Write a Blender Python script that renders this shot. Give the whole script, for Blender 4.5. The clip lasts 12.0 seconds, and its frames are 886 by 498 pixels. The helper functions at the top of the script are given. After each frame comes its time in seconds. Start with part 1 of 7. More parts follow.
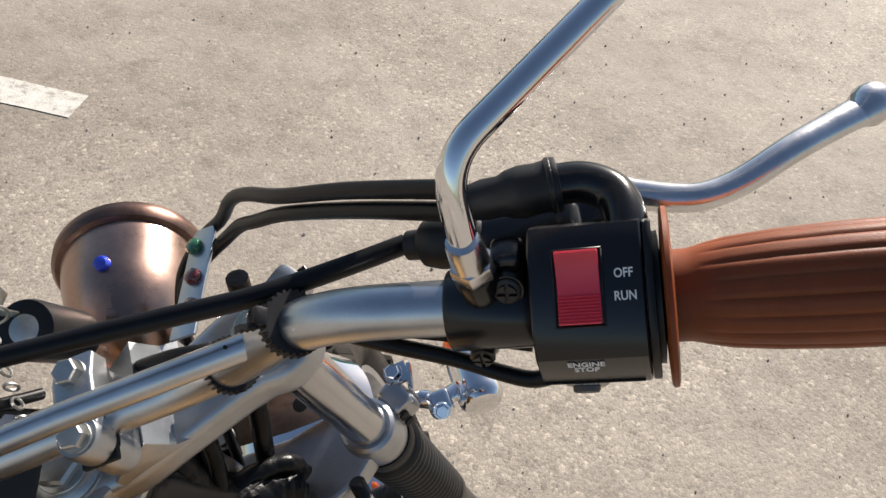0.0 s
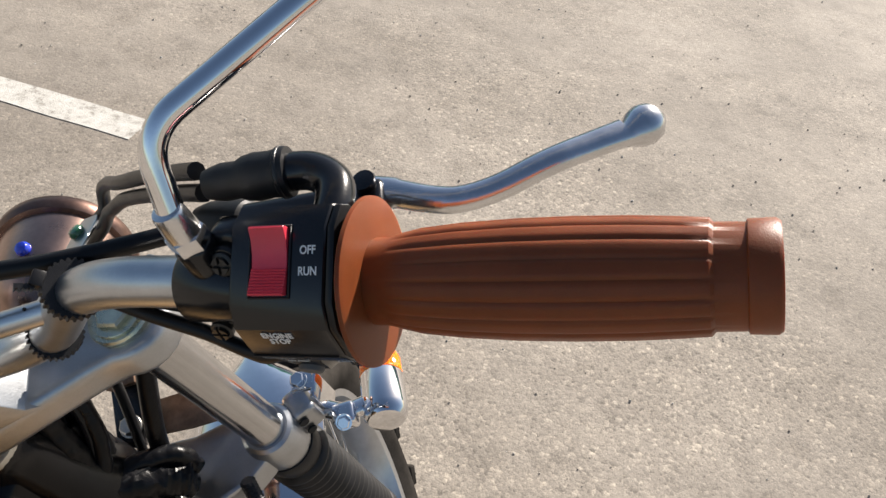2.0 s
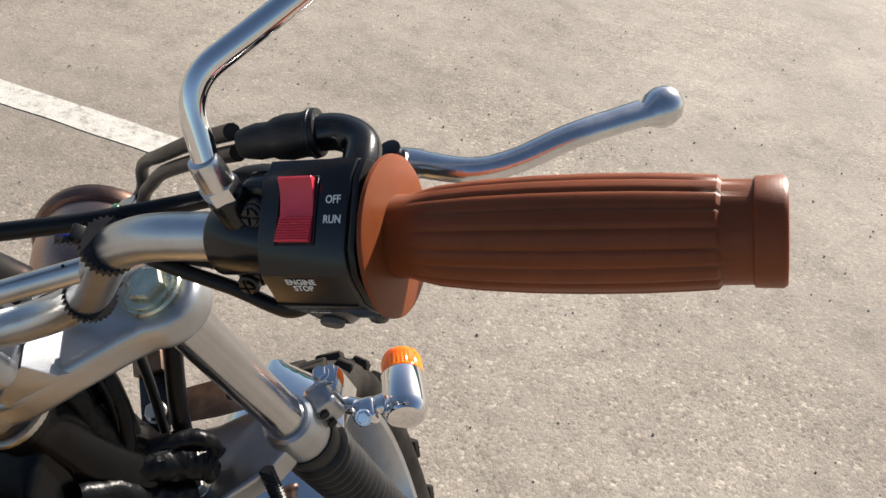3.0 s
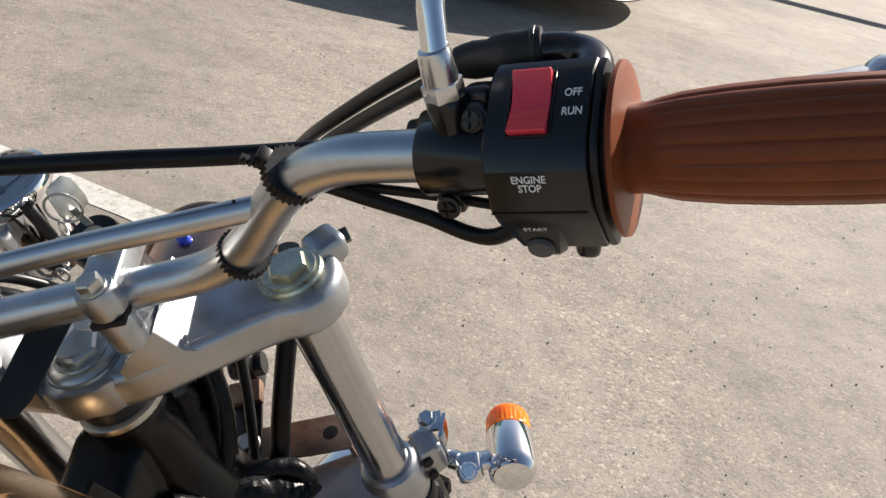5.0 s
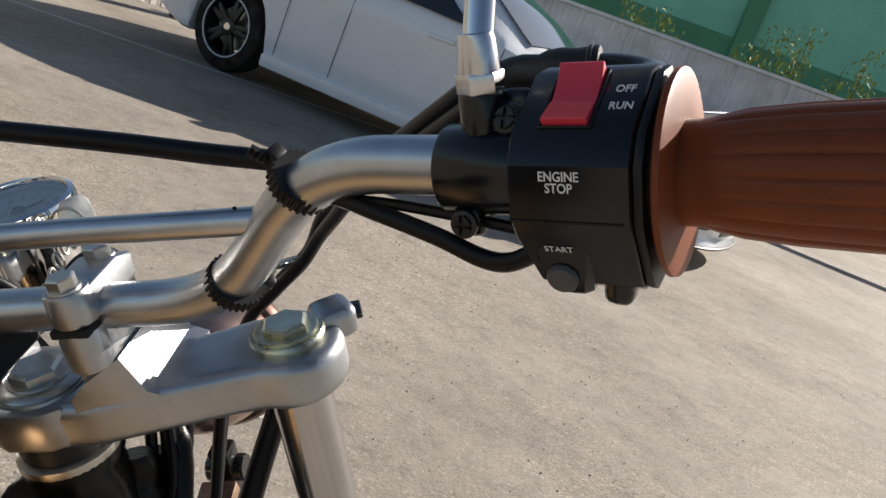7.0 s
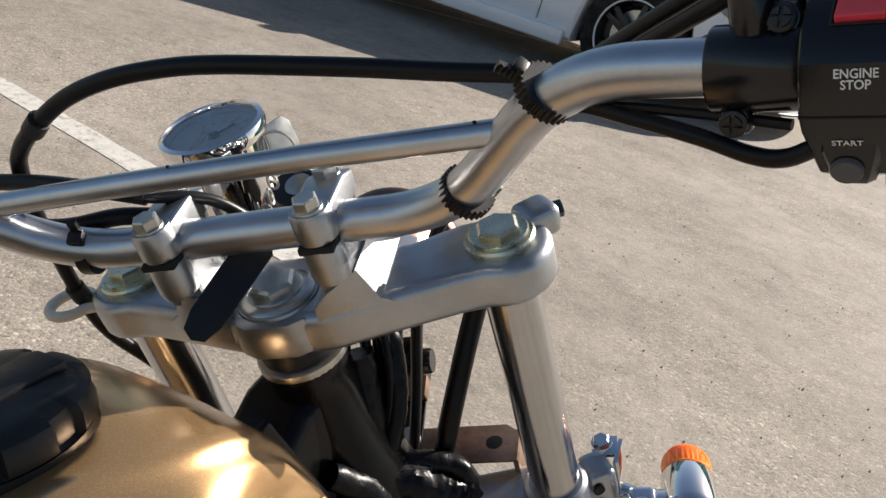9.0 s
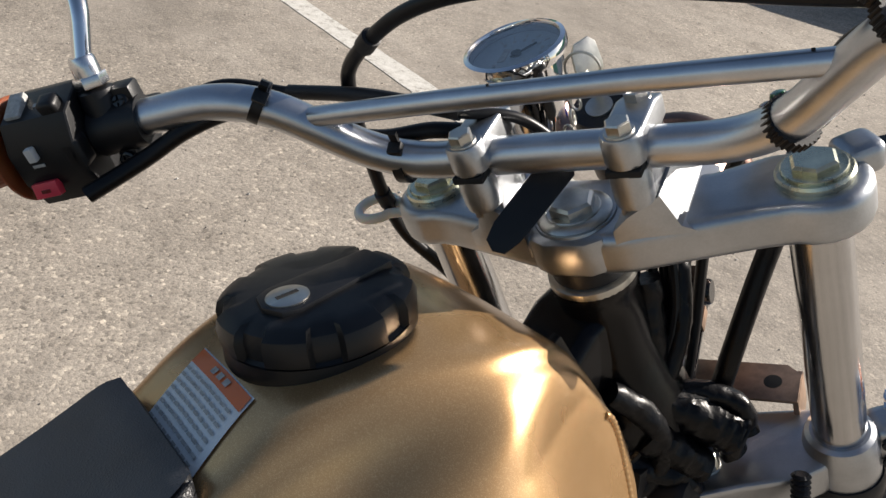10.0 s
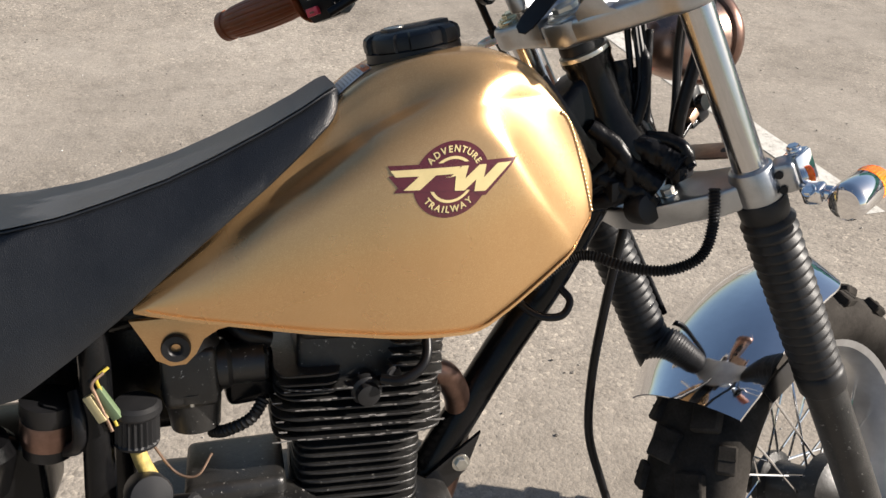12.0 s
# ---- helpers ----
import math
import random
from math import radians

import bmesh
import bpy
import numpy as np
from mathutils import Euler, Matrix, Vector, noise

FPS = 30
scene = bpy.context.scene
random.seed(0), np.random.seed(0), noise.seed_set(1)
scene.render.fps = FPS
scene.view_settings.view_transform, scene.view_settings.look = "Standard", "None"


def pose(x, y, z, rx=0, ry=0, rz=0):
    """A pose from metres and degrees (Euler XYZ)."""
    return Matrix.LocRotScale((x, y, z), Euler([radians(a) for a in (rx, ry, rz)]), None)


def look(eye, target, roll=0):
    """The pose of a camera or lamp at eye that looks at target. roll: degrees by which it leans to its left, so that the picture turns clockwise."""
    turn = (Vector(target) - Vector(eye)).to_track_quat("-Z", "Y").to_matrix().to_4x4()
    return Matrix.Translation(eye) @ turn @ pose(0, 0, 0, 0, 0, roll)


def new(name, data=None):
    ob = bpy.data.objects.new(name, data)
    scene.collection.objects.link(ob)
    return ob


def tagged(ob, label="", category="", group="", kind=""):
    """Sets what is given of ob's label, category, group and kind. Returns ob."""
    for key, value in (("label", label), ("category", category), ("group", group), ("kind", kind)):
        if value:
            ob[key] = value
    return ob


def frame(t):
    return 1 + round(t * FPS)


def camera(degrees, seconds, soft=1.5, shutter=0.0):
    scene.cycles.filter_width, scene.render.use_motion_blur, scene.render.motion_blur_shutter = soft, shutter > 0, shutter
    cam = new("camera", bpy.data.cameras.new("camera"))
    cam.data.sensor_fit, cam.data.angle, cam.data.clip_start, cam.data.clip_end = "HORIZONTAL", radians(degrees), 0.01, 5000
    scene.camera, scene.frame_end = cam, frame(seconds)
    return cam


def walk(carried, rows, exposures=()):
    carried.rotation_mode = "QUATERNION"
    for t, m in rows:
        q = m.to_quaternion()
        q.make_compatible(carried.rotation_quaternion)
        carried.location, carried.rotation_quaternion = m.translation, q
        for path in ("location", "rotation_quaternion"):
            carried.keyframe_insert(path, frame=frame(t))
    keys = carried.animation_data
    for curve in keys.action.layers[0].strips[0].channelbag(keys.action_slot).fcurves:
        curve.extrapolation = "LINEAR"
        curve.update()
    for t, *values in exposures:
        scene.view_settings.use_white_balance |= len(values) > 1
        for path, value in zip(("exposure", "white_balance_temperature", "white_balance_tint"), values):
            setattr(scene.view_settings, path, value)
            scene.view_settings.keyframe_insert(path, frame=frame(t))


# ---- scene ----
cam = camera(54.8, 12.0)
PATH = [
    (0, (0.1278, 0.0406, 1.299), (0.0715, 1.5252, -0.0399), 10.74),
    (0.5, (0.1764, 0.0483, 1.3094), (0.1539, 1.5474, -0.0143), 11.19),
    (1, (0.2408, 0.0549, 1.3212), (0.1765, 1.566, 0.0127), 11.15),
    (1.5, (0.2587, 0.0524, 1.3181), (0.0731, 1.5654, 0.0233), 10.36),
    (2, (0.267, 0.0397, 1.3118), (-0.0096, 1.5549, 0.0361), 9.83),
    (2.5, (0.2752, 0.025, 1.3056), (-0.0596, 1.5516, 0.0577), 9.82),
    (3, (0.2822, 0.0129, 1.2963), (-0.0869, 1.5593, 0.0829), 10.01),
    (3.2, (0.2808, 0.0057, 1.285), (-0.1082, 1.5638, 0.0929), 9.97),
    (4.8, (0.2417, -0.0331, 1.2), (-0.3057, 1.6452, 0.2599), 12.02),
    (5, (0.2416, -0.0348, 1.1926), (-0.3208, 1.6526, 0.2779), 12.22),
    (5.5, (0.2481, -0.0494, 1.1842), (-0.3812, 1.6455, 0.3291), 12.15),
    (6, (0.2803, -0.0624, 1.1782), (-0.4745, 1.6379, 0.4439), 14.23),
    (6.5, (0.2823, -0.0286, 1.1425), (-0.5682, 1.6889, 0.5707), 18.51),
    (6.7, (0.2714, -0.0075, 1.1143), (-0.599, 1.7205, 0.6079), 19.94),
    (8.3, (0.2594, 0.0153, 1.1176), (-0.6445, 1.7322, 0.6327), 17.76),
    (8.5, (0.2517, 0.0073, 1.1165), (-0.6552, 1.6897, 0.5274), 16.75),
    (9, (0.2139, -0.0504, 1.1057), (-0.6782, 1.5598, 0.3236), 15.24),
    (9.5, (0.1616, -0.072, 1.0994), (-0.7766, 1.4141, 0.1448), 14.29),
    (10, (0.196, -0.0773, 1.1048), (-1.004, 1.1169, 0.04), 12.02),
    (10.5, (0.3077, -0.0767, 1.1137), (-1.1266, 0.8031, 0.0327), 8.13),
    (11, (0.4362, -0.1002, 1.1284), (-1.0714, 0.6632, 0.0586), 5.84),
    (11.5, (0.6011, -0.1377, 1.1398), (-0.9448, 0.5627, 0.0816), 5.05),
    (12, (0.7174, -0.1159, 1.1251), (-0.8847, 0.4453, 0.0676), 3.43),
]
walk(cam, [(t, look(eye, target, roll)) for t, eye, target, roll in PATH], [(0.0, 1.14), (3.0, 1.13), (5.5, 1.08), (6.0, 1.02), (6.5, 0.83), (8.5, 0.89), (9.5, 1.00), (10.5, 0.94), (11.0, 0.93), (11.5, 1.07), (12.0, 1.19)])

# ---- world and light ----
SUN_AZ, SUN_EL = radians(17.0), radians(30.0)
world = bpy.data.worlds.new("sky")
scene.world = world
world.use_nodes = True
wn = world.node_tree.nodes
sky = wn.new("ShaderNodeTexSky")
sky.sky_type, sky.sun_disc = "NISHITA", False
sky.sun_elevation, sky.sun_rotation = SUN_EL, SUN_AZ
sky.air_density, sky.dust_density = 1.0, 1.2
wn["Background"].inputs["Strength"].default_value = 0.051
world.node_tree.links.new(sky.outputs[0], wn["Background"].inputs["Color"])
sun_data = bpy.data.lights.new("sun", "SUN")
sun_data.energy, sun_data.angle, sun_data.color = 4.55, radians(0.53), (1.0, 0.915, 0.825)
sun = new("sun", sun_data)
sun.matrix_world = look((math.sin(SUN_AZ) * math.cos(SUN_EL) * 30, math.cos(SUN_AZ) * math.cos(SUN_EL) * 30, math.sin(SUN_EL) * 30), (0, 0, 0))

# ---- materials ----
def nodes_of(name):
    m = bpy.data.materials.new(name)
    m.use_nodes = True
    t = m.node_tree
    return m, t.nodes, t.links, t.nodes["Principled BSDF"]


def noise_node(n, l, scale, detail=4.0, rough=0.6, coords="Object"):
    tc = n.new("ShaderNodeTexCoord")
    nz = n.new("ShaderNodeTexNoise")
    nz.inputs["Scale"].default_value, nz.inputs["Detail"].default_value, nz.inputs["Roughness"].default_value = scale, detail, rough
    l.new(tc.outputs[coords], nz.inputs["Vector"])
    return nz


def ramp_node(n, l, source, stops):
    rp = n.new("ShaderNodeValToRGB")
    e = rp.color_ramp.elements
    while len(e) < len(stops):
        e.new(0.5)
    for el, (p, c) in zip(e, stops):
        el.position, el.color = p, (*c, 1.0)
    l.new(source, rp.inputs["Fac"])
    return rp


def span(n, l, source, lo, hi):
    mr = n.new("ShaderNodeMapRange")
    mr.inputs["To Min"].default_value, mr.inputs["To Max"].default_value = lo, hi
    l.new(source, mr.inputs["Value"])
    return mr.outputs[0]


def bump_node(n, l, b, height, strength, distance=0.001, after=None):
    bp = n.new("ShaderNodeBump")
    bp.inputs["Strength"].default_value, bp.inputs["Distance"].default_value = strength, distance
    l.new(height, bp.inputs["Height"])
    if after is not None:
        l.new(after.outputs[0], bp.inputs["Normal"])
    l.new(bp.outputs[0], b.inputs["Normal"])
    return bp


def surface(name, col, rough, metal=0.0, vary=0.12, fine=400.0, coarse=25.0, bump=0.15, spread=0.08, coat=0.0, sss=0.0, depth=0.0004, spec=0.5):
    """A surface with grain and stains at two scales."""
    m, n, l, b = nodes_of(name)
    a, c = noise_node(n, l, fine), noise_node(n, l, coarse)
    lo, hi = [max(0.0, v * (1 - vary)) for v in col], [min(1.0, v * (1 + vary)) for v in col]
    r1 = ramp_node(n, l, c.outputs["Fac"], [(0.3, lo), (0.7, hi)])
    mx = n.new("ShaderNodeMix")
    mx.data_type, mx.blend_type = "RGBA", "MULTIPLY"
    mx.inputs[0].default_value = min(1.0, vary * 2)
    l.new(r1.outputs[0], mx.inputs[6])
    r2 = ramp_node(n, l, a.outputs["Fac"], [(0.3, (0.7, 0.7, 0.7)), (0.7, (1.0, 1.0, 1.0))])
    l.new(r2.outputs[0], mx.inputs[7])
    l.new(mx.outputs[2], b.inputs["Base Color"])
    l.new(span(n, l, c.outputs["Fac"], max(0.02, rough - spread), min(1.0, rough + spread)), b.inputs["Roughness"])
    b.inputs["Metallic"].default_value = metal
    b.inputs["Coat Weight"].default_value = coat
    b.inputs["Coat Roughness"].default_value = 0.06
    b.inputs["Specular IOR Level"].default_value = spec
    if sss:
        b.inputs["Subsurface Weight"].default_value = sss
        b.inputs["Subsurface Radius"].default_value = (0.006, 0.002, 0.001)
        b.inputs["Subsurface Scale"].default_value = 0.6
    if bump:
        bump_node(n, l, b, a.outputs["Fac"], bump, depth)
    return m


ALU = surface("satin_aluminium", (0.555, 0.572, 0.598), 0.32, 1.0, 0.10, 900, 40, 0.10, 0.07)
ALU_CAST = surface("cast_aluminium", (0.435, 0.45, 0.468), 0.37, 1.0, 0.12, 700, 35, 0.25, 0.08)
CHROME = surface("chrome", (0.80, 0.80, 0.81), 0.06, 1.0, 0.03, 600, 60, 0.01, 0.03)
FORK_CHROME = surface("hard_chrome_tube", (0.52, 0.52, 0.525), 0.17, 1.0, 0.04, 700, 60, 0.02, 0.03)
STEEL = surface("zinc_steel", (0.55, 0.54, 0.50), 0.33, 1.0, 0.15, 500, 80, 0.15, 0.1)
ZINC = surface("yellow_zinc", (0.62, 0.62, 0.48), 0.28, 1.0, 0.18, 500, 70, 0.1, 0.1)
POLISHED = surface("polished_lever_alloy", (0.70, 0.70, 0.71), 0.22, 1.0, 0.10, 500, 60, 0.15, 0.1)
BLACK = surface("black_enamel", (0.007, 0.007, 0.008), 0.20, 0.0, 0.25, 900, 30, 0.10, 0.08)
FRAME_BLACK = surface("worn_black_frame_paint", (0.005, 0.005, 0.0055), 0.22, 0.0, 0.4, 300, 30, 0.16, 0.10, depth=0.0008, spec=0.22)
PLASTIC = surface("black_plastic", (0.009, 0.009, 0.010), 0.38, 0.0, 0.25, 1400, 40, 0.25, 0.1, spec=0.35)
RUBBER = surface("black_rubber", (0.012, 0.012, 0.013), 0.48, 0.0, 0.25, 900, 40, 0.25, 0.1, spec=0.35)
CABLE = surface("cable_sheath", (0.007, 0.007, 0.008), 0.36, 0.0, 0.25, 600, 60, 0.10, 0.08, spec=0.25)
TAPE = surface("black_tape", (0.005, 0.005, 0.006), 0.32, 0.0, 0.3, 220, 40, 0.4, 0.12, depth=0.0012, spec=0.20)
GRIP = surface("amber_grip_rubber", (0.205, 0.052, 0.014), 0.43, 0.0, 0.14, 1500, 40, 0.22, 0.08, sss=0.5, spec=0.28)
RED = surface("red_plastic", (0.70, 0.048, 0.080), 0.36, 0.0, 0.08, 1200, 60, 0.08, 0.06, sss=0.1)
WHITE_INK = surface("white_lettering", (0.78, 0.78, 0.76), 0.6, 0.0, 0.08, 900, 200, 0.05)
GREY_INK = surface("grey_lettering", (0.42, 0.42, 0.40), 0.6, 0.0, 0.25, 1500, 300, 0.05)
COPPER = surface("aged_copper", (0.40, 0.27, 0.22), 0.30, 1.0, 0.20, 300, 22, 0.12, 0.12)
COPPER_DARK = surface("dark_copper", (0.20, 0.125, 0.10), 0.38, 1.0, 0.25, 300, 40, 0.15, 0.1)
RUST = surface("bare_rusty_steel", (0.30, 0.20, 0.14), 0.42, 0.8, 0.35, 200, 45, 0.35, 0.15)
TYRE = surface("dusty_tyre_rubber", (0.040, 0.036, 0.032), 0.85, 0.0, 0.5, 300, 14, 0.4, 0.08, spec=0.04)
NYLON = surface("translucent_nylon", (0.72, 0.70, 0.60), 0.45, 0.0, 0.06, 500, 60, 0.05, sss=0.4)
BLUE = surface("blue_jewel", (0.02, 0.05, 0.55), 0.10, 0.0, 0.1, 300, 60, 0.0, coat=1.0)
GREEN = surface("green_lens", (0.03, 0.14, 0.06), 0.15, 0.0, 0.1, 300, 60, 0.0, coat=1.0)
DARKRED = surface("dark_red_lens", (0.14, 0.015, 0.012), 0.15, 0.0, 0.1, 300, 60, 0.0, coat=1.0)
DARK = surface("dark_cavity", (0.008, 0.008, 0.008), 0.8, 0.0, 0.2, 300, 60, 0.1)
ENGINE_WORN = surface("worn_fin_edges", (0.22, 0.21, 0.20), 0.55, 0.2, 0.6, 260, 90, 0.6, 0.15, depth=0.001)
DIAL = surface("grey_dial", (0.42, 0.47, 0.51), 0.45, 0.0, 0.1, 300, 60, 0.0)
LABEL_WHITE = surface("label_paper", (0.74, 0.76, 0.76), 0.4, 0.0, 0.05, 300, 60, 0.0, coat=0.3)
LABEL_ORANGE = surface("label_orange", (0.75, 0.16, 0.03), 0.4, 0.0, 0.06, 300, 60, 0.0, coat=0.3)
MAROON = surface("maroon_decal", (0.085, 0.012, 0.016), 0.28, 0.0, 0.15, 600, 50, 0.05, coat=0.6)
CREAM = surface("cream_decal", (0.62, 0.50, 0.24), 0.32, 0.0, 0.08, 600, 50, 0.05, coat=0.6)
CAR_WHITE = surface("white_car_paint", (0.84, 0.85, 0.87), 0.25, 0.0, 0.03, 300, 4, 0.0, 0.04, coat=1.0)
CAR_GLASS = surface("dark_car_glass", (0.015, 0.018, 0.020), 0.05, 0.0, 0.1, 30, 3, 0.0, 0.02, coat=1.0)
CAR_BLACK = surface("black_car_trim", (0.012, 0.012, 0.012), 0.35, 0.0, 0.2, 200, 20, 0.05)
ALLOY_BLACK = surface("black_alloy_wheel", (0.018, 0.018, 0.019), 0.30, 0.2, 0.2, 200, 20, 0.05)
FENCE = surface("weathered_grey_sheet", (0.70, 0.705, 0.72), 0.60, 0.0, 0.22, 30, 1.5, 0.2, depth=0.003)
FENCE_WHITE = surface("white_painted_slats", (0.66, 0.65, 0.62), 0.60, 0.0, 0.12, 60, 4, 0.2, depth=0.002)
TIMBER = surface("orange_brown_timber", (0.42, 0.20, 0.085), 0.65, 0.0, 0.25, 120, 12, 0.3, depth=0.002)
CONCRETE = surface("grey_concrete", (0.36, 0.35, 0.33), 0.85, 0.0, 0.2, 120, 9, 0.5, depth=0.003)
RED_BAND = surface("red_reflective_band", (0.50, 0.035, 0.03), 0.4, 0.0, 0.12, 200, 20, 0.05)
WHITE_BAND = surface("dirty_white_plastic", (0.66, 0.65, 0.62), 0.45, 0.0, 0.12, 200, 20, 0.05)
DECK = surface("dark_plywood_deck", (0.042, 0.037, 0.033), 0.85, 0.0, 0.35, 20, 1.8, 0.3, depth=0.003)
RAIL = surface("pale_galvanised_rail", (0.70, 0.71, 0.72), 0.45, 0.15, 0.12, 60, 6, 0.2)
GREEN_WALL = surface("green_painted_cladding", (0.22, 0.58, 0.41), 0.55, 0.0, 0.12, 8, 0.6, 0.1)
GREEN_DARK = surface("dark_green_cladding", (0.075, 0.28, 0.15), 0.55, 0.0, 0.2, 8, 0.6, 0.1)
LEAF = surface("yellow_green_leaves", (0.20, 0.26, 0.05), 0.80, 0.0, 0.35, 40, 6, 0.1, sss=0.0)
STEM = surface("shrub_stems", (0.10, 0.075, 0.045), 0.8, 0.0, 0.3, 80, 9, 0.2)


def gold_paint():
    m, n, l, b = nodes_of("gold_metallic_paint")
    tc = n.new("ShaderNodeTexCoord")
    v = n.new("ShaderNodeTexVoronoi")
    v.inputs["Scale"].default_value = 3200.0
    l.new(tc.outputs["Object"], v.inputs["Vector"])
    bw = n.new("ShaderNodeSeparateColor")
    l.new(v.outputs["Color"], bw.inputs[0])
    r = ramp_node(n, l, bw.outputs[0], [(0.0, (0.53, 0.320, 0.144)), (0.75, (0.57, 0.347, 0.161)), (1.0, (0.72, 0.49, 0.26))])
    l.new(r.outputs[0], b.inputs["Base Color"])
    z = noise_node(n, l, 9.0)
    l.new(span(n, l, z.outputs["Fac"], 0.24, 0.31), b.inputs["Roughness"])
    b.inputs["Metallic"].default_value = 0.72
    b.inputs["Coat Weight"].default_value = 0.25
    b.inputs["Coat Roughness"].default_value = 0.2
    bump_node(n, l, b, bw.outputs[1], 0.06, 0.0002)
    return m


def vinyl(name, scale, lo, hi, rough, grain):
    m, n, l, b = nodes_of(name)
    tc = n.new("ShaderNodeTexCoord")
    v = n.new("ShaderNodeTexVoronoi")
    v.feature = "DISTANCE_TO_EDGE"
    v.inputs["Scale"].default_value = scale
    warp = noise_node(n, l, 60.0)
    mx = n.new("ShaderNodeVectorMath")
    mx.operation = "MULTIPLY_ADD"
    mx.inputs[1].default_value = (0.006, 0.006, 0.006)
    l.new(warp.outputs["Color"], mx.inputs[0])
    l.new(tc.outputs["Object"], mx.inputs[2])
    l.new(mx.outputs[0], v.inputs["Vector"])
    z = noise_node(n, l, 14.0)
    r = ramp_node(n, l, z.outputs["Fac"], [(0.3, lo), (0.7, hi)])
    l.new(r.outputs[0], b.inputs["Base Color"])
    l.new(span(n, l, z.outputs["Fac"], rough - 0.06, rough + 0.06), b.inputs["Roughness"])
    b.inputs["Specular IOR Level"].default_value = 0.5
    bump_node(n, l, b, v.outputs["Distance"], grain, 0.0012)
    return m


def engine_paint():
    """Glossy black paint, chipped down to grey metal and dusted."""
    m, n, l, b = nodes_of("chipped_black_engine_paint")
    chips, dust, grain = noise_node(n, l, 170.0, 5.0, 0.75), noise_node(n, l, 22.0, 5.0, 0.65), noise_node(n, l, 700.0)
    base = ramp_node(n, l, dust.outputs["Fac"], [(0.35, (0.009, 0.009, 0.009)), (0.62, (0.020, 0.019, 0.018)), (0.80, (0.038, 0.035, 0.031))])
    bare = ramp_node(n, l, chips.outputs["Fac"], [(0.635, (0.0, 0.0, 0.0)), (0.69, (1.0, 1.0, 1.0))])
    mx = n.new("ShaderNodeMix")
    mx.data_type = "RGBA"
    l.new(bare.outputs[0], mx.inputs[0])
    l.new(base.outputs[0], mx.inputs[6])
    mx.inputs[7].default_value = (0.34, 0.33, 0.31, 1.0)
    l.new(mx.outputs[2], b.inputs["Base Color"])
    l.new(span(n, l, dust.outputs["Fac"], 0.20, 0.50), b.inputs["Roughness"])
    b1 = bump_node(n, l, b, chips.outputs["Fac"], 0.45, 0.0012)
    bump_node(n, l, b, grain.outputs["Fac"], 0.25, 0.0004, b1)
    return m


def orange_lens():
    m, n, l, b = nodes_of("amber_lens")
    z = noise_node(n, l, 60.0)
    r = ramp_node(n, l, z.outputs["Fac"], [(0.3, (0.85, 0.16, 0.005)), (0.7, (0.95, 0.26, 0.010))])
    l.new(r.outputs[0], b.inputs["Base Color"])
    b.inputs["Roughness"].default_value = 0.12
    b.inputs["Subsurface Weight"].default_value = 0.7
    b.inputs["Subsurface Radius"].default_value = (0.02, 0.006, 0.001)
    b.inputs["Subsurface Scale"].default_value = 0.8
    return m


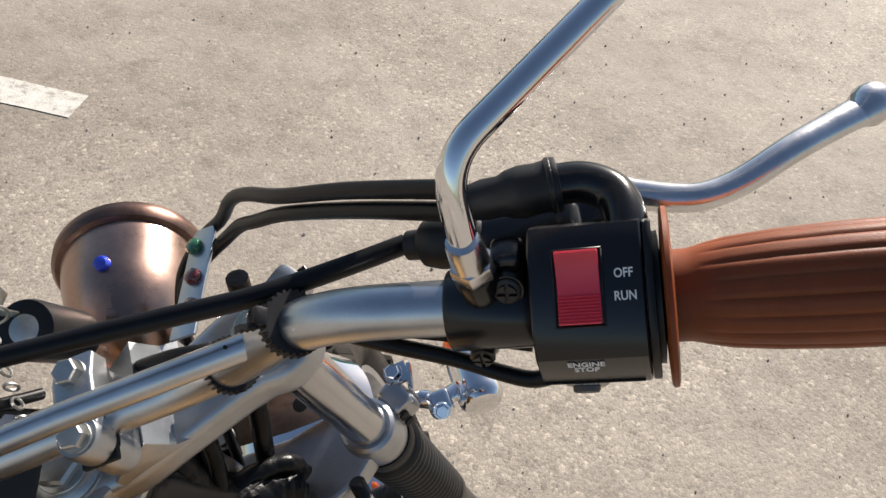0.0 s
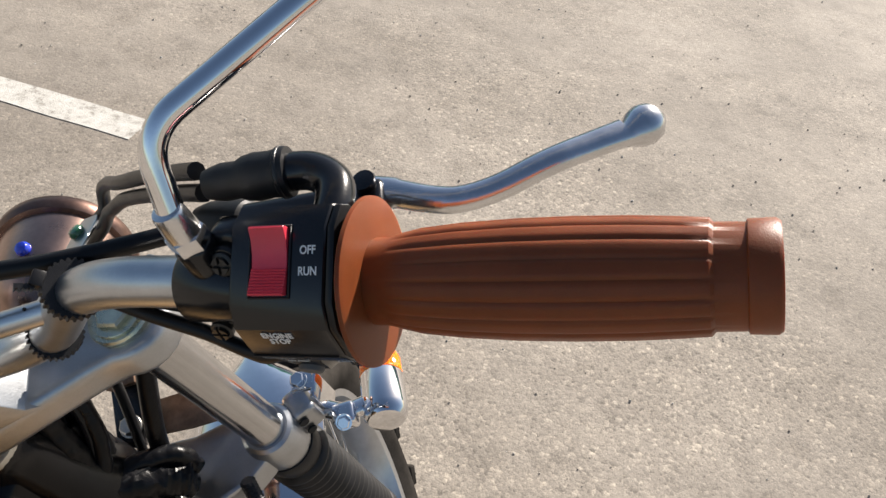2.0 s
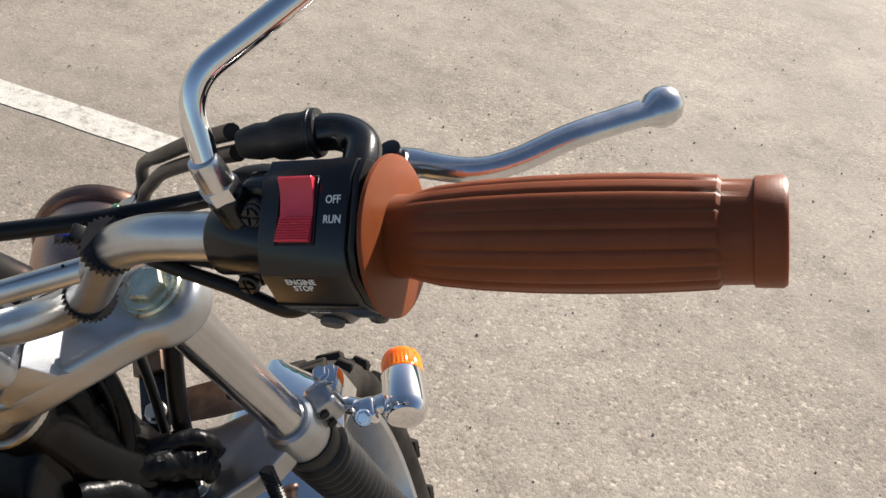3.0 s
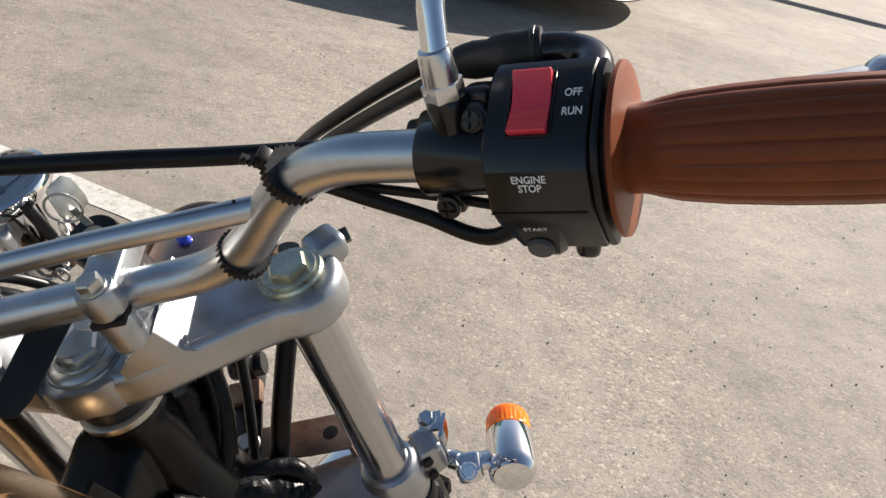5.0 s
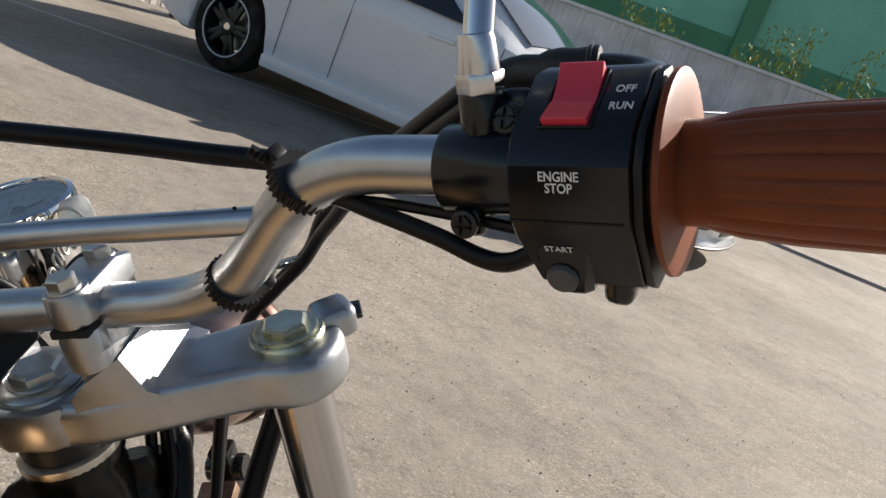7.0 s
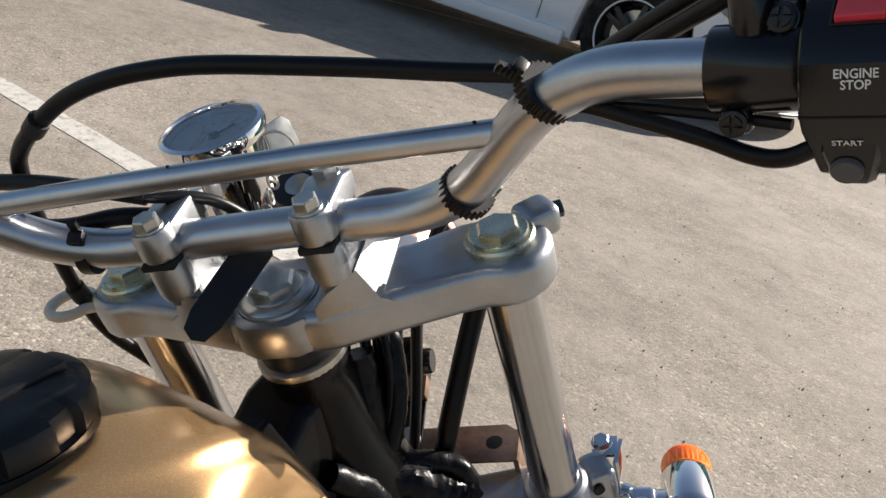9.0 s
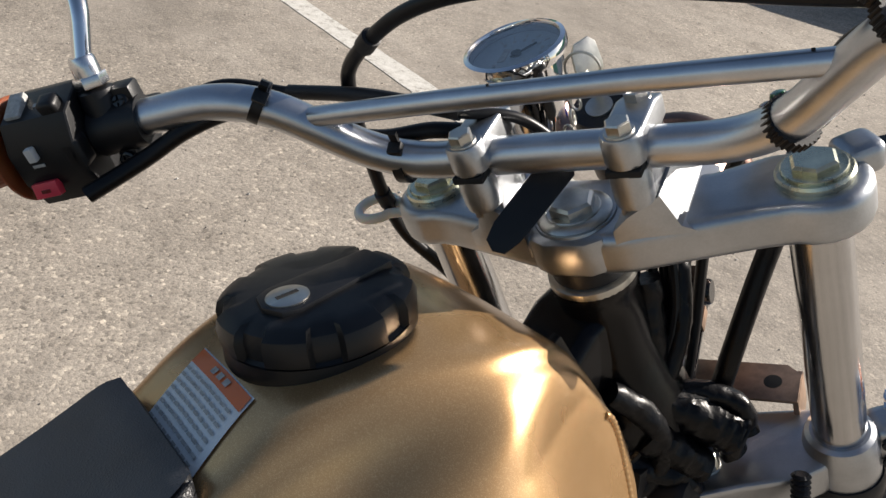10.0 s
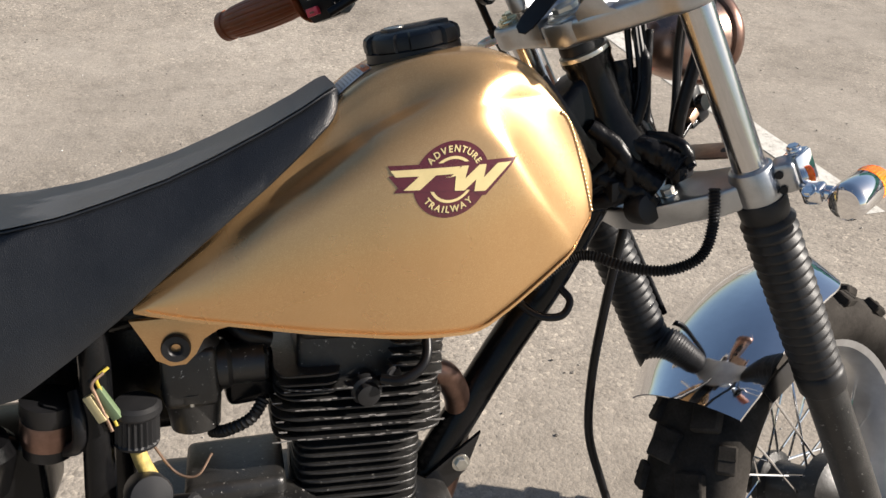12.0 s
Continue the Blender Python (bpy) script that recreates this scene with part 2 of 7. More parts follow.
def asphalt():
    """Worn asphalt: beige binder, aggregate of two sizes, pits, darker and lighter patches."""
    m, n, l, b = nodes_of("worn_asphalt")
    tc = n.new("ShaderNodeTexCoord")
    big = noise_node(n, l, 0.9, 6.0, 0.62)
    mid = noise_node(n, l, 9.0, 6.0, 0.70)
    grit = noise_node(n, l, 330.0, 3.0, 0.7)
    warp = n.new("ShaderNodeVectorMath")
    warp.operation = "MULTIPLY_ADD"
    warp.inputs[1].default_value = (0.004, 0.004, 0.004)
    wob = noise_node(n, l, 120.0, 2.0)
    l.new(wob.outputs["Color"], warp.inputs[0])
    l.new(tc.outputs["Object"], warp.inputs[2])

    def stones(scale):
        v = n.new("ShaderNodeTexVoronoi")
        v.inputs["Scale"].default_value = scale
        l.new(warp.outputs[0], v.inputs["Vector"])
        sep = n.new("ShaderNodeSeparateColor")
        l.new(v.outputs["Color"], sep.inputs[0])
        return v, sep

    def times(a, b_, f):
        mx = n.new("ShaderNodeMix")
        mx.data_type, mx.blend_type = "RGBA", "MULTIPLY"
        if isinstance(f, float):
            mx.inputs[0].default_value = f
        else:
            l.new(f, mx.inputs[0])
        l.new(a, mx.inputs[6])
        l.new(b_, mx.inputs[7])
        return mx.outputs[2]

    coarse, coarse_id = stones(120.0)
    small, small_id = stones(270.0)
    base = ramp_node(n, l, big.outputs["Fac"], [(0.32, (0.222, 0.196, 0.164)), (0.50, (0.296, 0.264, 0.224)), (0.66, (0.356, 0.320, 0.274))])
    patch = ramp_node(n, l, mid.outputs["Fac"], [(0.30, (0.74, 0.73, 0.72)), (0.50, (1.0, 1.0, 1.0)), (0.75, (1.12, 1.11, 1.09))])
    chip = ramp_node(n, l, coarse_id.outputs[0], [(0.0, (0.40, 0.39, 0.38)), (0.13, (0.86, 0.85, 0.84)), (0.80, (1.05, 1.04, 1.02)), (0.93, (1.30, 1.28, 1.24)), (1.0, (1.9, 1.86, 1.78))])
    fleck = ramp_node(n, l, small_id.outputs[1], [(0.0, (0.45, 0.44, 0.43)), (0.22, (0.92, 0.92, 0.91)), (0.86, (1.06, 1.05, 1.04)), (1.0, (1.6, 1.57, 1.52))])
    pits = ramp_node(n, l, grit.outputs["Fac"], [(0.32, (0.50, 0.49, 0.48)), (0.50, (1.0, 1.0, 1.0))])
    bare = noise_node(n, l, 0.75, 3.0, 0.6)
    worn = span(n, l, ramp_node(n, l, bare.outputs["Fac"], [(0.40, (0.0, 0.0, 0.0)), (0.60, (1.0, 1.0, 1.0))]).outputs[0], 0.24, 0.70)
    col = times(times(times(times(base.outputs[0], patch.outputs[0], 0.9), chip.outputs[0], worn), fleck.outputs[0], worn), pits.outputs[0], 0.40)
    l.new(col, b.inputs["Base Color"])
    b.inputs["Roughness"].default_value = 0.84
    b.inputs["Specular IOR Level"].default_value = 0.3
    swell = noise_node(n, l, 3.2, 2.0, 0.5)
    b0 = bump_node(n, l, b, swell.outputs["Fac"], 0.16, 0.05)
    b1 = bump_node(n, l, b, mid.outputs["Fac"], 0.20, 0.010, b0)
    b2 = bump_node(n, l, b, span(n, l, coarse.outputs["Distance"], 1.0, 0.0), 0.26, 0.0030, b1)
    b3 = bump_node(n, l, b, span(n, l, small.outputs["Distance"], 1.0, 0.0), 0.28, 0.0016, b2)
    bump_node(n, l, b, grit.outputs["Fac"], 0.40, 0.0010, b3)
    return m


def loose_grit():
    """Stones that differ from one to the next."""
    m, n, l, b = nodes_of("loose_grit")
    geo = n.new("ShaderNodeNewGeometry")
    r = ramp_node(n, l, geo.outputs["Random Per Island"], [(0.0, (0.075, 0.068, 0.060)), (0.35, (0.24, 0.215, 0.185)), (0.8, (0.40, 0.37, 0.325)), (1.0, (0.66, 0.63, 0.58))])
    l.new(r.outputs[0], b.inputs["Base Color"])
    b.inputs["Roughness"].default_value = 0.8
    return m


def line_paint():
    m, n, l, b = nodes_of("worn_road_paint")
    wear = noise_node(n, l, 26.0, 8.0, 0.75)
    grit = noise_node(n, l, 240.0, 3.0, 0.7)
    r = ramp_node(n, l, wear.outputs["Fac"], [(0.36, (0.26, 0.235, 0.20)), (0.47, (0.52, 0.50, 0.45)), (0.70, (0.66, 0.64, 0.59))])
    l.new(r.outputs[0], b.inputs["Base Color"])
    b.inputs["Roughness"].default_value = 0.8
    bump_node(n, l, b, grit.outputs["Fac"], 0.8, 0.002)
    return m


def clear_glass():
    m, n, l, b = nodes_of("gauge_glass")
    b.inputs["Base Color"].default_value = (1, 1, 1, 1)
    b.inputs["Transmission Weight"].default_value = 1.0
    b.inputs["Roughness"].default_value = 0.03
    b.inputs["IOR"].default_value = 1.45
    return m


# the top vinyl's paler grey stands for sun and sky sheen on the seat
ENGINE, GOLD, VINYL, VINYL_TOP_LIT, AMBER, ASPHALT, GRIT, PAINT, GLASS = engine_paint(), gold_paint(), vinyl("black_seat_vinyl", 620.0, (0.005, 0.0055, 0.007), (0.010, 0.011, 0.0135), 0.42, 0.40), vinyl("sheen_grey_top_vinyl", 700.0, (0.036, 0.038, 0.043), (0.072, 0.075, 0.082), 0.42, 0.25), orange_lens(), asphalt(), loose_grit(), line_paint(), clear_glass()

# ---- building helpers ----
STEER = Matrix(((0.8326, -0.4885, -0.2610, -0.0700), (0.3637, 0.8377, -0.4075, 0.2935), (0.4177, 0.2444, 0.8751, 0.8878), (0, 0, 0, 1)))
BODY = Matrix(((0.9643, 0.0698, -0.2556, 0.1483), (-0.0674, 0.9976, 0.0179, 0.2604), (0.2562, 0.0, 0.9666, 0.0553), (0, 0, 0, 1)))
FLAT = Matrix.Identity(4)
WORLD = {}


def thing(name, at, label, category, group="", kind="", turn=0.0):
    """An empty at a thing's base."""
    e = new(name)
    e.empty_display_size = 0.05
    e.matrix_basis = pose(*at, 0, 0, turn)
    WORLD[e] = e.matrix_basis.copy()
    return tagged(e, label, category, group, kind)


def finish(me, mat, sharp):
    for p in me.polygons:
        p.use_smooth = True
    me.set_sharp_from_angle(angle=radians(sharp))
    if mat is not None:
        me.materials.append(mat)


def part(name, bm, mat, parent=None, label="", fr=FLAT, sharp=38):
    """Links a bmesh, built in the frame fr, as one mesh under a thing or a part."""
    me = bpy.data.meshes.new(name)
    bmesh.ops.recalc_face_normals(bm, faces=bm.faces)
    bm.to_mesh(me)
    bm.free()
    finish(me, mat, sharp)
    ob = new(name, me)
    WORLD[ob] = fr.copy()
    if parent is not None:
        ob.parent = parent
        ob.matrix_basis = WORLD[parent].inverted() @ fr
    else:
        ob.matrix_basis = fr
    return tagged(ob, label)


def merge(bm, tmp, m=FLAT):
    """Copies tmp, placed by m, into bm."""
    vs = [bm.verts.new(m @ v.co) for v in tmp.verts]
    tmp.verts.index_update()
    for f in tmp.faces:
        bm.faces.new([vs[v.index] for v in f.verts])
    tmp.free()
    return bm


def along(p, d, side=(0, 0, 1)):
    """A frame at p whose z runs along d."""
    z = Vector(d).normalized()
    s = Vector(side)
    if abs(z.dot(s.normalized())) > 0.98:
        s = Vector((1, 0, 0))
    x = s.cross(z).normalized()
    y = z.cross(x)
    m = Matrix((x, y, z)).transposed().to_4x4()
    m.translation = p
    return m


def box(bm, size, m=FLAT, bev=0.0015, seg=2):
    t = bmesh.new()
    bmesh.ops.create_cube(t, size=1.0, matrix=Matrix.Diagonal((*size, 1)))
    if bev:
        bmesh.ops.bevel(t, geom=t.edges[:], offset=min(bev, min(size) * 0.45), segments=seg, affect="EDGES", profile=0.6)
    return merge(bm, t, m)


def prism(bm, poly, z0, z1, m=FLAT, bev=0.001, seg=2):
    t = bmesh.new()
    lo = [t.verts.new((x, y, z0)) for x, y in poly]
    hi = [t.verts.new((x, y, z1)) for x, y in poly]
    k = len(poly)
    t.faces.new(lo[::-1])
    t.faces.new(hi)
    for i in range(k):
        t.faces.new((lo[i], lo[(i + 1) % k], hi[(i + 1) % k], hi[i]))
    bmesh.ops.recalc_face_normals(t, faces=t.faces)
    if bev:
        rim = [e for e in t.edges if abs(e.verts[0].co.z - e.verts[1].co.z) < 1e-9]
        bmesh.ops.bevel(t, geom=rim, offset=bev, segments=seg, affect="EDGES", profile=0.6)
    return merge(bm, t, m)


def loft(bm, rings, cap=True, closed=True, m=FLAT):
    """Skins rings of equally many points."""
    vs = [[bm.verts.new(m @ Vector(p)) for p in r] for r in rings]
    k = len(rings[0])
    for a, b in zip(vs, vs[1:]):
        for i in range(k if closed else k - 1):
            j = (i + 1) % k
            bm.faces.new((a[i], a[j], b[j], b[i]))
    if cap and closed:
        bm.faces.new(vs[0][::-1])
        bm.faces.new(vs[-1])
    return bm


def lathe(bm, prof, m=FLAT, seg=28, cap=True):
    """Turns a profile of (radius, height) about the z of m."""
    rings = [[(r * math.cos(2 * math.pi * i / seg), r * math.sin(2 * math.pi * i / seg), h) for i in range(seg)] for r, h in prof]
    return loft(bm, rings, cap, True, m)


def spline(pts, n=8):
    """A smooth line through the points."""
    p = [Vector(q) for q in pts]
    if len(p) == 2:
        return [p[0].lerp(p[1], i / n) for i in range(n + 1)]
    p = [2 * p[0] - p[1], *p, 2 * p[-1] - p[-2]]
    out = []
    for a, b, c, d in zip(p, p[1:], p[2:], p[3:]):
        for i in range(n):
            t = i / n
            out.append(0.5 * (2 * b + (c - a) * t + (2 * a - 5 * b + 4 * c - d) * t * t + (3 * b - a - 3 * c + d) * t ** 3))
    return [*out, p[-2]]


def bent(pts, radius, n=7):
    """A straight-sided line whose corners are rounded."""
    p = [Vector(q) for q in pts]
    out = [p[0]]
    for a, b, c in zip(p, p[1:], p[2:]):
        cut = min(radius, (a - b).length * 0.48, (c - b).length * 0.48)
        s, e = b + (a - b).normalized() * cut, b + (c - b).normalized() * cut
        for i in range(n + 1):
            t = i / n
            out.append((1 - t) ** 2 * s + 2 * t * (1 - t) * b + t * t * e)
    return [*out, p[-1]]


def sweep(bm, line, r, seg=12, cap=True, m=FLAT):
    """A round tube along a line of points; r is one radius or one for each point."""
    line = [Vector(q) for q in line]
    k = len(line)
    rs = r if isinstance(r, (list, tuple)) else [r] * k
    tan = [(line[min(i + 1, k - 1)] - line[max(i - 1, 0)]).normalized() for i in range(k)]
    side = tan[0].orthogonal().normalized()
    rings = []
    for i in range(k):
        side = (side - tan[i] * side.dot(tan[i])).normalized()
        up = tan[i].cross(side)
        rings.append([line[i] + rs[i] * (math.cos(2 * math.pi * j / seg) * side + math.sin(2 * math.pi * j / seg) * up) for j in range(seg)])
    return loft(bm, rings, cap, True, m)


def hose(bm, pts, r, seg=10, n=8):
    return sweep(bm, spline(pts, n), r, seg)


def bolt(bm, p, d, r=0.0065, h=0.006, washer=0.0, turn=0.0):
    """A hexagon head, with a washer if wanted, standing at p along d."""
    m = along(p, d) @ pose(0, 0, 0, 0, 0, turn)
    poly = [(r * math.cos(math.pi / 3 * i), r * math.sin(math.pi / 3 * i)) for i in range(6)]
    if washer:
        lathe(bm, [(washer * 0.5, 0), (washer, 0), (washer, 0.0018), (washer * 0.97, 0.0022), (r * 0.5, 0.0022)], m, 24)
    prism(bm, poly, 0.0, h, m, r * 0.12, 1)
    return bm


def cross_screw(bm, p, d, r=0.005, h=0.003):
    """A pan head with a cross recess cut between four quarter blocks."""
    m = along(p, d)
    lathe(bm, [(r, 0), (r, h * 0.5), (r * 0.85, h * 0.62), (r * 0.3, h * 0.62)], m, 18)
    for sx in (-1, 1):
        for sy in (-1, 1):
            q = [(sx * r * 0.14, sy * r * 0.14), (sx * r * 0.72, sy * r * 0.14), (sx * r * 0.5, sy * r * 0.5), (sx * r * 0.14, sy * r * 0.72)]
            prism(bm, q, h * 0.5, h, m, 0, 1)
    return bm


def lettering(name, text, size, m, mat, parent, fr, label="", depth=0.0001, wide=1.0, bold=0.0):
    """Raised characters in the built-in font, centred on m, in the frame fr."""
    cu = bpy.data.curves.new(name, "FONT")
    cu.body, cu.size, cu.extrude, cu.align_x, cu.align_y, cu.resolution_u = text, size, depth, "CENTER", "CENTER", 3
    cu.space_line, cu.offset = 0.85, bold
    src = bpy.data.objects.new(name, cu)
    scene.collection.objects.link(src)
    me = bpy.data.meshes.new_from_object(src.evaluated_get(bpy.context.evaluated_depsgraph_get()))
    bpy.data.objects.remove(src)
    me.transform(m @ Matrix.Diagonal((wide, 1, 1, 1)))
    me.materials.clear()
    me.materials.append(mat)
    ob = new(name, me)
    WORLD[ob] = fr.copy()
    ob.parent = parent
    ob.matrix_basis = WORLD[parent].inverted() @ fr
    return tagged(ob, label)


def start():
    return bmesh.new()

# ---- ground ----
def ground_sheet():
    bm = start()
    xs = [-400, -60, -20, -10, *[-8 + 0.5 * i for i in range(25)], 6, 10, 20, 60, 400]
    ys = [-400, -60, -20, -8, *[-4 + 0.5 * i for i in range(29)], 12, 16, 24, 60, 400]
    grid = []
    for y in ys:
        row = []
        for x in xs:
            row.append(bm.verts.new((x, y, -0.003)))
        grid.append(row)
    for a, b in zip(grid, grid[1:]):
        for i in range(len(xs) - 1):
            bm.faces.new((a[i], a[i + 1], b[i + 1], b[i]))
    return tagged(part("ground", bm, ASPHALT), "sunlit worn grey-beige asphalt of a parking lot", "ground", kind="structure")


def painted_line(points, width, gaps):
    """A worn stripe with ragged edges, 2 mm proud of the asphalt."""
    bm = start()
    a, b = Vector(points[0]), Vector(points[1])
    d = (b - a).normalized()
    s = Vector((-d.y, d.x, 0)) * width / 2
    k = int((b - a).length / 0.04)
    prev = None
    for i in range(k + 1):
        c = a.lerp(b, i / k)
        w1, w2 = (1 + gaps * noise.noise((i * 0.31, z, 0.5)) for z in (1.7, 9.2))
        base = -0.003
        pair = [bm.verts.new((*(c + s * w1).xy, base + 0.002)), bm.verts.new((*(c - s * w2).xy, base + 0.002))]
        if prev:
            bm.faces.new((prev[0], prev[1], pair[1], pair[0]))
        prev = pair
    return tagged(part("parking_line", bm, PAINT), "worn white painted parking line on asphalt", "road marking", "parking lines", "structure")


ground_sheet()
painted_line([(-0.900, 1.718, 0), (-6.5, 1.745, 0)], 0.105, 0.10)
painted_line([(-1.2, 8.2, 0), (-7.5, 4.15, 0)], 0.07, 0.25)

def gravel():
    """Loose grit and small stones on the asphalt, thicker in some patches."""
    verts, faces = [], []
    rnd = random.Random(5)
    while len(faces) < 8 * 5200:
        x, y = rnd.uniform(-3.4, 2.2), rnd.uniform(-1.0, 5.5)
        if noise.noise((x * 0.9, y * 0.9, 3.1)) + 0.25 < rnd.uniform(-0.5, 0.5):
            continue
        r = rnd.choice((0.0010, 0.0012, 0.0015, 0.0018, 0.0024, 0.0036)) * rnd.uniform(0.7, 1.3)
        k = len(verts)
        turn = rnd.uniform(0, 6.28)
        for dx, dy, dz in ((1, 0, 0), (0, 1, 0), (-1, 0, 0), (0, -1, 0), (0, 0, 1), (0, 0, -1)):
            ex, ey = r * rnd.uniform(0.6, 1.3) * dx, r * rnd.uniform(0.6, 1.2) * dy
            verts.append((x + ex * math.cos(turn) - ey * math.sin(turn), y + ex * math.sin(turn) + ey * math.cos(turn), -0.003 + r * 0.5 + r * dz * rnd.uniform(0.45, 0.8)))
        for a, b in ((0, 1), (1, 2), (2, 3), (3, 0)):
            faces += [(k + a, k + b, k + 4), (k + b, k + a, k + 5)]
    me = bpy.data.meshes.new("gravel")
    me.from_pydata(verts, [], faces)
    me.materials.append(GRIT)
    return tagged(new("gravel", me), "loose pale grit scattered on the asphalt", "gravel", kind="stuff")


gravel()

# ---- motorcycle: steering side ----
bike = thing("motorcycle", (0.16, -0.10, 0.0), "gold-tanked scrambler motorcycle leaning on its stand", "motorcycle")
E_OUT, E_FWD, E_UP = (0.938, -0.342, 0.050), (0.342, 0.939, 0.0), (-0.047, 0.017, 0.9977)
HR = Matrix(((E_OUT[0], E_FWD[0], E_UP[0], 0.3030), (E_OUT[1], E_FWD[1], E_UP[1], -0.1028), (E_OUT[2], E_FWD[2], E_UP[2], 0.1198), (0, 0, 0, 1)))
HL = pose(0, 0, -0.007) @ Matrix.Diagonal((-1, 1, 1, 1)) @ HR
FORK_X, FORK_Y, FORK_C = 0.114, 0.006, 0.006
CLAMP = {1: 0.0405, -1: -0.0470}


def steer(name, bm, mat, parent=None, label="", sharp=38):
    return part(name, bm, mat, parent or bike, label, STEER, sharp)


def bar_line():
    right = [(0.0, -0.0262, 0.0390), (0.108, -0.0272, 0.0395), (0.173, -0.054, 0.1135), (0.303, -0.1028, 0.1203), (0.435, -0.1510, 0.1273)]
    left = [(-0.435, -0.1510, 0.1203), (-0.303, -0.1028, 0.1133), (-0.168, -0.054, 0.1080), (-0.102, -0.0290, 0.0390)]
    return bent(left + right, 0.034, 10)


bm = start()
sweep(bm, bar_line(), 0.0109, 24)
handlebar = steer("handlebar", bm, ALU, label="satin aluminium braced handlebar tube")
bm = start()
sweep(bm, [(-0.142, -0.0440, 0.083), (-0.05, -0.0425, 0.0845), (0.05, -0.0415, 0.0855), (0.1476, -0.0427, 0.0855)], 0.0062, 16)
crossbar = steer("crossbar", bm, ALU, handlebar, "thin aluminium cross brace")
for x, z in ((0.131, 0.0920), (-0.02, 0.0913)):
    bm = start()
    lathe(bm, [(0.0009, -0.001), (0.0009, 0.0006), (0.0004, 0.0007)], pose(x, -0.0425, z - 0.0003), 8)
    steer("rivet_hole", bm, DARK, crossbar)
for sx in (1, -1):
    bm = start()
    for k in range(34):
        a = 2 * math.pi * k / 34
        box(bm, (0.0012, 0.0006, 0.0006), pose(CLAMP[sx] + sx * 0.0128, -0.0262, 0.0390) @ pose(0, 0, 0, math.degrees(a)) @ pose(0, 0, 0.0109), 0)
    steer("knurling", bm, STEEL, handlebar)


def ribbed_grip(m, s_end):
    """A barrel-shaped grip with lengthwise ribs, an end cap ring and a collar."""
    bm = start()
    seg = 144
    stations = [(0.0005, 0.0165, 0), (0.006, 0.0165, 0), (0.009, 0.0172, 0), (0.011, 0.0178, 0.2), (0.018, 0.0192, 1), (0.032, 0.0206, 1), (0.05, 0.0214, 1), (0.068, 0.0215, 1), (0.086, 0.0210, 1), (0.1, 0.0201, 1),
                (0.108, 0.0194, 1), (0.1092, 0.0182, 0.0), (0.118, 0.0179, 0), (0.1185, 0.0189, 0), (0.1262, 0.0190, 0), (0.1275, 0.0180, 0), (0.1278, 0.0125, 0)]
    rings = []
    for s, r, rib in stations:
        ring = []
        for i in range(seg):
            a = 2 * math.pi * i / seg
            rr = r + rib * (0.0003 - 0.0008 * max(0.0, math.cos(a * 18)) ** 3)
            ring.append((s * s_end / 0.128, rr * math.cos(a), rr * math.sin(a)))
        rings.append(ring)
    return loft(bm, rings, True, True, m)


def grip_flange(m):
    bm = start()
    lathe(bm, [(0.014, -0.0020), (0.0312, -0.0012), (0.0324, -0.0004), (0.0322, 0.0012), (0.030, 0.0018), (0.016, 0.0022)], m @ pose(0, 0, 0, 0, 90, 0), 56)
    return bm


for m in (HR, HL):
    g = steer("grip", ribbed_grip(m, 0.1436), GRIP, label="amber-brown ribbed rubber grip")
    steer("grip_flange", grip_flange(m), GRIP, g, "thin round rubber flange")

# right switch housing: outline in (rearward, up), swept along the bar
SECTION = [(-0.020, 0.024), (-0.016, 0.0300), (-0.006, 0.0310), (0.0195, 0.0205), (0.0262, 0.0125), (0.0290, -0.004), (0.0275, -0.011), (0.0205, -0.0300), (0.0165, -0.033), (-0.008, -0.033), (-0.0205, -0.022), (-0.0235, 0.0)]


def housing_body(m, s0, s1, section, bev=0.0016, taper=0.0):
    """A moulded housing round the bar, its lower part narrowing by taper."""
    bm = start()
    poly = [(-q, p) for q, p in section]
    prism(bm, poly, s0, s1, Matrix(((0, 0, 1, 0), (1, 0, 0, 0), (0, 1, 0, 0), (0, 0, 0, 1))), bev, 3)
    for v in bm.verts:
        if v.co.x < (s0 + s1) / 2 and v.co.z < -0.008:
            v.co.x += taper * (-0.008 - v.co.z) / 0.025
    bm.transform(m)
    return bm


switch_box = steer("switch_housing", housing_body(HR, -0.0462, -0.0075, SECTION, 0.0016, 0.005), BLACK, label="glossy black switch housing", sharp=30)
bm = start()
prism(bm, [(-q * 0.985, p * 0.985) for q, p in SECTION], -0.0072, -0.0042, HR @ Matrix(((0, 0, 1, 0), (1, 0, 0, 0), (0, 1, 0, 0), (0, 0, 0, 1))), 0.001, 2)
lathe(bm, [(0.0235, -0.0055), (0.0238, -0.0024), (0.020, -0.0020)], HR @ pose(0, 0, 0, 0, 90, 0), 40)
steer("throttle_collar", bm, PLASTIC, switch_box, "black throttle collar")


def face_frame(q0, p0, q1, p1, s, lift, m=HR):
    """A frame on a slanted housing face: x along the bar, y up the face, z out."""
    a, b = Vector((-q0, p0)), Vector((-q1, p1))
    up = (a - b).normalized()
    out = Vector((-up.y, up.x))
    if out.x > 0 and up.y > 0:
        out = -out
    mid = (a + b) / 2 + out * lift
    loc = Matrix(((1, 0, 0, s), (0, up.x, out.x, mid.x), (0, up.y, out.y, mid.y), (0, 0, 0, 1)))
    return m @ loc


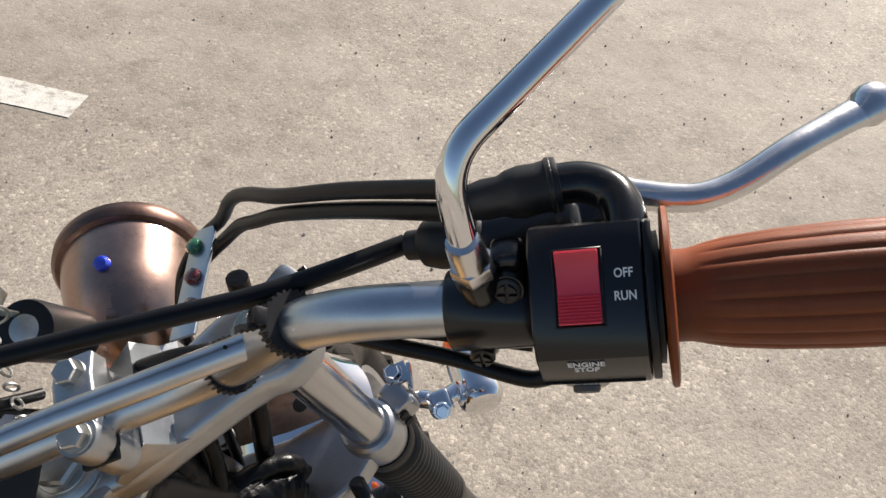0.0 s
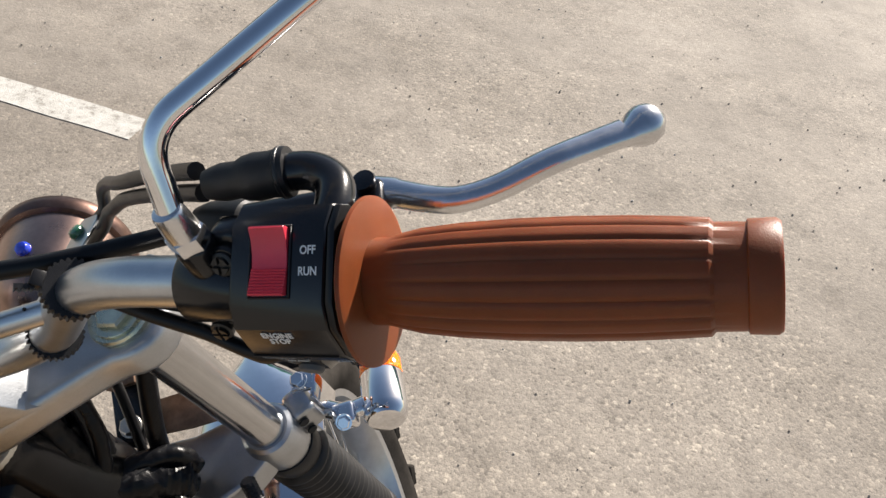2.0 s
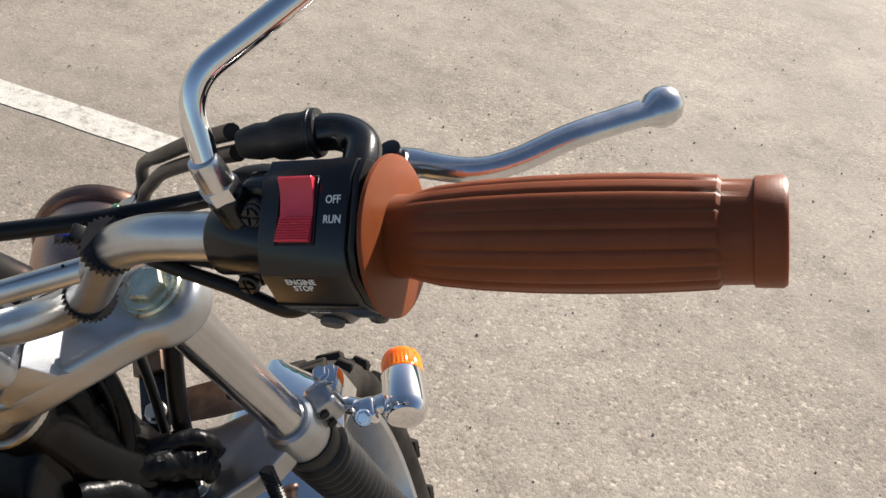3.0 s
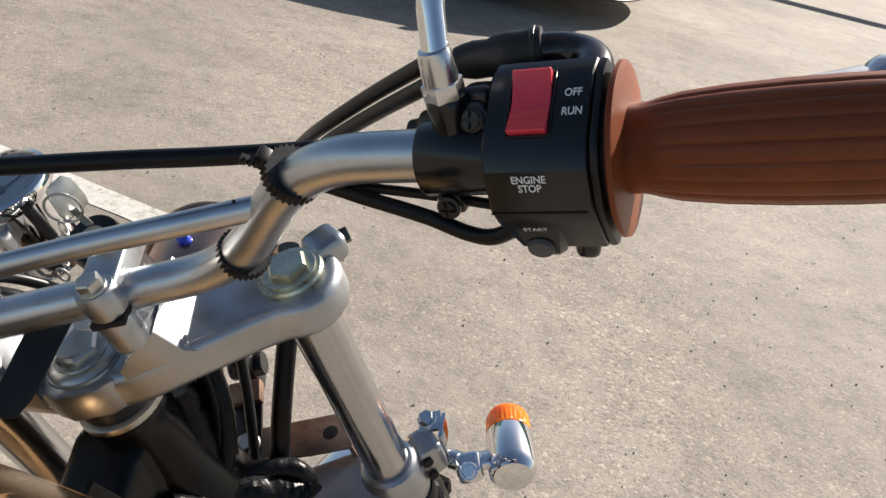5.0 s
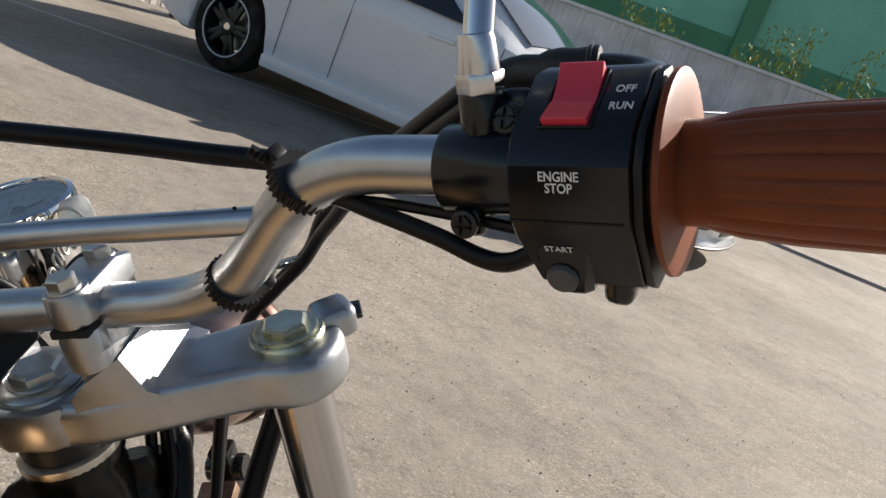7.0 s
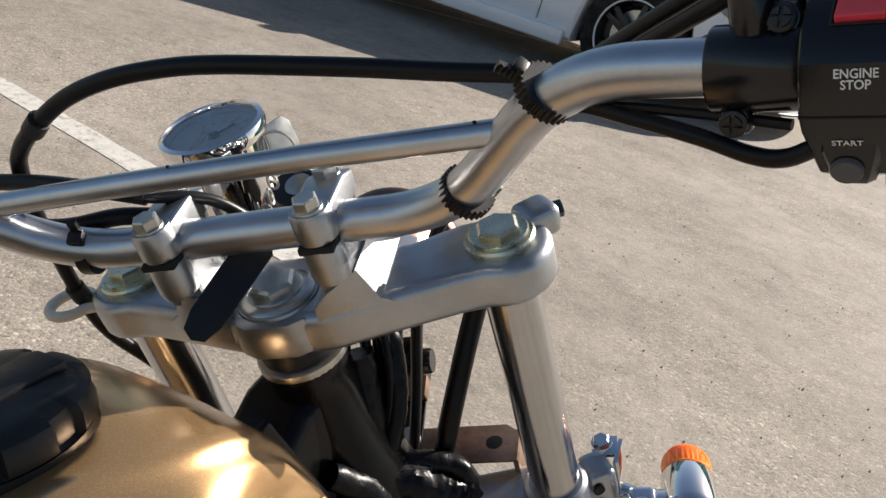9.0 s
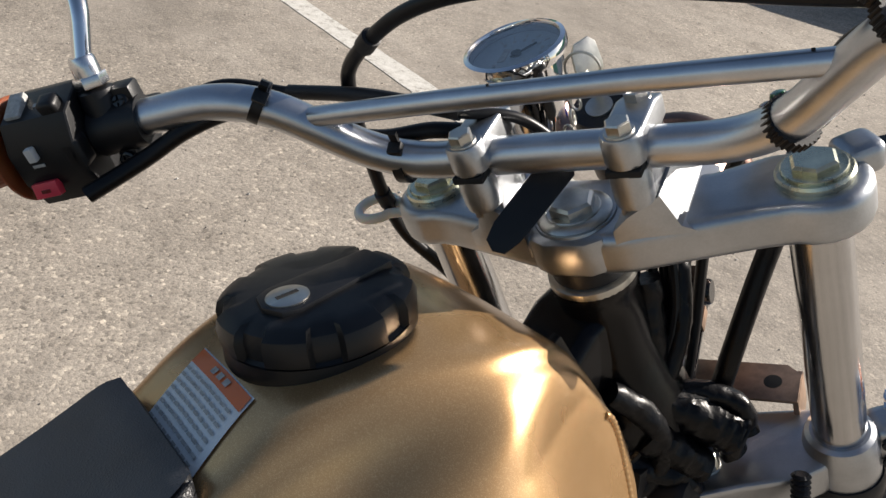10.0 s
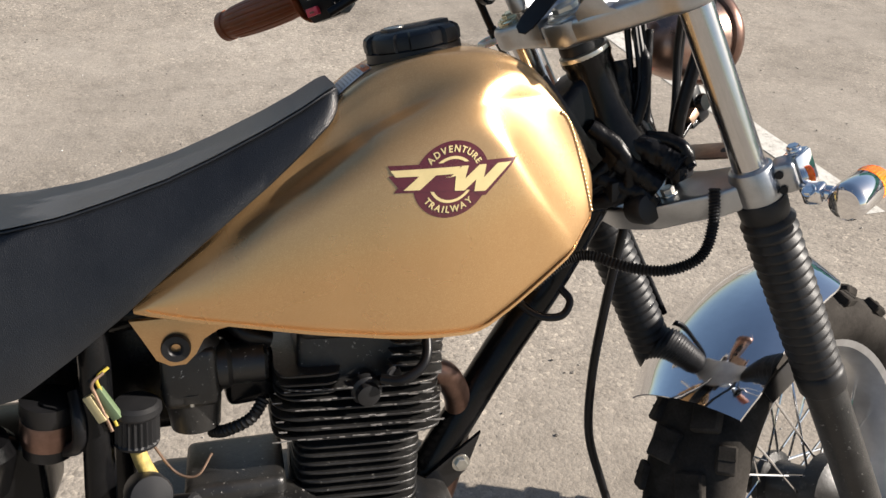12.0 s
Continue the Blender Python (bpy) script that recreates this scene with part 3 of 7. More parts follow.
TOPF = face_frame(-0.006, 0.0310, 0.0195, 0.0205, -0.028, 0.0)
bm = start()
ribs = [(-0.0120 + 0.00055 * k, 0.0045 - 0.000131 * k + (0.0006 if k % 2 else 0.0)) for k in range(1, 19)]
rock = [(-0.0120, -0.001), (-0.0120, 0.0045), *ribs, (-0.0015, 0.0020), (0.0030, 0.0024), (0.0075, 0.0036), (0.0105, 0.0053), (0.0120, 0.0062), (0.0127, 0.0058), (0.0128, 0.0052), (0.0124, -0.001)]
prism(bm, rock, -0.0068, 0.0068, TOPF @ pose(-0.0012, 0.0010, -0.0013) @ Matrix.Diagonal((1.05, 1.0, 0.95, 1)) @ Matrix(((0, 0, 1, 0), (1, 0, 0, 0), (0, 1, 0, 0), (0, 0, 0, 1))), 0.0002, 1)
rocker = steer("rocker_switch", bm, RED, switch_box, "red ribbed rocker switch")
bm = start()
for w, h, x, y in ((0.0170, 0.0008, -0.0012, 0.0142), (0.0170, 0.0008, -0.0012, -0.0118), (0.0008, 0.0260, -0.0093, 0.0012), (0.0008, 0.0260, 0.0069, 0.0012)):
    box(bm, (w, h, 0.0012), TOPF @ pose(x, y, 0.0003), 0.0003, 1)
steer("switch_rim", bm, PLASTIC, switch_box)
lettering("lettering", "OFF", 0.0044, TOPF @ pose(0.0138, 0.0052, 0.0002), WHITE_INK, switch_box, STEER, "white OFF lettering", wide=0.82, bold=0.00008)
lettering("lettering", "RUN", 0.0044, TOPF @ pose(0.0140, -0.0024, 0.0002), WHITE_INK, switch_box, STEER, "white RUN lettering", wide=0.82, bold=0.00008)
BACKF = face_frame(0.0262, 0.0125, 0.0290, -0.004, -0.0305, 0.0)
lettering("lettering", "ENGINE\nSTOP", 0.0042, BACKF @ pose(0.0012, 0.0034, 0.0004), WHITE_INK, switch_box, STEER, "white ENGINE STOP lettering", wide=0.86, bold=0.00007)
STARTF = face_frame(0.0275, -0.011, 0.0205, -0.0300, -0.0305, 0.0)
lettering("lettering", "START", 0.0034, STARTF @ pose(-0.0015, 0.0058, 0.0005), WHITE_INK, switch_box, STEER, "grey START lettering", wide=0.95)
bm = start()
rings = []
for z, x0, x1, y0, y1 in ((-0.012, -0.0425, -0.0205, -0.0262, -0.004), (-0.020, -0.0415, -0.0215, -0.0255, -0.004), (-0.030, -0.0385, -0.0235, -0.0235, -0.006), (-0.0335, -0.0370, -0.0245, -0.0215, -0.008)):
    c = 0.0025
    rings.append([(x0 + c, y0, z), (x1 - c, y0, z), (x1, y0 + c, z), (x1, y1 - c, z), (x1 - c, y1, z), (x0 + c, y1, z), (x0, y1 - c, z), (x0, y0 + c, z)])
loft(bm, rings, True, True, HR)
box(bm, (0.0100, 0.013, 0.018), HR @ pose(-0.0165, -0.0130, -0.0305, 0, 8, 0), 0.0045, 3)
steer("start_boss", bm, BLACK, switch_box)
bm = start()
lathe(bm, [(0.0052, -0.004), (0.0052, 0.0020), (0.0046, 0.0028), (0.002, 0.0030)], HR @ along((-0.0325, -0.0235, -0.0262), (0, -0.97, -0.2)), 24)
steer("start_button", bm, surface("grey_button_rubber", (0.085, 0.085, 0.088), 0.6, 0.0, 0.1, 900, 60, 0.1), switch_box, "grey-black round start button")
bm = start()
box(bm, (0.036, 0.0006, 0.0006), HR @ pose(-0.028, -0.0291, -0.0045), 0)
steer("case_seam", bm, DARK, switch_box)

# throttle cable elbow, boot and cables
bm = start()
hose(bm, [(-0.0140, 0.008, 0.0200), (-0.0125, 0.021, 0.0195), (-0.0160, 0.033, 0.0185), (-0.0265, 0.0390, 0.0190), (-0.0395, 0.0380, 0.0205)], 0.0078, 18)
bm.transform(HR)
steer("cable_elbow", bm, BLACK, switch_box, "glossy black curved cable elbow")
bm = start()
lathe(bm, [(0.0070, -0.002), (0.0100, -0.0018), (0.0104, 0.0), (0.0098, 0.0022), (0.0094, 0.006), (0.0098, 0.012), (0.0090, 0.017), (0.0076, 0.020), (0.0078, 0.026), (0.0068, 0.031), (0.0058, 0.034), (0.0042, 0.0345)], HR @ along((-0.037, 0.0383, 0.0204), (-0.95, -0.16, 0.06)), 24)
steer("cable_boot", bm, RUBBER, label="wrinkled black rubber cable boot")
bm = start()
lathe(bm, [(0.0100, 0.0), (0.0106, 0.0006), (0.0106, 0.0018), (0.0099, 0.0024)], HR @ along((-0.037, 0.0383, 0.0204), (-0.95, -0.16, 0.06)), 24)
steer("boot_ring", bm, ENGINE)
for dz, dy in ((0.003, 0.003), (-0.003, -0.004)):
    bm = start()
    hose(bm, [(0.243, -0.042 + dy, 0.136 + dz), (0.228, -0.027 + dy, 0.123 + dz), (0.200, 0.000 + dy, 0.099 + dz), (0.166, 0.031 + dy, 0.069 + dz), (0.144, 0.054 + dy * 2, 0.045 + dz), (0.130, 0.066 + dy * 2, 0.029 + dz), (0.114, 0.075 + dy * 2, 0.006), (0.092, 0.080 + dy * 2, -0.014), (0.066, 0.078 + dy, -0.040), (0.042, 0.068 + dy, -0.090), (0.03, 0.04, -0.15), (0.02, 0.01, -0.20)], 0.0040, 10)
    steer("throttle_cable", bm, CABLE, label="black throttle cable")

# mirror clamp, stem, perch and lever
bm = start()
lathe(bm, [(0.0105, -0.0795), (0.0150, -0.0795), (0.0156, -0.0785), (0.0156, -0.0480), (0.0150, -0.0470), (0.0105, -0.0470)], HR @ pose(0, 0, 0, 0, 90, 0), 32)
lathe(bm, [(0.0088, 0.000), (0.0078, 0.014), (0.0080, 0.0255), (0.0074, 0.0266), (0.005, 0.0268)], HR @ along((-0.0650, 0.0, 0.0), (0.0, 0.13, 0.99)), 28)
lathe(bm, [(0.0050, -0.014), (0.0068, -0.013), (0.0068, 0.004), (0.0058, 0.0052), (0.0052, 0.0053)], HR @ along((-0.0548, 0.0030, 0.0150), (0, -0.75, 0.55)), 20)
box(bm, (0.0125, 0.013, 0.022), HR @ pose(-0.0548, 0.0095, 0.0140, -20, 0, 0), 0.004, 3)
box(bm, (0.012, 0.013, 0.011), HR @ pose(-0.0705, -0.0060, -0.0155), 0.004, 3)
perch = steer("mirror_clamp", bm, BLACK, label="black clamp on the bar")
for p, d in (((-0.0548, -0.0005, 0.0176), (0, -0.75, 0.55)), ((-0.0705, -0.0125, -0.0150), (0, -0.95, 0.2))):
    bm = start()
    cross_screw(bm, HR @ Vector(p), HR.to_3x3() @ Vector(d), 0.0050, 0.004)
    steer("clamp_screw", bm, ENGINE, perch, "black cross-head screw")
bm = start()
nut_m = HR @ along((-0.0650, 0.0034, 0.0262), (0.0, 0.13, 0.99))
prism(bm, [(0.0082 * math.cos(math.pi / 3 * i), 0.0082 * math.sin(math.pi / 3 * i)) for i in range(6)], 0.0, 0.0070, nut_m, 0.0008)
lathe(bm, [(0.0070, 0.0066), (0.0068, 0.011), (0.0063, 0.0180), (0.0058, 0.0195), (0.005, 0.0197)], nut_m, 28)
steer("mirror_nut", bm, POLISHED, label="chrome mirror lock nut")
bm = start()
sweep(bm, bent([nut_m @ Vector((0, 0, 0.014)), (0.2455, -0.0565, 0.1837), (0.2462 + 0.911 * 0.30, -0.0562 + 0.40 * 0.30, 0.1852 + 0.103 * 0.30)], 0.020, 12), 0.0053, 20)
steer("mirror_stem", bm, CHROME, label="bent chrome mirror stem")
bm = start()
box(bm, (0.046, 0.026, 0.018), HR @ pose(-0.052, 0.030, -0.010, 0, 0, 8), 0.005, 3)
box(bm, (0.030, 0.020, 0.012), HR @ pose(-0.028, 0.049, -0.024, 0, 0, 14), 0.004, 3)
steer("lever_perch", bm, BLACK, label="black front brake lever perch")
bm = start()
lathe(bm, [(0.006, -0.001), (0.0072, 0.0), (0.0105, 0.003), (0.0115, 0.010), (0.0112, 0.022), (0.0095, 0.029), (0.0065, 0.0315), (0.0062, 0.037), (0.0045, 0.0375)], HR @ along((-0.066, 0.034, -0.0095), (-0.97, 0.06, -0.13)), 24)
steer("switch_boot", bm, RUBBER, label="black rubber brake switch boot")
bm = start()
lever = [(-0.030, 0.058, -0.024), (-0.012, 0.0575, -0.0265), (0.004, 0.0545, -0.0275), (0.018, 0.0545, -0.0290), (0.034, 0.0615, -0.0315), (0.055, 0.0755, -0.0340), (0.074, 0.0885, -0.0400), (0.0845, 0.0955, -0.0435)]
line = spline(lever, 6)
rings = []
for i, c in enumerate(line):
    d = (line[min(i + 1, len(line) - 1)] - line[max(i - 1, 0)]).normalized()
    side = Vector((0, 0, 1)).cross(d).normalized()
    f = i / (len(line) - 1)
    ra, rb = 0.0072 - 0.0012 * math.sin(f * 3.0) + 0.001 * (f < 0.15), 0.0052
    rings.append([c + side * ra * math.cos(a) + Vector((0, 0, 1)) * rb * math.sin(a) + Vector((0, 0, 0.0007)) * (math.sin(a) > 0.3) for a in [2 * math.pi * j / 16 for j in range(16)]])
loft(bm, rings)
lathe(bm, [(0.0045, -0.0125), (0.006, -0.009), (0.0086, -0.0045), (0.0095, 0.0), (0.0088, 0.0042), (0.0065, 0.0075), (0.003, 0.0092)], along((0.0915, 0.1012, -0.0465), (0.52, 0.62, -0.25)), 28)
bm.transform(HR)
steer("brake_lever", bm, POLISHED, label="polished alloy ball-end brake lever")
bm = start()
lathe(bm, [(0.0048, -0.012), (0.0052, -0.011), (0.0052, 0.001), (0.0062, 0.0015), (0.0062, 0.003), (0.003, 0.0034)], HR @ along((-0.022, 0.057, -0.0170), (0, 0, 1)) @ Matrix.Diagonal((0.85, 0.85, 1, 1)), 16)
steer("lever_pivot", bm, BLACK)

# cables and ties on the bar
BRAKE_CABLE = [(0.218, -0.028, 0.092), (0.190, -0.031, 0.0985), (0.1555, -0.0335, 0.1068), (0.1230, -0.0313, 0.1120), (0.0885, -0.0289, 0.1183), (0.0520, -0.0264, 0.1243), (0.0135, -0.0237, 0.1300), (-0.0145, -0.0218, 0.1318), (-0.0450, -0.0197, 0.1302), (-0.0733, -0.0177, 0.1236), (-0.0993, -0.0150, 0.1110), (-0.1200, -0.0100, 0.0970), (-0.1310, -0.0060, 0.0830), (-0.1385, -0.0040, 0.0571), (-0.1480, 0.0040, 0.0200), (-0.1560, 0.0120, -0.0150), (-0.1580, 0.0200, -0.0550), (-0.140, 0.035, -0.12), (-0.12, 0.05, -0.25), (-0.11, 0.05, -0.45)]
bm = start()
hose(bm, BRAKE_CABLE, 0.0046, 12)
steer("brake_cable", bm, CABLE, label="long black front brake cable")
for s in (10, 15):
    bm = start()
    a, b = Vector(BRAKE_CABLE[s]), Vector(BRAKE_CABLE[s + 1])
    lathe(bm, [(0.0046, -0.006), (0.0060, -0.0055), (0.0060, 0.0055), (0.0046, 0.006)], along(a, b - a), 14)
    steer("cable_sleeve", bm, RUBBER)
bm = start()
hose(bm, [(0.258, -0.108, 0.098), (0.248, -0.105, 0.0930), (0.238, -0.098, 0.0915), (0.222, -0.086, 0.0945), (0.198, -0.071, 0.0985), (0.176, -0.055, 0.0995), (0.156, -0.038, 0.088), (0.138, -0.028, 0.066), (0.120, -0.019, 0.046), (0.102, -0.010, 0.034), (0.075, 0.000, 0.024), (0.045, 0.010, 0.004), (0.02, 0.015, -0.03)], 0.0034, 10)
steer("switch_cable", bm, CABLE, label="black wiring sheath under the bar")
bm = start()
hose(bm, [(0.252, -0.095, 0.100), (0.225, -0.080, 0.1005), (0.198, -0.066, 0.1005), (0.176, -0.056, 0.099)], 0.0022, 8)
steer("switch_wire", bm, CABLE)


def cable_tie(at, d, r, teeth, tail, label):
    """A strap round a tube, toothed outside or plain, with its head and cut tail."""
    m = along(at, d)
    seg = 116
    bm = start()
    rings = []
    for grow, h in ((0.0, -0.0033), (0.0017, -0.0033), (0.0017, 0.0033), (0.0, 0.0033)):
        ring = []
        for i in range(seg):
            a = 2 * math.pi * i / seg
            q = r + grow + (0.0011 if teeth and grow and (i // 2) % 2 else 0.0)
            ring.append((q * math.cos(a), q * math.sin(a), h))
        rings.append(ring)
    loft(bm, rings, True, True, m)
    strap = steer("cable_tie", bm, PLASTIC, None, label, sharp=20)
    bm = start()
    box(bm, (0.0060, 0.0078, 0.0086), m @ pose(0, 0, 0, 0, 0, tail) @ pose(r + 0.0040, 0, 0), 0.0014)
    steer("tie_head", bm, PLASTIC, strap)
    bm = start()
    saw = [(0.0012 * k, 0.0010 + (0.0012 if k % 2 else 0.0)) for k in range(8)]
    prism(bm, [(0.0, -0.0008), *reversed([(x, -0.0008) for x, y in saw[-1:]]), *reversed(saw)], -0.0024, 0.0024, m @ pose(0, 0, 0, 0, 0, tail) @ pose(r + 0.004, 0.0030, 0, 0, 0, 18), 0)
    steer("tie_tail", bm, PLASTIC, strap)


SLOPE = Vector((0.064, -0.0285, 0.0705))
for at, tail in ((Vector((0.165, -0.0504, 0.1045)), 96), (Vector((0.1175, -0.0312, 0.0505)), 330)):
    cable_tie(at, SLOPE, 0.0112, True, tail, "toothed black cable tie strap")
LSLOPE = Vector((-0.066, -0.0265, 0.0655))
for at, d, tail in ((Vector((-0.1600, -0.0510, 0.1000)), LSLOPE, 40), (Vector((-0.0960, -0.0285, 0.0400)), Vector((-1, -0.05, 0.1)), 60)):
    cable_tie(at, d, 0.0113, False, tail, "plain black cable tie strap")

# left switch housing, lever stub, mirror
LSECTION = [(-0.018, 0.028), (-0.004, 0.031), (0.019, 0.024), (0.027, 0.008), (0.027, -0.012), (0.020, -0.030), (0.004, -0.034), (-0.014, -0.030), (-0.020, -0.005)]
left_box = steer("switch_housing", housing_body(HL, -0.050, -0.0060, LSECTION, 0.0022), PLASTIC, label="black switch housing with horn button", sharp=30)
LTOP = face_frame(-0.004, 0.031, 0.019, 0.024, -0.018, 0.0, HL)
LBACK = face_frame(0.027, 0.008, 0.027, -0.012, -0.020, 0.0, HL)
bm = start()
box(bm, (0.010, 0.018, 0.005), LTOP @ pose(0.003, 0.0, 0.001, 8, 0, 0), 0.0012)
steer("dip_switch", bm, GREY_INK, left_box, "grey rocker switch")
bm = start()
box(bm, (0.012, 0.012, 0.010), LTOP @ pose(-0.022, -0.006, 0.002), 0.0035, 3)
box(bm, (0.014, 0.014, 0.020), HL @ pose(-0.044, -0.020, 0.0), 0.004, 3)
steer("housing_boss", bm, PLASTIC, left_box)
bm = start()
box(bm, (0.0052, 0.0085, 0.0050), LBACK @ pose(-0.003, 0.009, 0.002), 0.0010)
steer("indicator_switch", bm, WHITE_BAND, left_box, "small pale indicator slider")
bm = start()
box(bm, (0.0165, 0.0095, 0.006), LBACK @ pose(0.0, -0.014, 0.0015, -12, 0, 0), 0.0010)
steer("horn_button", bm, RED, left_box, "red horn button")
bm = start()
for k in range(2):
    box(bm, (0.0080, 0.0020, 0.0004), LBACK @ pose(-0.002, 0.0005, 0.0002 + 0.0001 * k), 0.0002, 1)
steer("symbol_mark", bm, GREY_INK, left_box)
bm = start()
box(bm, (0.0030, 0.0030, 0.0004), LTOP @ pose(-0.0095, -0.001, 0.0002), 0.0002, 1)
steer("symbol_mark", bm, GREY_INK, left_box)
bm = start()
box(bm, (0.006, 0.0022, 0.0004), LBACK @ pose(0.0, -0.014, 0.0048, -12, 0, 0), 0.0002, 1)
steer("symbol_mark", bm, DARKRED, left_box)
bm = start()
lathe(bm, [(0.0105, -0.083), (0.0152, -0.083), (0.0156, -0.052), (0.0105, -0.0515)], HL @ pose(0, 0, 0, 0, 90, 0), 28)
lathe(bm, [(0.012, 0.004), (0.0105, 0.024), (0.006, 0.0262)], HL @ along((-0.060, 0.0, 0.0), (0.0, 0.13, 0.99)), 20)
box(bm, (0.016, 0.014, 0.022), HL @ pose(-0.074, 0.006, 0.012), 0.003)
box(bm, (0.012, 0.012, 0.012), HL @ pose(-0.066, -0.004, -0.017), 0.003)
box(bm, (0.052, 0.030, 0.018), HL @ pose(-0.050, 0.030, -0.010), 0.005, 3)
lperch = steer("mirror_clamp", bm, PLASTIC, label="black clutch perch and mirror clamp")
for p, d in (((-0.074, -0.0012, 0.0145), (0, -0.75, 0.55)), ((-0.066, -0.011, -0.0170), (0, -0.95, 0.2))):
    bm = start()
    cross_screw(bm, HL @ Vector(p), HL.to_3x3() @ Vector(d), 0.0050, 0.004)
    steer("clamp_screw", bm, BLACK, lperch)
nut_l = HL @ along((-0.060, 0.0034, 0.0260), (0.0, 0.13, 0.99))
bm = start()
prism(bm, [(0.0098 * math.cos(math.pi / 3 * i), 0.0098 * math.sin(math.pi / 3 * i)) for i in range(6)], 0.0, 0.0070, nut_l, 0.0008)
lathe(bm, [(0.0080, 0.0068), (0.0080, 0.012), (0.0076, 0.0165), (0.0068, 0.0180), (0.005, 0.0182)], nut_l, 28)
steer("mirror_nut", bm, POLISHED, label="chrome mirror lock nut")
bm = start()
sweep(bm, bent([nut_l @ Vector((0, 0, 0.014)), (-0.243, -0.0555, 0.1850), (-0.243 - 0.911 * 0.25, -0.0555 + 0.40 * 0.25, 0.185 + 0.103 * 0.25)], 0.020, 12), 0.0057, 20)
steer("mirror_stem", bm, CHROME, label="bent chrome mirror stem")
bm = start()
hose(bm, [(-0.250, -0.120, 0.088), (-0.225, -0.092, 0.092), (-0.200, -0.072, 0.0985), (-0.172, -0.056, 0.098), (-0.150, -0.040, 0.075), (-0.115, -0.02, 0.052), (-0.08, -0.005, 0.045), (-0.045, 0.012, 0.02), (-0.02, 0.02, -0.04)], 0.0052, 10)
steer("switch_cable", bm, CABLE, label="thick black wiring sheath")
bm = start()
hose(bm, [(-0.245, -0.045, 0.1000), (-0.2135, -0.0189, 0.0985), (-0.1727, -0.0110, 0.0841), (-0.120, -0.0150, 0.0790), (-0.080, -0.0200, 0.0720), (-0.0548, -0.0200, 0.0640), (-0.030, 0.000, 0.045), (-0.010, 0.020, 0.0)], 0.0034, 10)
clutch = steer("clutch_cable", bm, CABLE, label="black clutch cable")
bm = start()
hose(bm, [(-0.1727, -0.0110, 0.0841), (-0.120, -0.0150, 0.0790), (-0.080, -0.0200, 0.0720), (-0.0548, -0.0200, 0.0640)], 0.0047, 12)
steer("cable_sleeve", bm, RUBBER, clutch)

# top yoke, clamps, bolts
def yoke_outline(r_end, rear, front, x_end=FORK_X, y_end=FORK_Y, nose=0.0):
    right = []
    for k in range(13):
        a = radians(-105 + 210 * k / 12)
        right.append((x_end + r_end * math.cos(a), y_end + r_end * math.sin(a)))
    side = [(x, y) for x, y in rear] + right + [(x, y) for x, y in front]
    left = [(-x, y) for x, y in side[::-1]]
    return side + [p for p in left]


bm = start()
prism(bm, yoke_outline(0.0285, [(0.004, -0.0475), (0.022, -0.0465), (0.030, -0.0445), (0.060, -0.0345), (0.092, -0.0245)], [(0.088, 0.030), (0.060, 0.016), (0.030, 0.014), (0.004, 0.014)]), -0.0325, -0.0055, pose(FORK_C, 0, 0), 0.0085, 5)
lathe(bm, [(0.022, -0.034), (0.0245, -0.031), (0.0250, -0.008), (0.0235, -0.0045), (0.012, -0.004)], pose(-0.003, -0.023, 0), 36)
prism(bm, [(-0.026, -0.038), (-0.024, -0.046), (-0.014, -0.0515), (0.010, -0.0515), (0.019, -0.046), (0.021, -0.038)], -0.029, -0.006, FLAT, 0.0028, 2)
for sx in (1, -1):
    box(bm, (0.023, 0.023, 0.019), pose(FORK_C + sx * (FORK_X + 0.018), FORK_Y + 0.023, -0.0085, 0, 0, sx * 35), 0.007, 4)
    pad = [(0.026, -0.020), (0.026, -0.001), (0.034, 0.006), (0.0525, 0.0165), (0.0600, -0.0050), (0.0680, -0.0105), (0.0680, -0.020)]
    prism(bm, [(sx * x, z) for x, z in pad], 0.0, 0.0600, Matrix(((1, 0, 0, 0), (sx * 0.30, 0, -1, 0.0060), (0, 1, 0, 0), (0, 0, 0, 1))), 0.0012, 2)
yoke = steer("top_yoke", bm, ALU_CAST, label="cast aluminium top fork yoke", sharp=32)
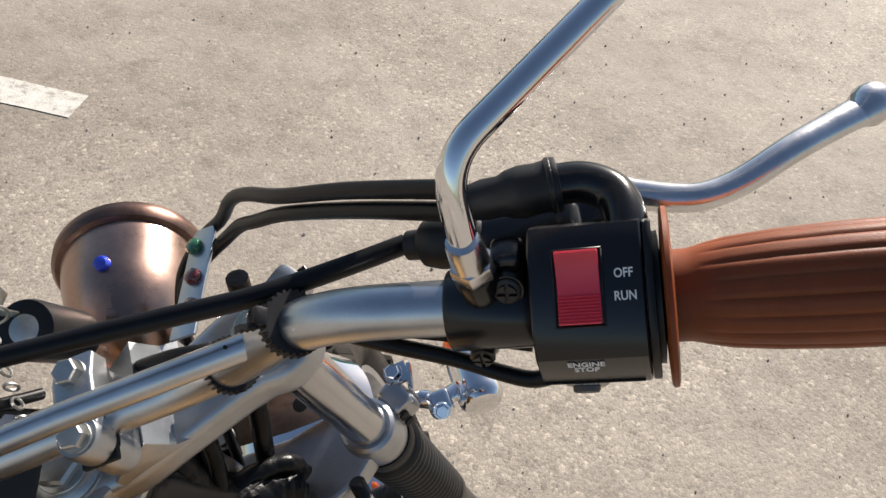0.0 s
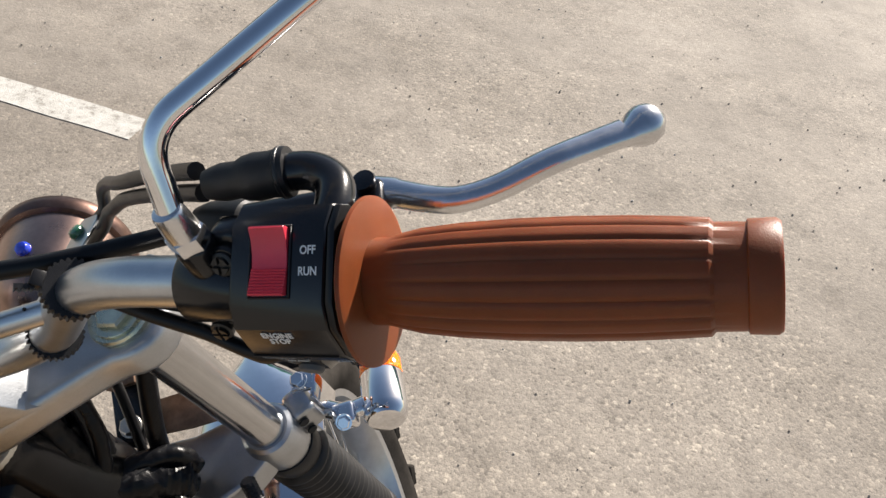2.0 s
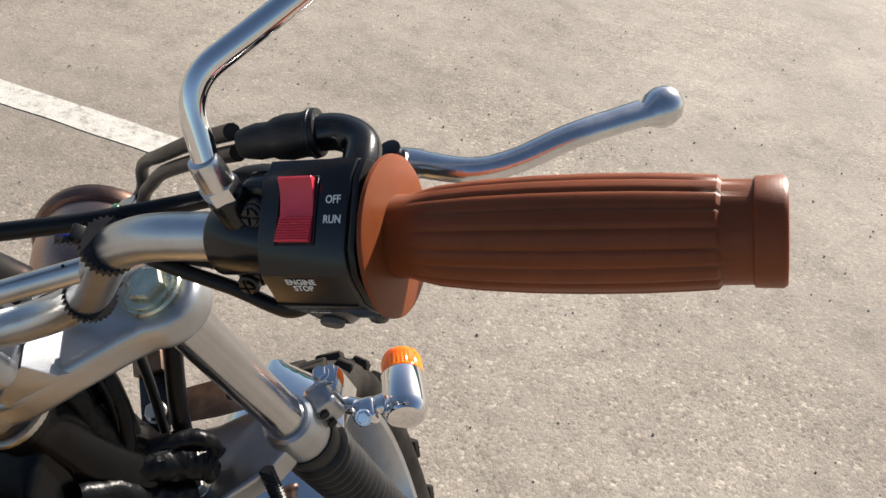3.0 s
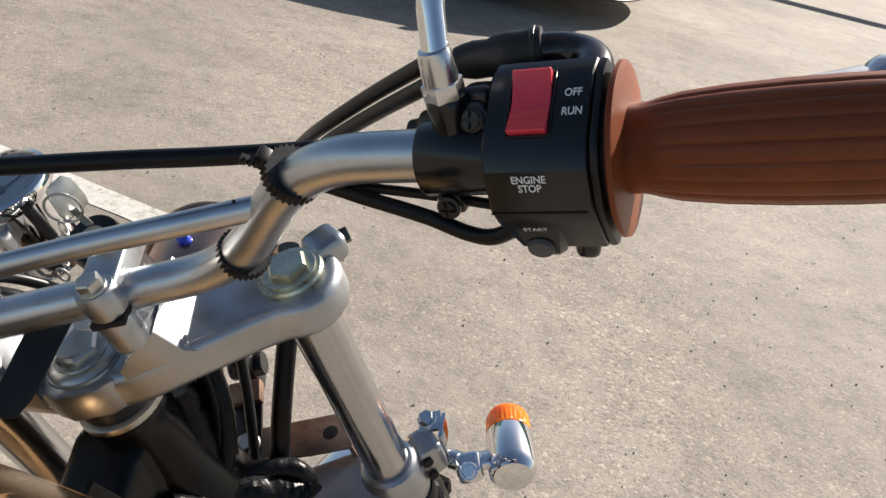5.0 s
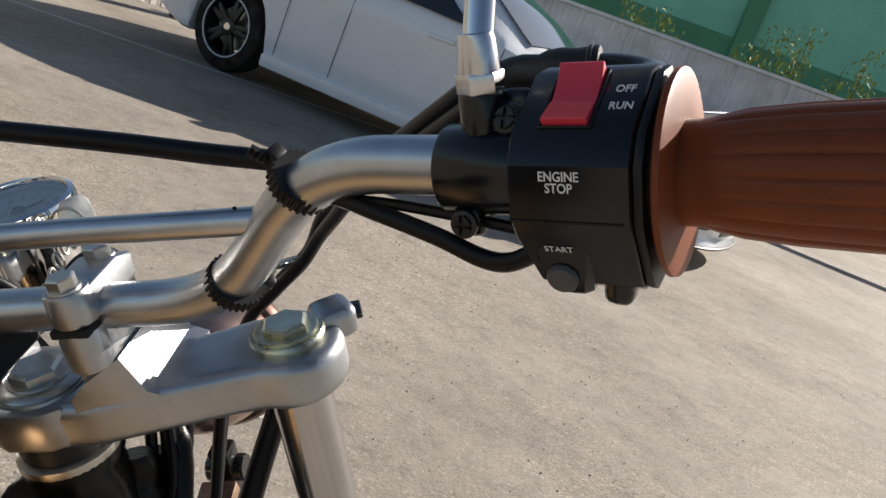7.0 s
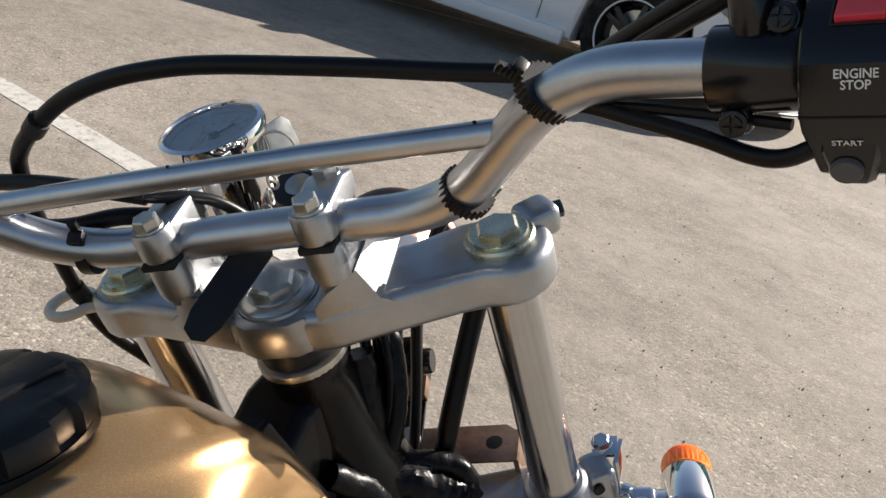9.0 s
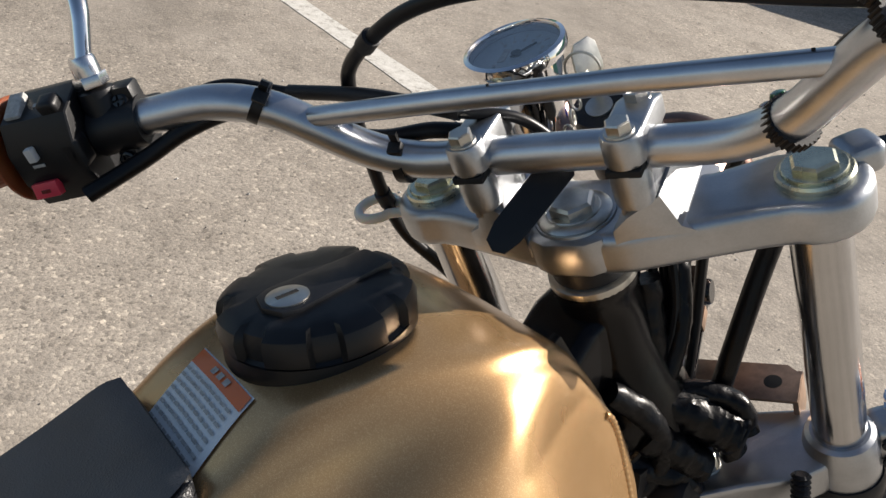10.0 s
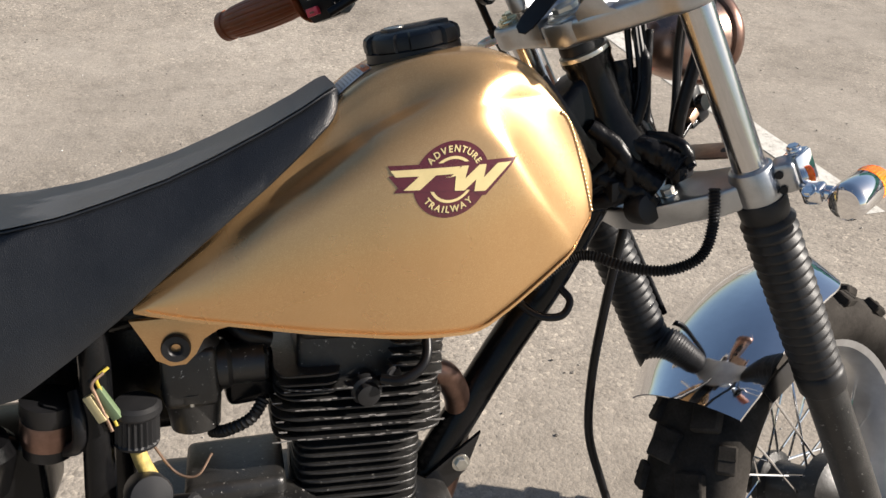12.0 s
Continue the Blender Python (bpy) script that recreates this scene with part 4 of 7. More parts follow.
for sx in (1, -1):
    bm = start()
    bolt(bm, (FORK_C + sx * (FORK_X + 0.026), FORK_Y + 0.0265, -0.0072), (sx * 0.95, 0.25, 0.05), 0.0050, 0.0075)
    steer("pinch_bolt", bm, BLACK, yoke, "black hexagon pinch bolt")
    bm = start()
    lathe(bm, [(0.0195, -0.0065), (0.0200, -0.0020), (0.0190, -0.0004), (0.014, -0.0002)], pose(FORK_C + sx * FORK_X, FORK_Y, 0), 32)
    bolt(bm, (FORK_C + sx * FORK_X, FORK_Y, -0.0006), (0, 0, 1), 0.0128, 0.0065, 0.0168, 12)
    steer("fork_cap", bm, ZINC, label="yellow-zinc hexagon fork cap bolt")
    # bar clamp: lower half, cap, bolts
    bm = start()
    lathe(bm, [(0.0080, 0.0140), (0.0100, 0.0155), (0.0108, 0.0190), (0.0109, 0.0315), (0.0102, 0.0360)], pose(CLAMP[sx], -0.0395, 0), 28)
    lathe(bm, [(0.0104, -0.014), (0.0107, 0.0), (0.0107, 0.031), (0.0100, 0.0360)], pose(CLAMP[sx], -0.0075, 0), 28)
    prism(bm, [(-0.0100, 0.004), (0.0100, 0.004), (0.0100, 0.0355), (-0.0100, 0.0355)], 0, 0.030, pose(CLAMP[sx], -0.0385, 0) @ Matrix(((1, 0, 0, 0), (0, 0, 1, 0), (0, 1, 0, 0), (0, 0, 0, 1))), 0.001)
    steer("bar_riser", bm, ALU_CAST, yoke, "cast riser for the bar")
    bm = start()
    box(bm, (0.0186, 0.050, 0.0042), pose(CLAMP[sx], -0.0245, 0.0375), 0.001)
    steer("riser_gap", bm, DARK, yoke)
    bm = start()
    prism(bm, [(-0.0150, 0.0402), (0.0285, 0.0402), (0.0285, 0.0530), (0.0150, 0.0575), (-0.0110, 0.0575), (-0.0150, 0.0560)], -0.0106, 0.0106, pose(CLAMP[sx], -0.0245, -0.0007) @ Matrix(((0, 0, 1, 0), (1, 0, 0, 0), (0, 1, 0, 0), (0, 0, 0, 1))), 0.0022, 3)
    lathe(bm, [(0.0104, 0.0402), (0.0109, 0.0420), (0.0109, 0.0550), (0.0100, 0.0570)], pose(CLAMP[sx], -0.0395, 0), 28)
    cap = steer("bar_clamp", bm, ALU_CAST, label="cast aluminium bar clamp cap")
    for y in (-0.0405, -0.0070):
        bm = start()
        bolt(bm, (CLAMP[sx], y, 0.0560 if y < -0.02 else 0.0545), (0, -0.02, 1), 0.0068, 0.0082, 0.0078, 20)
        steer("clamp_bolt", bm, STEEL, cap, "zinc hexagon bolt")
bm = start()
lathe(bm, [(0.0215, -0.007), (0.0218, -0.0035), (0.0200, -0.0020), (0.0165, -0.0012), (0.010, -0.001)], pose(-0.003, -0.024, 0), 36)
bolt(bm, (-0.003, -0.024, -0.0025), (0, 0, 1), 0.0138, 0.0085, 0.0160, 10)
steer("stem_nut", bm, STEEL, label="hexagon steering stem nut and washer")

# fork tubes, gaiters, lower legs, lower yoke
for sx in (1, -1):
    bm = start()
    lathe(bm, [(0.0165, -0.245), (0.0165, -0.030)], pose(FORK_C + sx * FORK_X, FORK_Y, 0), 40)
    steer("fork_tube", bm, FORK_CHROME, label="bright steel upper fork tube")
    bm = start()
    prof = [(0.0175, -0.243), (0.0250, -0.2435), (0.0262, -0.247), (0.0250, -0.262)]
    z = -0.266
    for k in range(17):
        prof += [(0.0238, z), (0.0282 - 0.0001 * k, z - 0.0045), (0.0282 - 0.0001 * k, z - 0.0068), (0.0238, z - 0.0115)]
        z -= 0.0118
    prof += [(0.0265, z - 0.002), (0.0270, z - 0.006), (0.0265, z - 0.024), (0.0250, z - 0.026), (0.020, z - 0.026)]
    lathe(bm, prof, pose(FORK_C + sx * FORK_X, FORK_Y, 0), 32)
    steer("fork_gaiter", bm, RUBBER, label="black ribbed rubber fork gaiter", sharp=60)
    bm = start()
    lathe(bm, [(0.0215, -0.485), (0.0225, -0.490), (0.0225, -0.670), (0.0235, -0.698), (0.020, -0.738), (0.012, -0.745)], pose(FORK_C + sx * FORK_X, FORK_Y, 0), 32)
    box(bm, (0.020, 0.040, 0.050), pose(FORK_C + sx * (FORK_X - 0.016), FORK_Y + 0.022, -0.700), 0.006, 3)
    steer("fork_leg", bm, ENGINE, label="dark grey lower fork leg")
bm = start()
prism(bm, yoke_outline(0.0236, [(0.004, -0.058), (0.030, -0.056), (0.060, -0.042), (0.092, -0.030)], [(0.090, 0.030), (0.050, 0.022), (0.004, 0.024)]), -0.245, -0.217, pose(FORK_C, 0, 0), 0.0045, 4)
for sx in (1, -1):
    lathe(bm, [(0.0235, -0.246), (0.0238, -0.242), (0.0236, -0.216), (0.0215, -0.2085), (0.0185, -0.2065)], pose(FORK_C + sx * FORK_X, FORK_Y, 0), 36)
    box(bm, (0.022, 0.026, 0.034), pose(FORK_C + sx * (FORK_X + 0.026), FORK_Y + 0.016, -0.2265, 0, 0, sx * 25), 0.0075, 4)
lower_yoke = steer("lower_yoke", bm, ALU_CAST, label="cast aluminium lower fork yoke", sharp=32)
for z in (-0.219, -0.236):
    for sx in (1, -1):
        bm = start()
        lathe(bm, [(0.0042, -0.001), (0.0042, 0.0007), (0.002, 0.0008)], along((FORK_C + sx * (FORK_X + 0.028), FORK_Y + 0.0005, z), (sx * 0.45, -0.9, 0)), 14)
        steer("pinch_hole", bm, DARK, lower_yoke)
for sx in (1, -1):
    bm = start()
    bolt(bm, (sx * 0.040, -0.028, -0.2175), (0, 0, 1), 0.0075, 0.009, 0.0095, 8)
    steer("yoke_bolt", bm, STEEL, lower_yoke)

# indicators on the lower yoke
for sx in (1, -1):
    bm = start()
    box(bm, (0.0035, 0.022, 0.046), pose(FORK_C + sx * 0.156, 0.032, -0.232, 0, 0, sx * -12), 0.001)
    box(bm, (0.018, 0.017, 0.0035), pose(FORK_C + sx * 0.147, 0.037, -0.2105, 0, 0, 0), 0.001)
    bolt(bm, (FORK_C + sx * 0.145, 0.038, -0.2090), (0, 0, 1), 0.0062, 0.0062, 0.0075)
    bracket = steer("indicator_bracket", bm, CHROME, label="bent steel indicator bracket")
    bm = start()
    hose(bm, [(FORK_C + sx * x, y + 0.009, z - 0.003) for x, y, z in ((0.155, 0.014, -0.240), (0.169, 0.008, -0.241), (0.185, 0.012, -0.247), (0.197, 0.018, -0.250))], 0.0078, 16)
    box(bm, (0.020, 0.020, 0.018), pose(FORK_C + sx * 0.169, 0.013, -0.2435), 0.005, 3)
    bolt(bm, (FORK_C + sx * 0.169, 0.0055, -0.237), (0, -0.6, 0.8), 0.0055, 0.005, 0.007)
    lathe(bm, [(0.010, -0.0235), (0.0150, -0.0225), (0.0182, -0.0185), (0.0190, -0.012), (0.0190, 0.0195), (0.0184, 0.0205), (0.012, 0.0206)], along((FORK_C + sx * 0.2005, 0.0240, -0.2545), (0.0, 0.98, -0.18)), 36)
    body = steer("indicator", bm, CHROME, label="round chrome indicator body")
    bm = start()
    prof = [(0.0175, 0.0205), (0.0186, 0.0212), (0.0186, 0.0225), (0.0176, 0.0232), (0.0176, 0.037), (0.0160, 0.0415), (0.0115, 0.0435), (0.003, 0.0442)]
    rings = []
    for r, h in prof:
        rings.append([((r + (0.00035 if 0.0230 < h < 0.0375 else 0) * (1 if i % 2 else -1)) * math.cos(2 * math.pi * i / 64), (r + (0.00035 if 0.0230 < h < 0.0375 else 0) * (1 if i % 2 else -1)) * math.sin(2 * math.pi * i / 64), h) for i in range(64)])
    loft(bm, rings, True, True, along((FORK_C + sx * 0.2005, 0.0240, -0.2545), (0.0, 0.98, -0.18)))
    steer("indicator_lens", bm, AMBER, body, "ribbed amber indicator lens")
bm = start()
prism(bm, [(0.012, 0.027), (0.012, 0.057), (0.083, 0.057), (0.093, 0.049), (0.093, 0.023), (0.06, 0.023)], -0.2065, -0.2040, FLAT, 0.0006)
box(bm, (0.004, 0.030, 0.030), pose(0.0915, 0.038, -0.220), 0.001)
plate = steer("steel_bracket", bm, RUST, label="bare rust-tinted steel bracket plate")
bm = start()
lathe(bm, [(0.0062, 0.0), (0.0062, 0.0004), (0.003, 0.0005)], pose(0.075, 0.040, -0.2042), 18)
steer("bracket_hole", bm, DARK, plate)

# headlight, stalk, instruments
HLM = along((0.0, 0.160, -0.117), (-0.03, 1.0, -0.34))
bm = start()
lathe(bm, [(0.003, -0.098), (0.014, -0.095), (0.0265, -0.087), (0.0362, -0.0735), (0.0437, -0.053), (0.0480, -0.029), (0.0500, -0.005)], HLM, 56)
lamp = steer("headlight", bm, COPPER, label="aged copper headlight bowl")
bm = start()
lathe(bm, [(0.0490, -0.009), (0.0535, -0.0075), (0.0562, -0.003), (0.0560, 0.0045), (0.0535, 0.008), (0.049, 0.009)], HLM, 56)
steer("headlight_rim", bm, COPPER_DARK, lamp, "dark copper rim")
bm = start()
lathe(bm, [(0.049, 0.005), (0.039, 0.011), (0.020, 0.015), (0.003, 0.016)], HLM, 40)
steer("headlight_glass", bm, GLASS, lamp, "clear headlight glass")
bm = start()
jm = along((0.0060, 0.1290, -0.0580), (0.0, -0.20, 0.98))
lathe(bm, [(0.0058, -0.002), (0.0058, 0.001), (0.0045, 0.0032), (0.002, 0.004)], jm, 20)
steer("jewel", bm, BLUE, lamp, "blue warning jewel")
bm = start()
lathe(bm, [(0.0034, -0.002), (0.0034, 0.0008), (0.002, 0.0012)], along((0.0050, 0.1080, -0.0630), (0.0, -0.35, 0.93)), 14)
steer("jewel", bm, RUST, lamp, "small amber warning jewel")
bm = start()
box(bm, (0.016, 0.018, 0.042), pose(0.014, 0.094, -0.172), 0.003)
box(bm, (0.010, 0.034, 0.006), pose(0.014, 0.090, -0.190), 0.001)
lathe(bm, [(0.009, -0.014), (0.010, -0.012), (0.010, 0.012), (0.009, 0.014)], along((0.014, 0.096, -0.172), (1, 0, 0)), 16)
steer("headlight_mount", bm, BLACK, label="black headlight mounting block")
bm = start()
box(bm, (0.024, 0.064, 0.0035), pose(0.014, 0.046, -0.186, 14, 0, 0), 0.0008)
stay = steer("headlight_stay", bm, BLACK, label="flat dark headlight stay plate")
bm = start()
box(bm, (0.026, 0.018, 0.010), pose(0.014, 0.071, -0.176, 14, 0, 0), 0.0015)
steer("stay_block", bm, RUST, stay, "coppery clamp block")
bm = start()
bolt(bm, (0.016, 0.031, -0.188), (0, -0.24, 0.97), 0.0075, 0.008, 0.0095, 15)
steer("stay_bolt", bm, STEEL, stay)
bm = start()
hose(bm, [(0.104, 0.062, -0.030), (0.096, 0.054, -0.060), (0.085, 0.044, -0.085), (0.074, 0.028, -0.110), (0.059, 0.005, -0.147), (0.045, -0.005, -0.185), (0.03, -0.01, -0.22)], 0.0072, 12)
steer("wiring_sheath", bm, TAPE, label="thick black taped wiring sheath")
bm = start()
prism(bm, [(-0.0085, -0.036), (0.0085, -0.036), (0.0085, 0.034), (0.006, 0.040), (-0.006, 0.040), (-0.0085, 0.034)], -0.001, 0.001, Matrix.Translation((0.0925, 0.044, 0.0105)) @ along((0, 0, 0), (-0.2, 0.27, 0.94), (1, 0, 0)) @ pose(0, 0, 0, 0, 0, 75), 0.0004)
lamp_strip = steer("warning_lamp_strip", bm, ALU, label="aluminium strip with warning lamps")
for p, mt in (((0.0955, 0.070, 0.0040), GREEN), ((0.0935, 0.047, 0.0105), DARKRED), ((0.0915, 0.026, 0.0165), DARKRED)):
    bm = start()
    lathe(bm, [(0.0050, -0.001), (0.0052, 0.0022), (0.0042, 0.0044), (0.002, 0.0052)], along(p, (-0.2, 0.27, 0.94)), 18)
    steer("warning_lamp", bm, mt, lamp_strip, "small round warning lamp")
GM = along((-0.071, 0.097, 0.044), (0.02, -0.035, 1.0))
bm = start()
lathe(bm, [(0.014, -0.072), (0.026, -0.068), (0.0300, -0.058), (0.0305, -0.010), (0.0325, -0.008), (0.0352, -0.006), (0.0360, -0.002), (0.0352, 0.002), (0.0322, 0.0032), (0.0312, 0.0015), (0.0312, -0.006)], GM, 48, False)
gauge = steer("speedometer", bm, CHROME, label="chrome round speedometer")
bm = start()
lathe(bm, [(0.0312, -0.0062), (0.002, -0.0060)], GM, 40)
dial = steer("dial", bm, DIAL, gauge, "grey speedometer dial")
bm = start()
for k in range(13):
    a = radians(225 - 22.5 * k)
    box(bm, (0.0045, 0.0008, 0.0003), GM @ pose(0.0235 * math.cos(a), 0.0235 * math.sin(a), -0.0058, 0, 0, math.degrees(a)), 0)
    box(bm, (0.0030, 0.0020, 0.0003), GM @ pose(0.0175 * math.cos(a), 0.0175 * math.sin(a), -0.0058, 0, 0, 0), 0)
box(bm, (0.016, 0.0050, 0.0004), GM @ pose(0.0, -0.009, -0.0058), 0)
steer("dial_mark", bm, GREY_INK, dial)
bm = start()
box(bm, (0.021, 0.0012, 0.0008), GM @ pose(-0.004, 0.004, -0.0050, 0, 0, 140), 0)
lathe(bm, [(0.0035, -0.0058), (0.0035, -0.0040), (0.001, -0.0036)], GM, 16)
steer("needle", bm, DARK, dial)
bm = start()
lathe(bm, [(0.0310, 0.0002), (0.0310, 0.0010), (0.002, 0.0018)], GM, 40)
pane = steer("gauge_glass", bm, GLASS, gauge, "clear gauge glass")
pane.visible_shadow = False
bm = start()
lathe(bm, [(0.003, 0.028), (0.0045, 0.0285), (0.0045, 0.040), (0.003, 0.041)], GM @ pose(0, 0, -0.012, 0, 90, 215), 14)
steer("reset_knob", bm, PLASTIC, gauge)
# ignition lock, key and fob
bm = start()
lathe(bm, [(0.010, -0.060), (0.0170, -0.058), (0.0178, -0.004), (0.0168, 0.0), (0.009, 0.0003), (0.0085, -0.001)], along((-0.004, 0.051, 0.020), (0.05, -0.30, 0.95)), 28)
lock = steer("ignition_lock", bm, PLASTIC, label="black ignition lock barrel")
bm = start()
lathe(bm, [(0.0084, -0.001), (0.0086, 0.0008), (0.004, 0.0012)], along((-0.004, 0.051, 0.020), (0.05, -0.30, 0.95)), 28)
steer("lock_face", bm, STEEL, lock)
bm = start()
prism(bm, [(-0.0090, 0.010), (0.0090, 0.010), (0.0105, 0.016), (0.0095, 0.030), (0.0055, 0.0345), (-0.0055, 0.0345), (-0.0095, 0.030), (-0.0105, 0.016)], -0.0009, 0.0009, along((-0.006, 0.058, 0.026), (0.85, -0.5, 0.1)) @ pose(0, 0, 0, 0, 0, 0), 0.0003)
box(bm, (0.005, 0.0018, 0.024), along((-0.006, 0.058, 0.030), (0.05, -0.30, 0.95)), 0.0003, 1)
key = steer("ignition_key", bm, STEEL, label="steel ignition key with chain")
bm = start()
ring = [Vector((-0.008 + 0.011 * math.cos(a), 0.050, 0.047 + 0.011 * math.sin(a))) for a in [2 * math.pi * k / 24 for k in range(24)]]
sweep(bm, [*ring, ring[0]], 0.0009, 8, False)
for k in range(6):
    c = Vector((-0.009 - 0.001 * k, 0.040 - 0.0075 * k, 0.040 - 0.0055 * k))
    link = [c + (Vector((0.003 * math.cos(a), 0, 0.005 * math.sin(a))) if k % 2 else Vector((0, 0.003 * math.cos(a), 0.005 * math.sin(a)))) for a in [2 * math.pi * j / 12 for j in range(13)]]
    sweep(bm, link, 0.0009, 6, False)
steer("key_chain", bm, STEEL, key)
bm = start()
fob = [(-0.0125, -0.008), (-0.0090, -0.0115), (0.0090, -0.0115), (0.0125, -0.008), (0.0125, 0.022), (0.0120, 0.048), (0.0085, 0.060), (0.0, 0.0635), (-0.0085, 0.060), (-0.0120, 0.048), (-0.0125, 0.022)]
fz, fy = Vector((0.38, -0.71, 0.60)).normalized(), Vector((-0.027, -0.035, -0.021)).normalized()
fx = fy.cross(fz).normalized()
fob_m = Matrix((fx, fy, fx.cross(fy))).transposed().to_4x4()
fob_m.translation = (-0.0112, -0.0232, 0.0204)
prism(bm, [(x * 0.78, y * 0.86 - 0.002) for x, y in fob], -0.0016, 0.0016, fob_m, 0.0008)
steer("key_fob", bm, PLASTIC, key, "black leather key fob")
# nylon cable guide
bm = start()
ring = [Vector((-0.166 + 0.0150 * math.cos(a), 0.012 + 0.0130 * math.sin(a), -0.024)) for a in [radians(30 + 300 * k / 20) for k in range(21)]]
sweep(bm, [Vector((-0.132, 0.014, -0.024)), *ring, Vector((-0.132, 0.008, -0.024))], 0.0036, 10)
steer("cable_guide", bm, NYLON, label="translucent nylon cable guide loop")

# front wheel and mudguard
WC = Vector((0.0, 0.046, -0.735))
bm = start()
seg = 96
prof = [(-0.048, 0.210), (-0.058, 0.222), (-0.063, 0.238), (-0.058, 0.258), (-0.045, 0.271), (-0.022, 0.2765), (0.0, 0.2775), (0.022, 0.2765), (0.045, 0.271), (0.058, 0.258), (0.063, 0.238), (0.058, 0.222), (0.048, 0.210)]
rings = [[(x, r * math.cos(2 * math.pi * i / seg), r * math.sin(2 * math.pi * i / seg)) for x, r in prof] for i in range(seg)]
rings.append(rings[0])
loft(bm, rings, False, True, Matrix.Translation(WC))
front_wheel = steer("tyre", bm, TYRE, label="knobbly black front tyre")
TREAD = ((-0.0225, 0.036, 0.040, 0), (0.0225, 0.036, 0.040, 9), (-0.0530, 0.023, 0.033, 9), (0.0530, 0.023, 0.033, 0))
for x, w, h, off in TREAD:
    inner = abs(x) < 0.03
    bm = start()
    box(bm, (w, h, 0.013), FLAT, 0.0025, 1)
    prism(bm, [(-w * 0.42, -0.0015), (w * 0.42, -0.0015), (w * 0.42, 0.0015), (-w * 0.42, 0.0015)], 0.006, 0.0072, FLAT, 0)
    first = None
    for k in range(20):
        m = Matrix.Translation(WC) @ pose(0, 0, 0, 18 * k + off) @ pose(x, 0, 0.2785 if inner else 0.2660) @ pose(0, 0, 0, 0, 0 if inner else math.copysign(34, x), math.copysign(10, x))
        if first is None:
            first = part("tread_block", bm, TYRE, front_wheel, "", STEER @ m)
        else:
            again = first.copy()
            scene.collection.objects.link(again)
            again.matrix_basis = WORLD[front_wheel].inverted() @ STEER @ m
bm = start()
loft(bm, [[(x, r * math.cos(2 * math.pi * i / 72), r * math.sin(2 * math.pi * i / 72)) for x, r in ((-0.050, 0.214), (-0.046, 0.2145), (-0.040, 0.205), (-0.02, 0.1985), (0.02, 0.1985), (0.040, 0.205), (0.046, 0.2145), (0.050, 0.214), (0.046, 0.202), (0.020, 0.1940), (-0.020, 0.1940), (-0.046, 0.202))] for i in range(73)], False, True, Matrix.Translation(WC))
rim = steer("rim", bm, ALU, label="alloy wheel rim")
bm = start()
for k in range(36):
    a = 2 * math.pi * k / 36
    s = 1 if k % 2 else -1
    lean = 0.55 if (k // 2) % 2 else -0.55
    p0 = WC + Vector((s * 0.032, 0.042 * math.cos(a + lean), 0.042 * math.sin(a + lean)))
    p1 = WC + Vector((s * 0.006, 0.198 * math.cos(a), 0.198 * math.sin(a)))
    sweep(bm, [p0, p1], 0.0017, 6, False)
steer("spoke", bm, CHROME, rim)
bm = start()
lathe(bm, [(0.010, -0.085), (0.022, -0.070), (0.030, -0.045), (0.046, -0.040), (0.046, -0.032), (0.034, -0.028), (0.034, 0.028), (0.058, 0.032), (0.060, 0.055), (0.040, 0.062), (0.018, 0.080), (0.010, 0.085)], Matrix.Translation(WC) @ pose(0, 0, 0, 0, 90, 0), 36)
steer("hub", bm, ENGINE, front_wheel, "dark cast wheel hub")


def mudguard(a0, a1, r, half, thick):
    """A curved chrome blade over the tyre, arched across and pointed in front."""
    bm = start()
    n, k = 30, 14
    for layer, rr in ((0, r), (1, r - thick)):
        rows = []
        for i in range(n + 1):
            f = i / n
            a = radians(a0 + (a1 - a0) * f)
            w = half * (1 - 0.75 * max(0.0, (f - 0.72) / 0.28) ** 2.2) * (1 - 0.12 * max(0.0, (0.12 - f) / 0.12))
            row = []
            for j in range(k + 1):
                u = -1 + 2 * j / k
                drop = 0.024 * abs(u) ** 2.6
                q = rr - drop
                row.append(bm.verts.new(WC + Vector((u * w, q * math.cos(a), q * math.sin(a) - 0.111))))
            rows.append(row)
        for a_, b_ in zip(rows, rows[1:]):
            for j in range(k):
                bm.faces.new((a_[j], a_[j + 1], b_[j + 1], b_[j]))
        if layer == 0:
            outer = rows
    for edge in (lambda g: [q[0] for q in g], lambda g: [q[-1] for q in g], lambda g: g[0], lambda g: g[-1]):
        e0, e1 = edge(outer), edge(rows)
        for i in range(len(e0) - 1):
            bm.faces.new((e0[i], e0[i + 1], e1[i + 1], e1[i]))
    return bm


guard = steer("mudguard", mudguard(110, 65, 0.422, 0.085, 0.0025), CHROME, label="chrome front mudguard blade")
for sx in (1, -1):
    bm = start()
    prism(bm, [(-0.040, -0.030), (0.030, -0.038), (0.024, -0.066), (-0.030, -0.058)], sx * 0.074 - 0.002, sx * 0.074 + 0.002, Matrix.Translation((0, 0.0, -0.44)) @ Matrix(((0, 0, 1, 0), (1, 0, 0, 0), (0, 1, 0, 0), (0, 0, 0, 1))), 0.0008)
    steer("guard_bracket", bm, BLACK, guard)
# ---- motorcycle: frame side ----
def frame_part(name, bm, mat, parent=None, label="", sharp=38):
    return part(name, bm, mat, parent or bike, label, BODY, sharp)


